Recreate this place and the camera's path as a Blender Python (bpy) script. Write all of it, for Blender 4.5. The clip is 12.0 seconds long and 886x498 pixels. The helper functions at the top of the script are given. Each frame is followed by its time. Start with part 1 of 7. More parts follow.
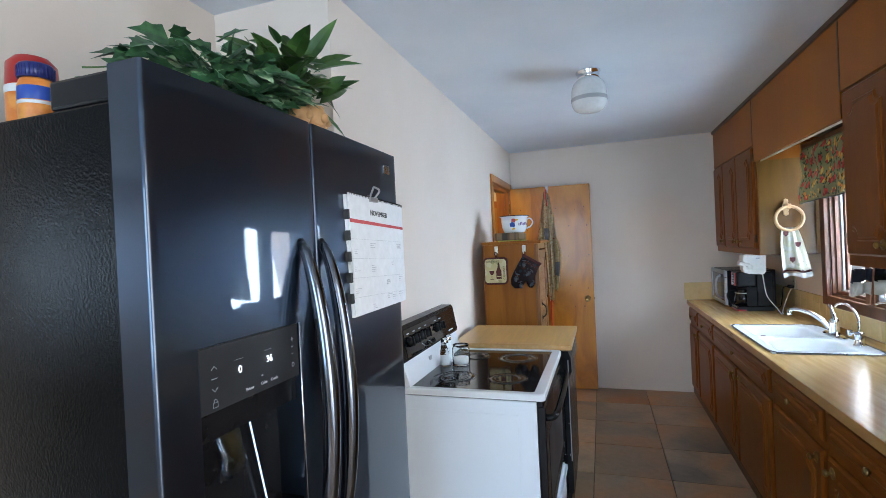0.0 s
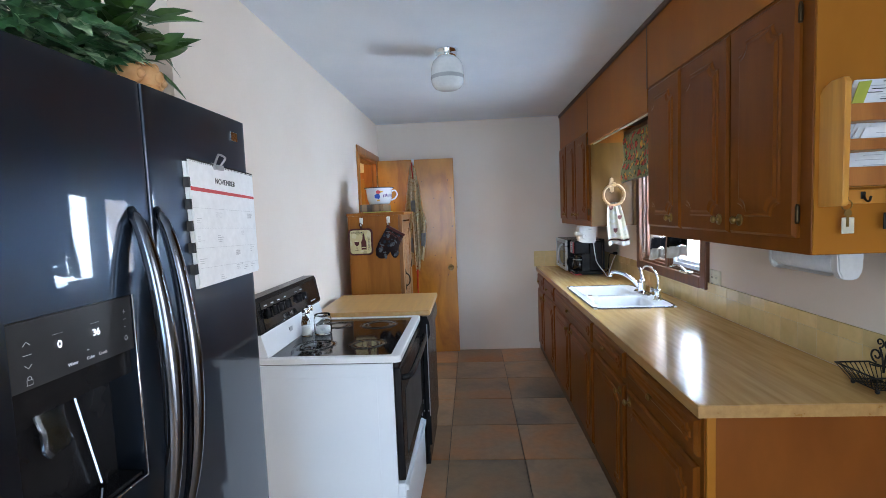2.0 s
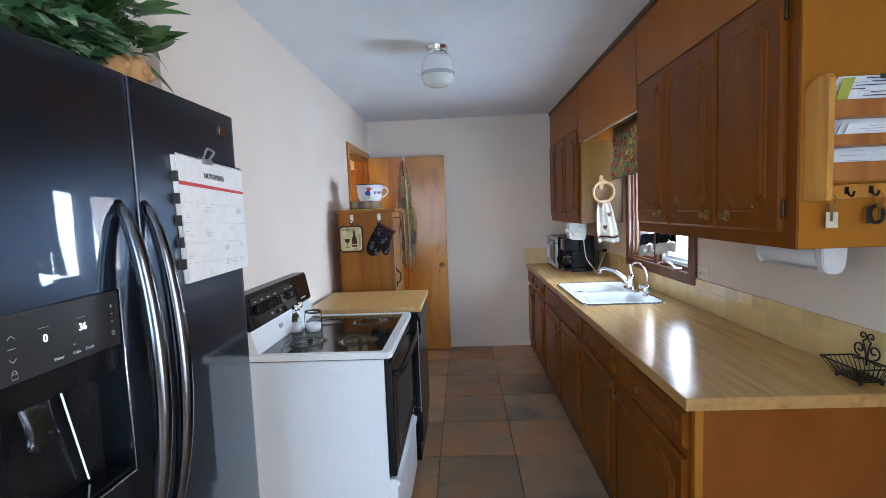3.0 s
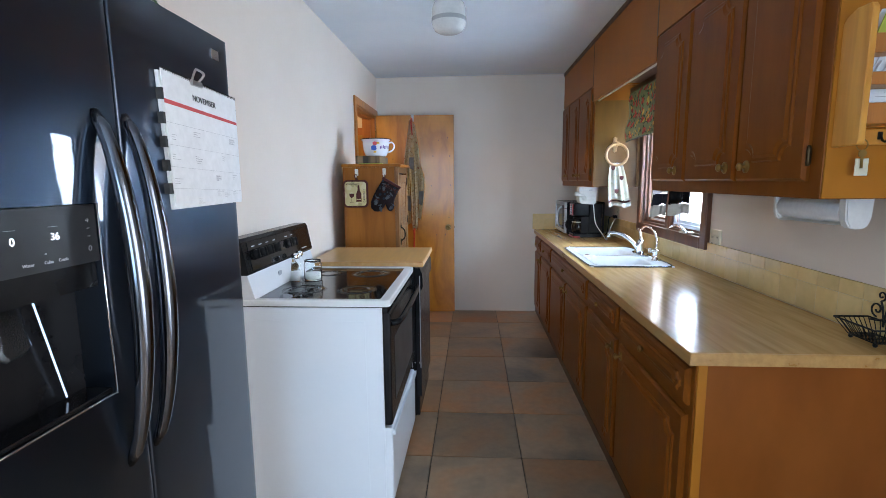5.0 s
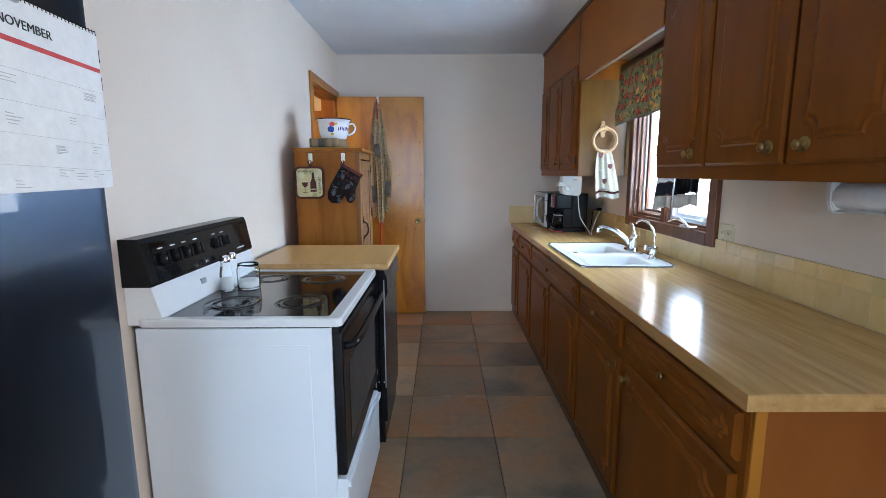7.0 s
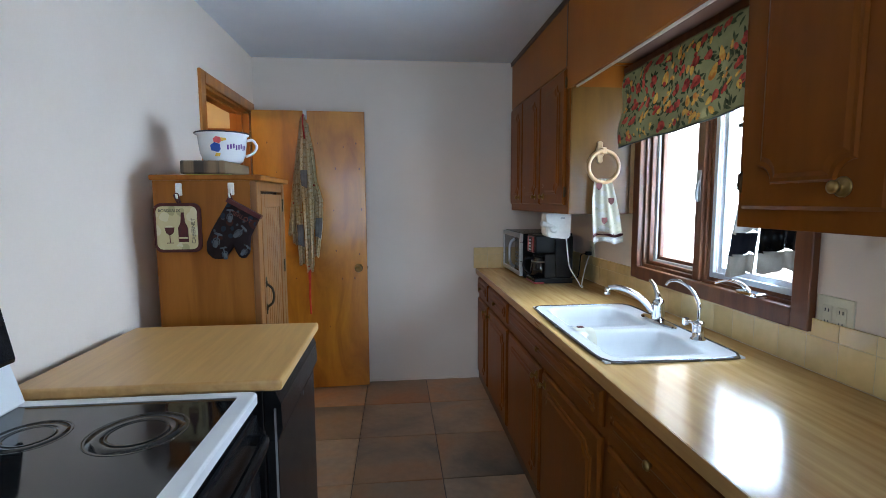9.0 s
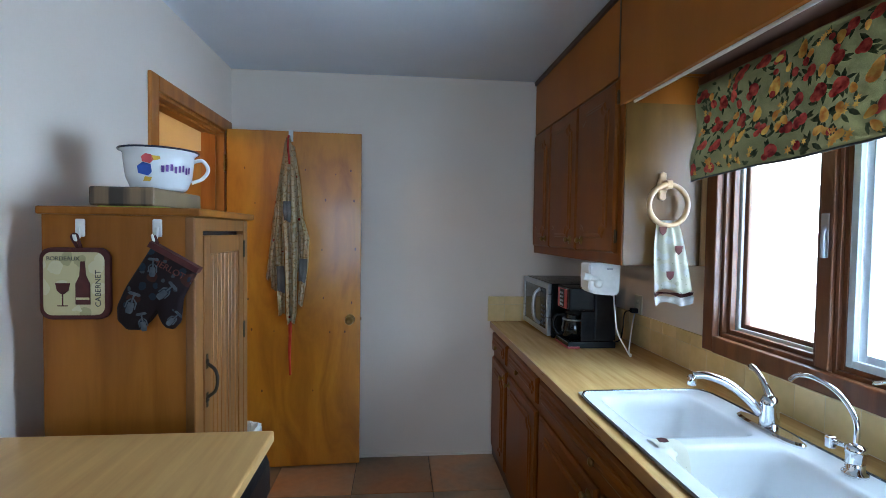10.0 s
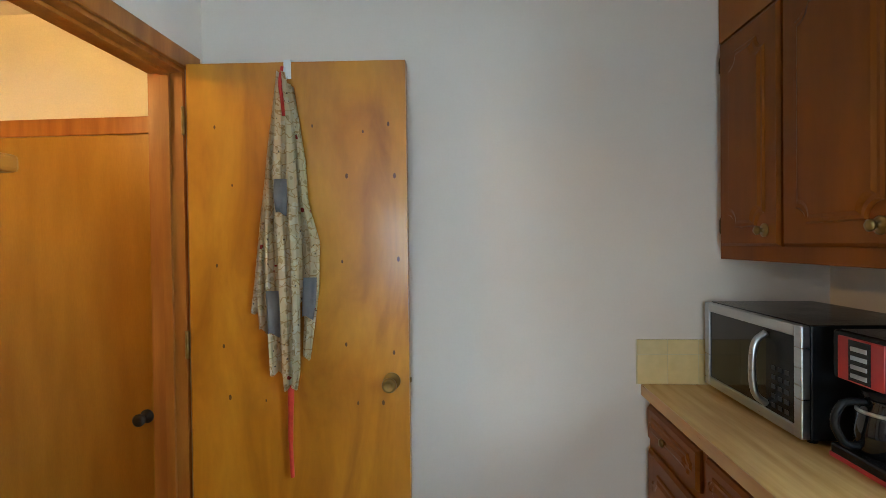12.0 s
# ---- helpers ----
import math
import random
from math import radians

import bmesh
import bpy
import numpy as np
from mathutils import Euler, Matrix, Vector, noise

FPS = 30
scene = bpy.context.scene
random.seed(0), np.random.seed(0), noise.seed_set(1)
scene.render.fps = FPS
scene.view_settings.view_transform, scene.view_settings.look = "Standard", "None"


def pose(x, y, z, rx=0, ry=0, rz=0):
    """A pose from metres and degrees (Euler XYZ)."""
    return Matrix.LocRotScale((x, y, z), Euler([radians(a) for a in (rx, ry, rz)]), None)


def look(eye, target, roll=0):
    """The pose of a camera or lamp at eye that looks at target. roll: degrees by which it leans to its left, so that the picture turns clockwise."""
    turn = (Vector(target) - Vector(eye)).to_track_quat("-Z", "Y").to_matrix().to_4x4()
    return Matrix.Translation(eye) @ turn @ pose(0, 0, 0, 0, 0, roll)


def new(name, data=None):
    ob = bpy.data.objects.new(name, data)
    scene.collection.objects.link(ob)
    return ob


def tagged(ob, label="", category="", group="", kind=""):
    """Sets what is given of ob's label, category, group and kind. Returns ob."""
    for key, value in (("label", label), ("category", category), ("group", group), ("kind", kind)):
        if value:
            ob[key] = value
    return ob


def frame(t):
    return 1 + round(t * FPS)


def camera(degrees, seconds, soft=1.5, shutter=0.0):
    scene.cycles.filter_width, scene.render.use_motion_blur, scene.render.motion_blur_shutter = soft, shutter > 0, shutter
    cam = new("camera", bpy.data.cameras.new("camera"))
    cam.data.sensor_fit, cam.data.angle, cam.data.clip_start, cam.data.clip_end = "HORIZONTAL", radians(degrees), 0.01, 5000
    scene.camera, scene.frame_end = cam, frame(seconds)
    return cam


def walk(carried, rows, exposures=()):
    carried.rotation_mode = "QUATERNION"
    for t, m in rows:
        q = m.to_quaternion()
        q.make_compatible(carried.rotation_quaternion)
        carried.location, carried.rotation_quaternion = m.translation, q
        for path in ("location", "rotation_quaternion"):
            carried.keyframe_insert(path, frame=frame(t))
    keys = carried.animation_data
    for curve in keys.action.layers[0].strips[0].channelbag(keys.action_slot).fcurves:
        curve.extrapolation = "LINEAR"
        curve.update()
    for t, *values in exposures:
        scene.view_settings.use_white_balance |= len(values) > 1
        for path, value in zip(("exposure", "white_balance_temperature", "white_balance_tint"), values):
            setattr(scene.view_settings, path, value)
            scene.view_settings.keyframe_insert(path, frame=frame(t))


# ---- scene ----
cam = camera(85.7, 12.0, soft=0.7)
PATH = [
    (0, (0.197, 0.191, 1.505), (-0.434, 2.089, 1.491), -2.7),
    (0.5, (0.228, 0.153, 1.505), (-0.199, 2.105, 1.427), -2.1),
    (1, (0.237, 0.123, 1.509), (-0.045, 2.1, 1.394), -1.5),
    (1.5, (0.256, 0.125, 1.502), (0.065, 2.111, 1.37), -1.9),
    (2, (0.276, 0.13, 1.498), (0.153, 2.121, 1.344), -2.3),
    (2.5, (0.28, 0.133, 1.495), (0.202, 2.125, 1.328), -2.5),
    (3, (0.276, 0.128, 1.488), (0.191, 2.119, 1.326), -2.3),
    (5, (0.298, 0.181, 1.392), (0.174, 2.157, 1.11), -0.5),
    (5.5, (0.331, 0.218, 1.365), (0.216, 2.188, 1.044), -0.3),
    (6, (0.339, 0.283, 1.353), (0.254, 2.253, 1.019), -0.1),
    (6.5, (0.296, 0.438, 1.355), (0.275, 2.409, 1.015), -0.3),
    (6.7, (0.287, 0.502, 1.359), (0.273, 2.475, 1.03), -0.3),
    (8.5, (0.274, 1.28, 1.363), (0.425, 3.255, 1.086), -0.2),
    (9, (0.327, 1.558, 1.406), (0.52, 3.538, 1.207), -0.3),
    (9.5, (0.353, 1.844, 1.444), (0.544, 3.83, 1.311), 0.7),
    (10, (0.331, 2.157, 1.457), (0.521, 4.146, 1.389), 0.8),
    (10.5, (0.353, 2.488, 1.449), (0.544, 4.479, 1.406), 0.4),
    (11, (0.367, 2.811, 1.438), (0.555, 4.802, 1.415), 0.3),
    (11.5, (0.361, 3.136, 1.421), (0.461, 5.133, 1.39), -0.4),
    (12, (0.342, 3.454, 1.402), (0.211, 5.45, 1.379), -0.7),
]
EXPOSURE = [(0, 0.18, 6550, 13), (3, 0.18, 6700, 16), (6.5, 0.2, 6450, 14), (8.5, -0.08, 6600, 14), (10, -0.2, 6000, 9), (11, 0.12, 6250, 8), (11.5, 0.42, 6600, 7), (12, 0.45, 6900, 6)]
walk(cam, [(t, look(eye, target, roll)) for t, eye, target, roll in PATH], EXPOSURE)


# ---- light and exposure ----
world = bpy.data.worlds.new("sky")
scene.world = world
world.use_nodes = True
wn = world.node_tree
bgn = wn.nodes["Background"]
sky = wn.nodes.new("ShaderNodeTexSky")
sky.sky_type, sky.sun_disc = "NISHITA", False
sky.sun_elevation, sky.sun_rotation = radians(28), radians(200)
wn.links.new(sky.outputs[0], bgn.inputs[0])
bgn.inputs[1].default_value = 0.12
sun = new("sun", bpy.data.lights.new("sun", "SUN"))
sun.data.energy, sun.data.angle, sun.data.color = 1.0, radians(12), (1.0, 0.95, 0.88)
sun.matrix_basis = look((-4, -12, 9), (0, 0, 0))


def window_lamp(name, eye, target, w, h, watts, colour):
    lamp = new(name, bpy.data.lights.new(name, "AREA"))
    lamp.data.shape, lamp.data.size, lamp.data.size_y = "RECTANGLE", w, h
    lamp.data.energy, lamp.data.color = watts, colour
    lamp.matrix_basis = look(eye, target)
    return lamp


DAY = (0.52, 0.76, 1.0)
NORTH = (0.46, 0.73, 1.0)   # deeper blue from the open sky behind
window_lamp("sink_window_light", (1.79, 3.42, 1.53), (0.0, 3.90, 1.84), 0.93, 0.86, 62, DAY)
window_lamp("rear_window_light", (-0.3, -3.12, 1.35), (0.0, 0, 1.25), 1.9, 1.5, 84, NORTH)
window_lamp("patio_door_light", (1.63, -0.55, 1.06), (0.0, -0.45, 1.16), 1.7, 1.9, 8, NORTH)
window_lamp("side_window_light", (-5.12, -2.0, 1.45), (0, -1.0, 1.3), 1.1, 1.0, 26, DAY)
hall_bulb = new("landing_bulb", bpy.data.lights.new("landing_bulb", "POINT"))
hall_bulb.data.energy, hall_bulb.data.color, hall_bulb.data.shadow_soft_size = 20, (1.0, 0.61, 0.23), 0.06
hall_bulb.location = (-1.45, 4.55, 2.12)


# ---- materials ----
def mat(name, a, b=None, scale=8.0, rough=0.5, metal=0.0, bump=0.0, bump_scale=60.0, stretch=(1, 1, 1), detail=5.0,
        rough_var=0.08, lo=0.35, hi=0.65, spec=0.5, coat=0.0, third=None, rand=0.0, distort=0.0, grain=0.22):
    """Two colours mixed by a stretched noise, a second finer grain, gloss that varies, and a fine relief."""
    m = bpy.data.materials.new(name)
    m.use_nodes = True
    nt = m.node_tree
    n, ln = nt.nodes, nt.links
    bs = n["Principled BSDF"]
    tc = n.new("ShaderNodeTexCoord")
    mp = n.new("ShaderNodeMapping")
    mp.inputs["Scale"].default_value = stretch
    ln.new(tc.outputs["Object"], mp.inputs[0])
    if rand:
        oi = n.new("ShaderNodeObjectInfo")
        mu = n.new("ShaderNodeMath")
        mu.operation = "MULTIPLY"
        mu.inputs[1].default_value = 37.0
        ln.new(oi.outputs["Random"], mu.inputs[0])
        ln.new(mu.outputs[0], mp.inputs["Location"])
    n1 = n.new("ShaderNodeTexNoise")
    n1.inputs["Scale"].default_value, n1.inputs["Detail"].default_value = scale, detail
    n1.inputs["Distortion"].default_value = distort
    ln.new(mp.outputs[0], n1.inputs["Vector"])
    cr = n.new("ShaderNodeValToRGB")
    cr.color_ramp.elements[0].position, cr.color_ramp.elements[1].position = lo, hi
    cr.color_ramp.elements[0].color = (*a, 1)
    cr.color_ramp.elements[1].color = (*(b or a), 1)
    if third:
        e = cr.color_ramp.elements.new((lo + hi) / 2)
        e.color = (*third, 1)
    ln.new(n1.outputs["Fac"], cr.inputs[0])
    n2 = n.new("ShaderNodeTexNoise")
    n2.inputs["Scale"].default_value, n2.inputs["Detail"].default_value = bump_scale, 6.0
    ln.new(mp.outputs[0], n2.inputs["Vector"])
    mx = n.new("ShaderNodeMixRGB")
    mx.blend_type = "MULTIPLY"
    mx.inputs[0].default_value = grain
    ln.new(cr.outputs[0], mx.inputs[1])
    g = n.new("ShaderNodeMapRange")
    g.inputs[3].default_value, g.inputs[4].default_value = 0.45, 1.45
    ln.new(n2.outputs["Fac"], g.inputs[0])
    ln.new(g.outputs[0], mx.inputs[2])
    last = mx.outputs[0]
    if rand:
        hs = n.new("ShaderNodeHueSaturation")
        mr = n.new("ShaderNodeMapRange")
        mr.inputs[3].default_value, mr.inputs[4].default_value = 1 - rand, 1 + rand
        ln.new(oi.outputs["Random"], mr.inputs[0])
        ln.new(mr.outputs[0], hs.inputs["Value"])
        ln.new(last, hs.inputs["Color"])
        last = hs.outputs[0]
    ln.new(last, bs.inputs["Base Color"])
    rr = n.new("ShaderNodeMapRange")
    rr.inputs[3].default_value, rr.inputs[4].default_value = max(0.02, rough - rough_var), min(1, rough + rough_var)
    ln.new(n1.outputs["Fac"], rr.inputs[0])
    ln.new(rr.outputs[0], bs.inputs["Roughness"])
    bs.inputs["Metallic"].default_value = metal
    bs.inputs["Specular IOR Level"].default_value = spec
    bs.inputs["Coat Weight"].default_value = coat
    bs.inputs["Coat Roughness"].default_value = 0.12
    if bump:
        bp = n.new("ShaderNodeBump")
        bp.inputs["Strength"].default_value, bp.inputs["Distance"].default_value = bump, 0.004
        ln.new(n2.outputs["Fac"], bp.inputs["Height"])
        ln.new(bp.outputs[0], bs.inputs["Normal"])
    return m


def glow(name, colour, strength):
    m = bpy.data.materials.new(name)
    m.use_nodes = True
    bs = m.node_tree.nodes["Principled BSDF"]
    bs.inputs["Base Color"].default_value = (*colour, 1)
    bs.inputs["Emission Color"].default_value = (*colour, 1)
    bs.inputs["Emission Strength"].default_value = strength
    return m


def glass(name, colour=(1, 1, 1), rough=0.0, ior=1.45):
    m = bpy.data.materials.new(name)
    m.use_nodes = True
    bs = m.node_tree.nodes["Principled BSDF"]
    bs.inputs["Base Color"].default_value = (*colour, 1)
    bs.inputs["Transmission Weight"].default_value = 1.0
    bs.inputs["Roughness"].default_value = rough
    bs.inputs["IOR"].default_value = ior
    return m


M_WALL = mat("wall_paint", (0.77, 0.655, 0.560), (0.80, 0.692, 0.602), 2.0, 0.60, bump=0.05, bump_scale=120, grain=0.05)
M_CEIL = mat("ceiling_paint", (0.70, 0.74, 0.79), (0.75, 0.78, 0.82), 3, 0.7, bump=0.10, bump_scale=120, grain=0.06)
M_CREAM = mat("landing_paint", (0.72, 0.63, 0.50), (0.76, 0.68, 0.55), 3, 0.6, bump=0.1, bump_scale=140)
M_TILE = mat("slate_tile", (0.125, 0.108, 0.092), (0.46, 0.205, 0.078), 2.0, 0.36, bump=0.35, bump_scale=26, third=(0.32, 0.222, 0.142),
             lo=0.30, hi=0.70, rand=0.30, grain=0.42, distort=0.35, rough_var=0.14)
M_GROUT = mat("grout", (0.07, 0.06, 0.052), (0.10, 0.085, 0.07), 20, 0.9, bump=0.3)
M_CAB = mat("dark_cabinet_wood", (0.158, 0.043, 0.005), (0.222, 0.066, 0.007), 4, 0.33, stretch=(2.6, 2.6, 0.5), bump=0.06, bump_scale=24, spec=0.12, grain=0.14, lo=0.25, hi=0.75)
M_CABH = mat("dark_cabinet_wood_level", (0.158, 0.043, 0.005), (0.222, 0.066, 0.007), 4, 0.33, stretch=(2.6, 0.5, 2.6), bump=0.06, bump_scale=24, spec=0.12, grain=0.14, lo=0.25, hi=0.75)
M_SOFFIT = mat("soffit_panel_wood", (0.31, 0.096, 0.011), (0.37, 0.122, 0.015), 2.2, 0.36, stretch=(2, 2, 0.6), bump=0.05, bump_scale=24, spec=0.12, grain=0.08)
M_ENDP = mat("end_panel_wood", (0.185, 0.050, 0.007), (0.270, 0.080, 0.012), 3.2, 0.32, stretch=(1.6, 1.6, 0.7), bump=0.05, bump_scale=22, spec=0.16, grain=0.10, lo=0.25, hi=0.75)
# paler copy of the end panel wood, with strong light put into the colour
M_ENDUP = mat("lit_end_veneer", (0.36, 0.125, 0.013), (0.44, 0.165, 0.020), 2.2, 0.32, stretch=(1.6, 1.6, 0.7), bump=0.05, bump_scale=22, spec=0.14, grain=0.10, lo=0.25, hi=0.75)
M_TRIM = mat("dark_trim", (0.05, 0.02, 0.01), (0.08, 0.03, 0.014), 8, 0.4, stretch=(4, 0.5, 4))
M_COUNTER = mat("woodgrain_laminate", (0.49, 0.272, 0.090), (0.69, 0.438, 0.175), 5, 0.16, stretch=(9, 0.7, 9), bump=0.02, bump_scale=16, rough_var=0.05, grain=0.1, lo=0.25, hi=0.75, detail=3)
M_DWTOP = mat("butcher_block_laminate", (0.45, 0.235, 0.075), (0.62, 0.375, 0.145), 5, 0.32, stretch=(9, 0.6, 9), grain=0.10, bump_scale=9, lo=0.2, hi=0.8, detail=3)
M_SPLASH = mat("cream_wall_tile", (0.72, 0.52, 0.235), (0.79, 0.60, 0.30), 5, 0.16, bump=0.05, bump_scale=30, rand=0.07)
M_SPGROUT = mat("tile_grout", (0.62, 0.51, 0.30), (0.69, 0.58, 0.36), 20, 0.8)
M_DOOR = mat("honey_birch", (0.38, 0.122, 0.008), (0.64, 0.268, 0.025), 2.4, 0.33, stretch=(2.4, 2.4, 0.75), bump=0.05, bump_scale=20, coat=0.3,
             third=(0.55, 0.205, 0.016), distort=1.0, lo=0.3, hi=0.7)
M_CASING = mat("stained_casing", (0.30, 0.090, 0.012), (0.44, 0.155, 0.026), 4, 0.36, stretch=(5, 5, 0.5), bump=0.05, coat=0.2)
# darker copy of the side pine; the window-facing front's dimness is in the colour
M_PINEF = mat("dimmed_front_pine", (0.160, 0.055, 0.009), (0.245, 0.093, 0.017), 3.4, 0.42, stretch=(5, 5, 0.5), bump=0.06, bump_scale=20, distort=0.8)
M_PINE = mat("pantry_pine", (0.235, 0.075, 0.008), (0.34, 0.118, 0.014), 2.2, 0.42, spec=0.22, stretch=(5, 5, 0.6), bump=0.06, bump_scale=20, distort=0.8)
M_WINWOOD = mat("window_wood", (0.11, 0.032, 0.010), (0.18, 0.058, 0.018), 5, 0.4, stretch=(5, 5, 0.6), bump=0.08)
M_WHITE = mat("white_enamel", (0.79, 0.80, 0.81), (0.82, 0.83, 0.84), 3, 0.18, rough_var=0.04, grain=0.05)
M_FHANDLE = mat("dark_polished_steel", (0.13, 0.145, 0.17), (0.17, 0.185, 0.215), 6, 0.15, metal=1.0, grain=0.05, rough_var=0.03)
M_WHITE2 = mat("white_painted_steel", (0.76, 0.82, 0.88), (0.79, 0.84, 0.89), 3, 0.30, grain=0.02, rough_var=0.03)
M_BLACK = mat("black_plastic", (0.007, 0.007, 0.008), (0.012, 0.012, 0.013), 10, 0.24, spec=0.2)
M_BLACKGLASS = mat("black_glass", (0.006, 0.006, 0.007), (0.010, 0.010, 0.010), 6, 0.06, rough_var=0.02)
M_FRIDGE = mat("black_stainless", (0.038, 0.056, 0.083), (0.043, 0.062, 0.091), 2, 0.32, metal=1.0, rough_var=0.015, grain=0.0, coat=1.0)
brush = M_FRIDGE.node_tree.nodes["Principled BSDF"]       # brushed steel under a clear lacquer
brush.inputs["Anisotropic"].default_value = 0.5
brush.inputs["Coat Roughness"].default_value, brush.inputs["Coat IOR"].default_value = 0.022, 1.5
M_FSIDE = mat("black_leather_steel", (0.002, 0.0025, 0.003), (0.004, 0.0045, 0.005), 10, 0.14, bump=0.22, bump_scale=210, spec=0.09)
M_CHROME = mat("chrome", (0.75, 0.76, 0.78), (0.82, 0.83, 0.84), 6, 0.08, metal=1.0, rough_var=0.03)
M_STEEL = mat("brushed_steel", (0.46, 0.46, 0.47), (0.52, 0.52, 0.52), 6, 0.28, metal=1.0, stretch=(1, 1, 14), grain=0.05, rough_var=0.02)
M_DBRASS = mat("dark_antique_brass", (0.045, 0.030, 0.016), (0.09, 0.06, 0.03), 12, 0.4, metal=1.0)
# brighter than the pantry pine: the light on the letter rack is in this colour
M_RACK = mat("lit_pine", (0.52, 0.20, 0.025), (0.68, 0.31, 0.05), 3.4, 0.36, stretch=(5, 5, 0.6), bump=0.05, bump_scale=20, distort=0.8)
M_BRASS = mat("aged_brass", (0.22, 0.13, 0.045), (0.38, 0.25, 0.09), 12, 0.34, metal=1.0)
M_IRON = mat("black_iron", (0.012, 0.011, 0.010), (0.03, 0.027, 0.024), 12, 0.5, metal=0.6)
M_SNOW = glow("bright_daylight_backdrop", (0.93, 0.97, 1.0), 5.0)
M_PANE = glass("window_pane")
M_LDOOR = mat("landing_door_wood", (0.35, 0.155, 0.018), (0.44, 0.215, 0.030), 3, 0.36, stretch=(3, 3, 0.6), bump=0.05)


# ---- mesh helpers ----
def bx(bm, x0, y0, z0, x1, y1, z1, bev=0.0, seg=2):
    """A box from corner to corner, its edges rounded by bev."""
    r = bmesh.ops.create_cube(bm, size=1.0)
    vs = r["verts"]
    bmesh.ops.scale(bm, vec=(x1 - x0, y1 - y0, z1 - z0), verts=vs)
    bmesh.ops.translate(bm, vec=((x0 + x1) / 2, (y0 + y1) / 2, (z0 + z1) / 2), verts=vs)
    if bev:
        es = list({e for v in vs for e in v.link_edges})
        bmesh.ops.bevel(bm, geom=es, offset=bev, segments=seg, affect="EDGES", profile=0.5)
    return bm


def box(*a, **k):
    return bx(bmesh.new(), *a, **k)


def lathe(bm, profile, centre, seg=24, axis="z", cap=True):
    """Turns a profile of (radius, height) round an axis through centre."""
    rings = []
    for r, h in profile:
        ring = []
        for i in range(seg):
            a = 2 * math.pi * i / seg
            u, v = r * math.cos(a), r * math.sin(a)
            p = {"z": (u, v, h), "x": (h, u, v), "y": (v, h, u)}[axis]
            ring.append(bm.verts.new(Vector(p) + Vector(centre)))
        rings.append(ring)
    for a, b in zip(rings, rings[1:]):
        for i in range(seg):
            j = (i + 1) % seg
            f = bm.faces.new((a[i], a[j], b[j], b[i]))
            f.smooth = True
    if cap:
        bm.faces.new(list(reversed(rings[0])))
        bm.faces.new(rings[-1])
    return bm


def tube(bm, pts, r, seg=8, closed=False, caps=True):
    """A round bar along points; r a radius, or one for each point."""
    pts = [Vector(p) for p in pts]
    rad = r if isinstance(r, (list, tuple)) else [r] * len(pts)
    n = len(pts)
    up, rings = None, []
    for i, p in enumerate(pts):
        if closed:
            d = pts[(i + 1) % n] - pts[i - 1]
        else:
            d = pts[min(i + 1, n - 1)] - pts[max(i - 1, 0)]
        d.normalize()
        if up is None:
            up = Vector((0, 0, 1)) if abs(d.z) < 0.9 else Vector((1, 0, 0))
        s = d.cross(up).normalized()
        up = s.cross(d).normalized()
        rings.append([bm.verts.new(p + rad[i] * (math.cos(2 * math.pi * k / seg) * s + math.sin(2 * math.pi * k / seg) * up)) for k in range(seg)])
    for i in range(n if closed else n - 1):
        a, b = rings[i], rings[(i + 1) % n]
        for k in range(seg):
            f = bm.faces.new((a[k], a[(k + 1) % seg], b[(k + 1) % seg], b[k]))
            f.smooth = True
    if caps and not closed:
        bm.faces.new(list(reversed(rings[0])))
        bm.faces.new(rings[-1])
    return bm


def arc(pts, n=8):
    """A smooth line through control points."""
    P = [Vector(p) for p in pts]
    P = [2 * P[0] - P[1]] + P + [2 * P[-1] - P[-2]]
    out = []
    for i in range(1, len(P) - 2):
        a, b, c, d = P[i - 1:i + 3]
        for k in range(n):
            t = k / n
            out.append(0.5 * (2 * b + (c - a) * t + (2 * a - 5 * b + 4 * c - d) * t * t + (3 * b - a - 3 * c + d) * t ** 3))
    return out + [P[-2]]


def prism(bm, loop, place, d0, d1, inset=0.0, rise=0.0):
    """A flat loop (u, v) drawn out from d0 to d1; place(u, v, d) gives the world point. inset and rise slope the rim."""
    cu = sum(p[0] for p in loop) / len(loop)
    cv = sum(p[1] for p in loop) / len(loop)
    lo = [bm.verts.new(place(u, v, d0)) for u, v in loop]
    hi = [bm.verts.new(place(u, v, d1)) for u, v in loop]
    n = len(loop)
    for i in range(n):
        bm.faces.new((lo[i], lo[(i + 1) % n], hi[(i + 1) % n], hi[i]))
    top = hi
    if inset:
        top = []
        for i, (u, v) in enumerate(loop):
            du, dv = cu - u, cv - v
            top.append(bm.verts.new(place(u + math.copysign(min(inset, abs(du)), du), v + math.copysign(min(inset, abs(dv)), dv), d1 + rise)))
        for i in range(n):
            bm.faces.new((hi[i], hi[(i + 1) % n], top[(i + 1) % n], top[i]))
    bm.faces.new(top)
    bm.faces.new(list(reversed(lo)))
    bmesh.ops.recalc_face_normals(bm, faces=bm.faces)
    return bm


def rrect(w, h, r, n=5):
    out = []
    for cu, cv, a0 in ((w / 2 - r, h / 2 - r, 0), (-w / 2 + r, h / 2 - r, 90), (-w / 2 + r, -h / 2 + r, 180), (w / 2 - r, -h / 2 + r, 270)):
        out += [(cu + r * math.cos(radians(a0 + 90 * k / n)), cv + r * math.sin(radians(a0 + 90 * k / n))) for k in range(n + 1)]
    return out


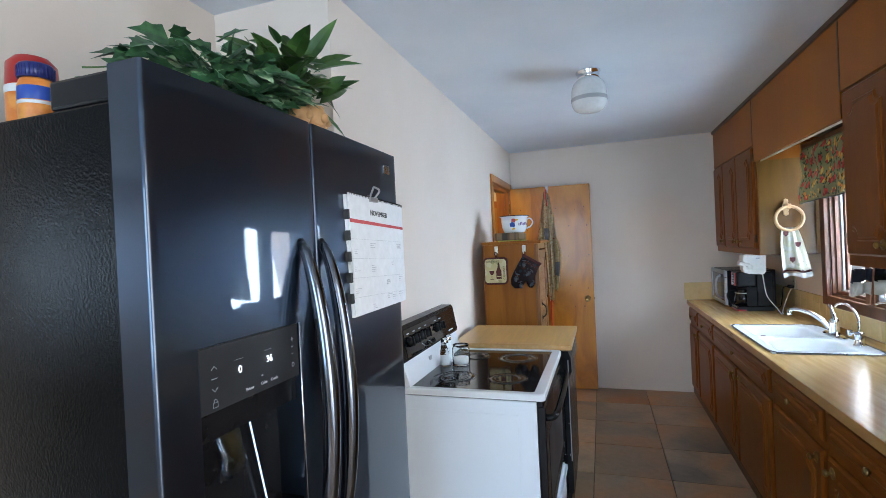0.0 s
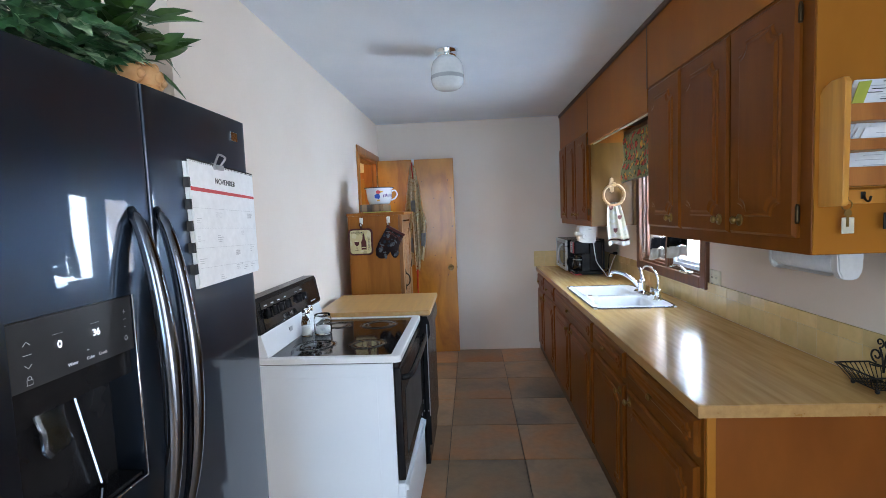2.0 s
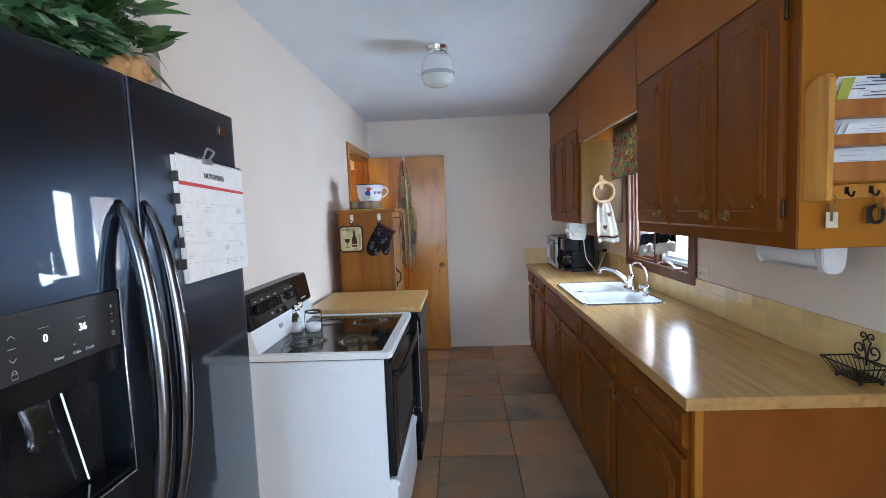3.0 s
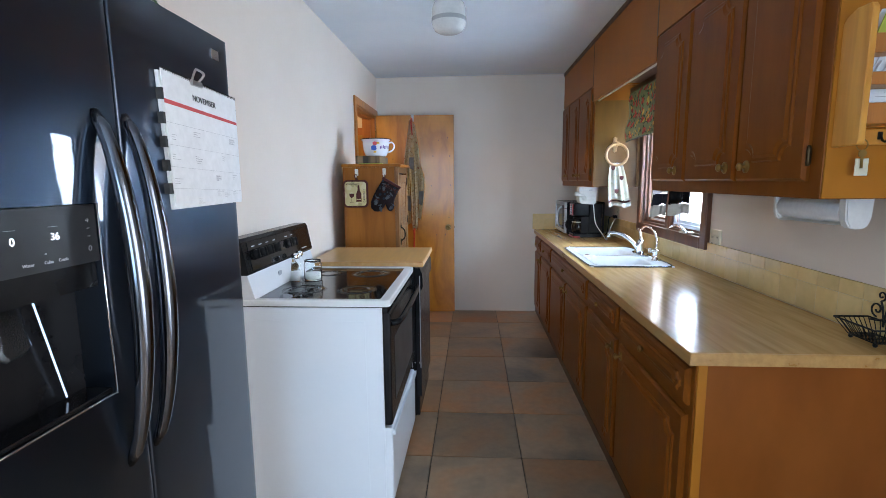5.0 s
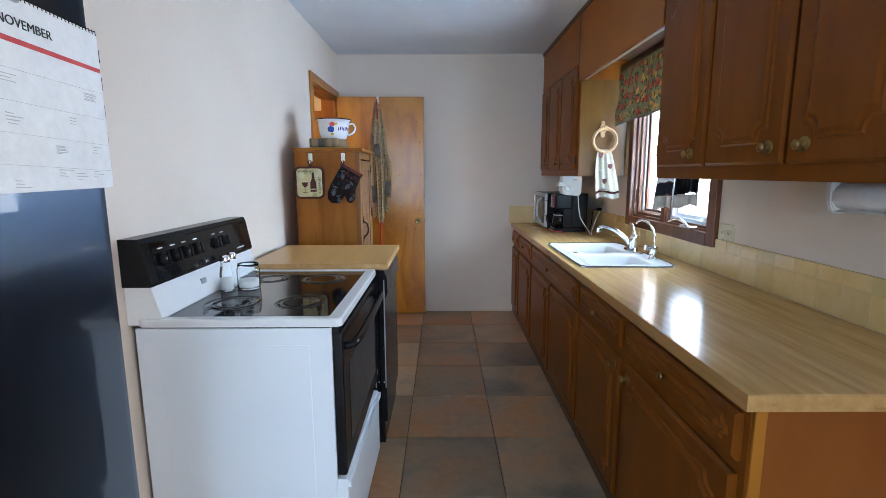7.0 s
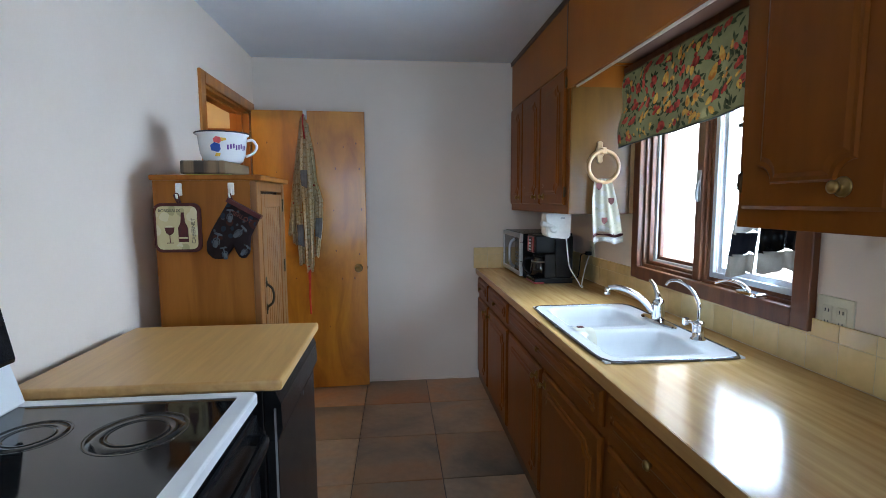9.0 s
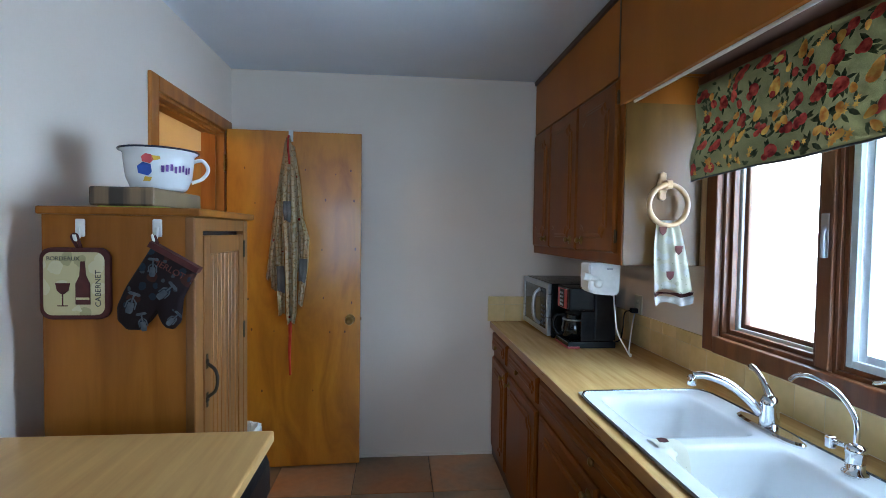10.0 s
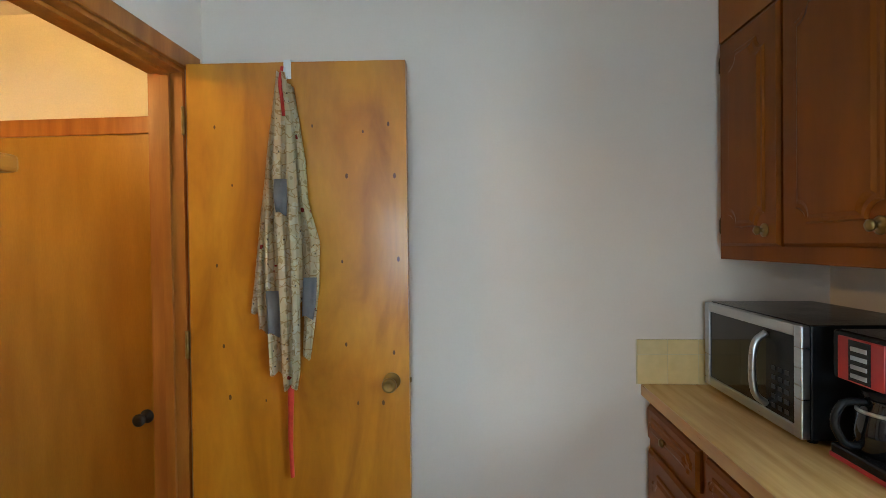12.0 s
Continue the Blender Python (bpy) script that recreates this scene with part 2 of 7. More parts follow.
def part(name, bm, material, parent=None, label=""):
    """Links a bmesh in world places as one mesh, under a thing or a part."""
    me = bpy.data.meshes.new(name)
    bm.to_mesh(me)
    bm.free()
    me.materials.append(material)
    ob = new(name, me)
    if parent is not None:
        ob.parent = parent
        if parent.type == "EMPTY":
            ob.matrix_parent_inverse = Matrix.Translation(-parent.location)
    if label:
        ob["label"] = label
    return ob


def thing(name, x, y, z, label, category, group=""):
    e = new(name)
    e.location = (x, y, z)
    e.empty_display_size = 0.05
    return tagged(e, label, category, group)


def solo(name, bm, material, label, category, group="", kind=""):
    return tagged(part(name, bm, material), label, category, group, kind)


def setting(name, bm, material, label="", category=""):
    return tagged(part(name, bm, material), label, category, kind="structure")


# ---- the shell ----
LW, RW, BW, CL = -0.695, 1.60, 5.234, 2.446     # kitchen walls and ceiling
DY0, DY1, DTOP = 4.30, 5.125, 2.045               # doorway in the west wall
setting("floor", box(-5.2, -3.2, -0.06, RW + 0.1, BW + 0.1, -0.008), M_GROUT, "dark grout bed under large slate-look tiles", "floor")
bm = box(LW - 0.12, 1.70, 0, LW, DY0, CL)
bx(bm, LW - 0.12, DY1, 0, LW, BW + 0.12, CL)
bx(bm, LW - 0.12, DY0, DTOP, LW, DY1, CL)
setting("wall_west", bm, M_WALL, "off-white painted kitchen wall with a doorway", "wall")
setting("wall_alcove_return", box(-1.32, 1.70, 0, LW - 0.12, 1.82, CL), M_WALL, "off-white wall beside the refrigerator alcove", "wall")
setting("wall_alcove", box(-1.32, 0.45, 0, -1.20, 1.70, CL), M_WALL, "off-white wall behind the refrigerator", "wall")
setting("wall_north", box(LW, BW, 0, RW + 0.14, BW + 0.12, CL), M_WALL, "off-white painted end wall of the kitchen", "wall")
WY0, WY1, WZ0, WZ1 = 2.935, 3.925, 1.06, 2.02       # window opening
bm = box(RW, -3.2, 0, RW + 0.14, -1.45, CL)
bx(bm, RW, 0.35, 0, RW + 0.14, WY0, CL)
bx(bm, RW, -1.45, 2.1, RW + 0.14, 0.35, CL)
bx(bm, RW, WY1, 0, RW + 0.14, BW, CL)
bx(bm, RW, WY0, 0, RW + 0.14, WY1, WZ0)
bx(bm, RW, WY0, WZ1, RW + 0.14, WY1, CL)
setting("wall_east", bm, M_WALL, "off-white painted wall with the sink window", "wall")
bm = box(-5.3, -3.3, 0, -1.35, -3.2, CL)
bx(bm, 0.75, -3.3, 0, RW + 0.14, -3.2, CL)
bx(bm, -1.35, -3.3, 0, 0.75, -3.2, 0.55)
bx(bm, -1.35, -3.3, 2.1, 0.75, -3.2, CL)
setting("wall_south", bm, M_WALL, "off-white wall of the dining space with a wide window", "wall")
bm = box(-5.3, -3.2, 0, -5.2, -2.6, CL)
bx(bm, -5.3, -1.4, 0, -5.2, 0.57, CL)
bx(bm, -5.3, -2.6, 0, -5.2, -1.4, 0.9)
bx(bm, -5.3, -2.6, 2.0, -5.2, -1.4, CL)
setting("wall_dining_west", bm, M_WALL, "off-white wall of the dining space with a window", "wall")
setting("wall_dining_north", box(-5.2, 0.45, 0, -1.32, 0.57, CL), M_WALL, "off-white wall closing the dining space", "wall")
setting("ceiling", box(-5.3, -3.3, CL, RW + 0.14, BW + 0.12, CL + 0.1), M_CEIL, "white painted plaster ceiling", "ceiling")
# landing beyond the doorway, one step down
setting("landing_floor", box(-2.6, 3.3, -0.25, LW - 0.12, 5.6, -0.19), M_GROUT, "dark landing floor one step down", "floor")
setting("threshold", box(LW - 0.14, DY0, -0.19, LW + 0.004, DY1, 0.006, bev=0.004), M_CASING, "worn stained wooden threshold", "threshold")
bm = box(-2.6, 5.47, -0.19, LW - 0.12, 5.59, CL)
setting("wall_landing_north", bm, M_CREAM, "cream landing wall over a stained wooden door", "wall")
setting("wall_landing_west", box(-2.7, 3.2, -0.19, -2.6, 5.59, CL), M_CREAM, "cream landing wall", "wall")
setting("wall_landing_south", box(-2.6, 3.2, -0.19, LW - 0.12, 3.3, CL), M_CREAM, "cream landing wall", "wall")
setting("landing_ceiling", box(-2.7, 3.2, CL, LW - 0.12, 5.59, CL + 0.1), M_CREAM, "cream landing ceiling", "ceiling")
setting("ground", box(-60, -60, -0.6, 60, 60, -0.5), mat("snowy_ground", (0.5, 0.52, 0.5), (0.7, 0.72, 0.72), 0.4, 0.9), "pale ground outside", "ground")
setting("backdrop", box(4.6, -6, -0.49, 4.7, 12, 6), M_SNOW, "bright overcast daylight outside the window", "backdrop")


# ---- more materials ----
M_RED = mat("red_cloth", (0.55, 0.03, 0.02), (0.65, 0.05, 0.03), 30, 0.8)
M_PAPER = mat("white_paper", (0.84, 0.85, 0.86), (0.88, 0.89, 0.90), 6, 0.75, bump=0.05)
M_INK = mat("printed_ink", (0.03, 0.03, 0.035), (0.05, 0.05, 0.05), 20, 0.7)
M_PALEINK = mat("pencil_ink", (0.46, 0.46, 0.49), (0.58, 0.58, 0.60), 20, 0.8)
M_REDINK = mat("red_print", (0.62, 0.07, 0.08), (0.68, 0.10, 0.10), 20, 0.6)
M_FROST = mat("frosted_glass", (0.70, 0.70, 0.68), (0.78, 0.78, 0.76), 6, 0.22)
M_IVORY = mat("ivory_plastic", (0.66, 0.60, 0.44), (0.72, 0.66, 0.50), 6, 0.4)
M_WHITEP = mat("white_plastic", (0.74, 0.74, 0.72), (0.80, 0.80, 0.78), 6, 0.38)
M_LEAF = mat("ivy_leaf", (0.016, 0.060, 0.024), (0.055, 0.15, 0.055), 14, 0.42, rough_var=0.1, stretch=(3, 3, 3))
M_LEAF2 = mat("variegated_leaf", (0.035, 0.12, 0.045), (0.38, 0.50, 0.30), 26, 0.42, lo=0.50, hi=0.66)
M_LEAF3 = mat("broad_leaf", (0.022, 0.07, 0.014), (0.075, 0.16, 0.035), 10, 0.34)
M_CLAY = mat("painted_clay", (0.55, 0.28, 0.10), (0.70, 0.42, 0.20), 14, 0.55, bump=0.2)
M_CLEAR = glass("clear_glass", (0.98, 0.99, 0.99), 0.0, 1.18)
M_SALT = mat("white_salt", (0.8, 0.8, 0.78), (0.85, 0.85, 0.83), 80, 0.9, bump=0.4)
M_BOARD = mat("endgrain_board", (0.05, 0.036, 0.026), (0.25, 0.165, 0.09), 5, 0.5, stretch=(6, 0.3, 0.3), lo=0.42, hi=0.58)
M_YGREEN = mat("yellow_green_board", (0.42, 0.45, 0.06), (0.5, 0.52, 0.1), 10, 0.5)
M_OAKLT = mat("pale_turned_wood", (0.36, 0.20, 0.085), (0.47, 0.29, 0.135), 6, 0.4, stretch=(4, 4, 1), coat=0.1)
M_LCD = glow("display_white", (0.85, 0.92, 1.0), 1.6)
M_BLUELED = glow("dispenser_light", (0.55, 0.75, 1.0), 1.2)
M_REDPL = mat("red_plastic", (0.35, 0.012, 0.012), (0.42, 0.02, 0.018), 10, 0.3)
M_NAVY = mat("navy_cloth", (0.015, 0.018, 0.03), (0.03, 0.034, 0.05), 40, 0.9, bump=0.3, bump_scale=300)
M_CLOTHW = mat("white_cloth", (0.70, 0.69, 0.66), (0.78, 0.77, 0.74), 20, 0.9, bump=0.3, bump_scale=300)
M_GREY = mat("grey_aluminium", (0.34, 0.36, 0.38), (0.42, 0.43, 0.45), 10, 0.4, metal=0.7)
M_BLUEC = mat("blue_print", (0.012, 0.06, 0.33), (0.018, 0.08, 0.40), 20, 0.4)
M_PURPLE = mat("purple_print", (0.10, 0.03, 0.20), (0.14, 0.05, 0.26), 20, 0.4)
M_YELLOW = mat("yellow_print", (0.72, 0.42, 0.03), (0.78, 0.48, 0.05), 20, 0.4)
M_ORANGE = mat("orange_label", (0.70, 0.20, 0.03), (0.78, 0.30, 0.06), 18, 0.4, lo=0.45, hi=0.55)


def blotch_cloth(name, ground, spots, scale, fold=0.9, rough=0.9):
    """A printed cloth: round blotches of several colours over a ground, chosen cell by cell."""
    m = bpy.data.materials.new(name)
    m.use_nodes = True
    n, ln = m.node_tree.nodes, m.node_tree.links
    bs = n["Principled BSDF"]
    bs.inputs["Roughness"].default_value = rough
    bs.inputs["Specular IOR Level"].default_value = 0.15
    tc = n.new("ShaderNodeTexCoord")
    col = None
    for i, (colour, size, density, sc) in enumerate(spots):
        mp = n.new("ShaderNodeMapping")
        mp.inputs["Location"].default_value = (i * 3.71, i * 1.93, i * 2.57)
        ln.new(tc.outputs["Object"], mp.inputs[0])
        wob = n.new("ShaderNodeTexNoise")
        wob.inputs["Scale"].default_value = scale * sc * 1.6
        ln.new(mp.outputs[0], wob.inputs["Vector"])
        add = n.new("ShaderNodeMixRGB")
        add.blend_type = "ADD"
        add.inputs[0].default_value = 0.35 / (scale * sc)
        ln.new(mp.outputs[0], add.inputs[1])
        ln.new(wob.outputs["Color"], add.inputs[2])
        vo = n.new("ShaderNodeTexVoronoi")
        vo.inputs["Scale"].default_value = scale * sc
        ln.new(add.outputs[0], vo.inputs["Vector"])
        lt = n.new("ShaderNodeMath")
        lt.operation = "LESS_THAN"
        lt.inputs[1].default_value = size
        ln.new(vo.outputs["Distance"], lt.inputs[0])
        sep = n.new("ShaderNodeSeparateColor")
        ln.new(vo.outputs["Color"], sep.inputs[0])
        l2 = n.new("ShaderNodeMath")
        l2.operation = "LESS_THAN"
        l2.inputs[1].default_value = density
        ln.new(sep.outputs[0], l2.inputs[0])
        mu = n.new("ShaderNodeMath")
        mu.operation = "MULTIPLY"
        ln.new(lt.outputs[0], mu.inputs[0])
        ln.new(l2.outputs[0], mu.inputs[1])
        mx = n.new("ShaderNodeMixRGB")
        ln.new(mu.outputs[0], mx.inputs[0])
        if col is None:
            mx.inputs[1].default_value = (*ground, 1)
        else:
            ln.new(col, mx.inputs[1])
        mx.inputs[2].default_value = (*colour, 1)
        col = mx.outputs[0]
    ln.new(col, bs.inputs["Base Color"])
    wv = n.new("ShaderNodeTexNoise")
    wv.inputs["Scale"].default_value = 420
    ln.new(tc.outputs["Object"], wv.inputs["Vector"])
    bp = n.new("ShaderNodeBump")
    bp.inputs["Strength"].default_value, bp.inputs["Distance"].default_value = 0.3, 0.002
    ln.new(wv.outputs["Fac"], bp.inputs["Height"])
    ln.new(bp.outputs[0], bs.inputs["Normal"])
    return m


M_SHADE = mat("sage_cloth", (0.175, 0.158, 0.086), (0.225, 0.205, 0.118), 9, 0.9, bump=0.3, bump_scale=400)
M_FLEAF = mat("printed_leaf", (0.022, 0.034, 0.016), (0.07, 0.08, 0.04), 60, 0.9)
M_FRED = mat("printed_apple", (0.22, 0.012, 0.016), (0.58, 0.075, 0.055), 45, 0.9)
M_FYEL = mat("printed_pear", (0.50, 0.15, 0.025), (0.66, 0.38, 0.08), 40, 0.9)
def block_print(name):
    """Beige cloth printed with outlined blocks of several tones and a few red marks."""
    m = blotch_cloth(name, (0.80, 0.67, 0.42), [((0.84, 0.76, 0.56), 0.40, 0.5, 30), ((0.62, 0.48, 0.27), 0.34, 0.4, 40), ((0.38, 0.05, 0.03), 0.17, 0.30, 22), ((0.16, 0.13, 0.10), 0.15, 0.42, 48)], 1.0)
    n, ln = m.node_tree.nodes, m.node_tree.links
    bs = n["Principled BSDF"]
    src = bs.inputs["Base Color"].links[0].from_socket
    tc, mp, br = n.new("ShaderNodeTexCoord"), n.new("ShaderNodeMapping"), n.new("ShaderNodeTexBrick")
    mp.inputs["Rotation"].default_value = (radians(90), 0, radians(8))
    ln.new(tc.outputs["Object"], mp.inputs[0])
    wob, add = n.new("ShaderNodeTexNoise"), n.new("ShaderNodeMixRGB")
    wob.inputs["Scale"].default_value = 14
    add.blend_type, add.inputs[0].default_value = "ADD", 0.11
    ln.new(mp.outputs[0], add.inputs[1])
    ln.new(mp.outputs[0], wob.inputs["Vector"])
    ln.new(wob.outputs["Color"], add.inputs[2])
    ln.new(add.outputs[0], br.inputs["Vector"])
    for k, v in (("Scale", 1.0), ("Mortar Size", 0.0018), ("Mortar Smooth", 0.3), ("Brick Width", 0.050), ("Row Height", 0.036), ("Bias", 0.0)):
        br.inputs[k].default_value = v
    br.inputs["Color1"].default_value, br.inputs["Color2"].default_value = (1, 1, 1, 1), (0.92, 0.92, 0.90, 1)
    br.inputs["Mortar"].default_value = (0.74, 0.60, 0.44, 1)
    mx = n.new("ShaderNodeMixRGB")
    mx.blend_type, mx.inputs[0].default_value = "MULTIPLY", 1.0
    ln.new(src, mx.inputs[1])
    ln.new(br.outputs["Color"], mx.inputs[2])
    ln.new(mx.outputs[0], bs.inputs["Base Color"])
    return m


M_APRON = block_print("apron_print_cloth")
M_TOWEL = blotch_cloth("wine_print_towel", (0.74, 0.71, 0.58), [
    ((0.60, 0.59, 0.43), 0.30, 0.40, 30), ((0.76, 0.75, 0.70), 0.4, 0.5, 20), ((0.38, 0.39, 0.24), 0.13, 0.40, 60)], 1.0)
M_MITT = blotch_cloth("mitt_print_cloth", (0.020, 0.012, 0.013), [
    ((0.05, 0.017, 0.012), 0.42, 0.5, 22), ((0.05, 0.06, 0.07), 0.22, 0.45, 36), ((0.02, 0.03, 0.045), 0.34, 0.5, 30)], 1.0)
M_MAROON = mat("maroon_binding", (0.07, 0.015, 0.015), (0.10, 0.022, 0.02), 40, 0.9, bump=0.3, bump_scale=300)
M_HOLDER = blotch_cloth("holder_print_cloth", (0.56, 0.49, 0.28), [((0.40, 0.36, 0.2), 0.4, 0.45, 26), ((0.62, 0.57, 0.38), 0.4, 0.4, 20)], 1.0)


# ---- writing ----
def text(name, s, size, origin, right, up, material, parent, label=""):
    cu = bpy.data.curves.new(name, "FONT")
    cu.body, cu.size, cu.extrude, cu.align_x = s, size, 0.0004, "CENTER"
    tmp = new("tmp", cu)
    me = bpy.data.meshes.new_from_object(tmp.evaluated_get(bpy.context.evaluated_depsgraph_get()))
    bpy.data.objects.remove(tmp)
    r, u = Vector(right).normalized(), Vector(up).normalized()
    k = r.cross(u)
    me.transform(Matrix.Translation(origin) @ Matrix((r, u, k)).transposed().to_4x4())
    bm = bmesh.new()
    bm.from_mesh(me)
    bpy.data.meshes.remove(me)
    return part(name, bm, material, parent, label)


# ---- cabinets ----
def notched(u0, v0, u1, v1, r, n=6):
    """A rectangle whose corners are scooped by quarter circles."""
    out = []
    for cu, cv, a0 in ((u0, v0, 90), (u1, v0, 180), (u1, v1, 270), (u0, v1, 360)):
        for k in range(n + 1):
            a = radians(a0 - 90 * k / n)
            out.append((cu + r * math.cos(a), cv + r * math.sin(a)))
    return out


def rect(u0, v0, u1, v1):
    return [(u0, v0), (u1, v0), (u1, v1), (u0, v1)]


def knob(parent, x, y, z):
    bm = bmesh.new()
    lathe(bm, [(0.021, 0.0), (0.021, -0.002), (0.017, -0.004), (0.007, -0.005), (0.006, -0.014), (0.013, -0.019), (0.014, -0.024), (0.009, -0.029), (0.002, -0.030)], (x, y, z), 14, "x")
    part("knob", bm, M_BRASS, parent, "small round aged brass knob")


def cab_front(name, parent, x, y0, y1, z0, z1, knob_at=None, rim=0.052, scoop=0.042, material=None, hinges=None):
    """A lipped door or drawer front that faces west, with a raised scooped panel."""
    m = material or M_CAB
    bm = bmesh.new()
    P = lambda u, v, d: (x - d, u, v)
    prism(bm, rect(y0, z0, y1, z1), P, 0.0, 0.009, 0.009, 0.009)
    front = part(name, bm, m, parent)
    r = min(rim, (z1 - z0) * 0.24, (y1 - y0) * 0.24)
    bm = bmesh.new()
    prism(bm, notched(y0 + r, z0 + r, y1 - r, z1 - r, scoop), P, 0.0175, 0.0195, 0.005, 0.0045)
    part("panel_moulding", bm, m, front)
    bm = bmesh.new()
    prism(bm, notched(y0 + r + 0.013, z0 + r + 0.013, y1 - r - 0.013, z1 - r - 0.013, scoop), P, 0.0235, 0.0240, 0.010, 0.0050)
    part("raised_panel", bm, m, front)
    if knob_at:
        knob(front, x - 0.018, *knob_at)
    if hinges is not None:
        for z in (z0 + 0.07, z1 - 0.07):
            bm = bmesh.new()
            lathe(bm, [(0.005, -0.028), (0.0055, -0.02), (0.0055, 0.02), (0.004, 0.028)], (x - 0.010, hinges, z), 8)
            bx(bm, x - 0.006, hinges, z - 0.022, x - 0.002, hinges + 0.022, z + 0.022)
            part("hinge", bm, M_DBRASS, front, "dark antique brass hinge")
    return front


BX, CT = 0.972, 0.882      # base fronts, counter top


def base_unit(y0, y1, doors, knobs, drawer=True):
    t = thing("base_cabinet", (BX + RW) / 2, (y0 + y1) / 2, 0, "dark-stained wooden base cabinet with scooped raised panels", "cabinet", "base cabinets under the counter")
    if len(doors) > 1:
        bm = box(BX, y0 + 0.001, 0.0, RW - 0.004, y1 - 0.001, 0.66)
        bx(bm, BX, y0 + 0.001, 0.6605, BX + 0.02, y1 - 0.001, CT - 0.041)
    else:
        bm = box(BX, y0 + 0.001, 0.0, RW - 0.004, y1 - 0.001, CT - 0.041)
    part("carcass", bm, M_CAB, t)
    part("toe_board", box(BX - 0.003, y0 + 0.002, 0.0, BX - 0.0005, y1 - 0.002, 0.05), M_TRIM, t)
    if drawer:
        ym = (y0 + y1) / 2
        cab_front("drawer_front", t, BX - 0.0005, y0 + 0.022, y1 - 0.022, 0.695, 0.815, (ym, 0.755), rim=0.03, scoop=0.02, material=M_CABH)
    n = len(doors)
    for (a, b), k in zip(doors, knobs):
        ky = b - 0.045 if k > 0 else a + 0.045
        cab_front("door", t, BX - 0.0005, a, b, 0.075, 0.66, (ky, 0.615), hinges=None)
    return t


base_unit(1.604, 2.325, [(1.63, 2.30)], [1])
base_unit(2.325, 2.92, [(2.35, 2.895)], [-1])
base_unit(2.92, 4.20, [(2.945, 3.545), (3.575, 4.175)], [1, -1])
base_unit(4.20, 4.80, [(4.225, 4.775)], [1])
base_unit(4.80, 5.23, [(4.825, 5.205)], [-1])
cep = thing("cabinet_end_panel", (BX + RW) / 2, 1.6, 0.0, "reddish brown veneer panel closing the counter's end", "panel")
part("veneer", box(BX + 0.032, 1.5965, 0.0, RW - 0.004, 1.6035, CT - 0.042), M_ENDP, cep)
part("edge_strip", box(BX + 0.004, 1.5955, 0.0, BX + 0.0315, 1.6035, CT - 0.042, bev=0.0015), M_ENDUP, cep, "narrow stile at the corner")

# worktop in four pieces round the sink opening
SX0, SX1, SY0, SY1 = 1.005, 1.455, 3.005, 3.80
top = thing("worktop", 1.27, 3.4, CT - 0.04, "long wood-grain laminate worktop over the base cabinets", "worktop")
for a in ((0.945, 1.581, RW - 0.012, SY0), (0.945, SY1, RW - 0.012, BW - 0.002), (0.945, SY0, SX0, SY1), (SX1, SY0, RW - 0.012, SY1)):
    part("slab", box(a[0], a[1], CT - 0.04, a[2], a[3], CT), M_COUNTER, top)
M_EDGE = mat("laminate_edge", (0.40, 0.205, 0.062), (0.50, 0.28, 0.095), 5, 0.3, stretch=(9, 0.7, 9), grain=0.1)
part("front_edge", box(0.942, 1.578, CT - 0.0395, 0.9448, BW - 0.003, CT - 0.0008), M_EDGE, top)
part("end_edge", box(0.9452, 1.578, CT - 0.0395, RW - 0.012, 1.5808, CT - 0.0008), M_EDGE, top)

UX = 1.225


def upper_unit(y0, y1, doors, label):
    t = thing("wall_cabinet", (UX + RW) / 2, (y0 + y1) / 2, 1.335, label, "cabinet", "wall cabinets")
    part("carcass", box(UX, y0, 1.335, RW - 0.004, y1, 2.098, bev=0.002), M_CAB, t)
    for a, b, side, ky in doors:
        cab_front("door", t, UX - 0.0005, a, b, 1.382, 2.085, (ky, 1.43), rim=0.06,
                  hinges=(a - 0.004) if side > 0 else (b + 0.004) if a > 4.6 or 2.3 < a < 3 else None)
    return t


near_up = upper_unit(1.527, 2.742, [(1.573, 1.922, 1, 1.853), (1.937, 2.325, -1, 1.990), (2.340, 2.715, -1, 2.428)], "dark-stained wall cabinet with three raised-panel doors")
part("end_panel", box(UX + 0.003, 1.522, 1.337, RW - 0.006, 1.5268, 2.44), M_ENDUP, near_up, "honey-brown veneer end panel, lightened as if strongly lit")
far_up = upper_unit(3.998, 5.23, [(4.035, 4.445, 1, 4.375), (4.46, 4.86, -1, 4.53), (4.875, 5.20, -1, 4.94)], "dark-stained wall cabinet beside the window")
M_SIDEP = mat("glossy_side_veneer", (0.090, 0.040, 0.008), (0.128, 0.058, 0.012), 4, 0.30, stretch=(3, 3, 0.6), spec=0.22, rough_var=0.05, grain=0.1)
part("end_panel", box(UX + 0.006, 3.993, 1.337, RW - 0.006, 3.9978, 1.985), M_SIDEP, far_up, "glossy honey-brown veneer end panel")
part("end_stile", box(RW - 0.045, 3.985, 1.337, RW - 0.006, 3.9928, 1.985, bev=0.002), M_OAKLT, far_up, "pale wooden corner strip")

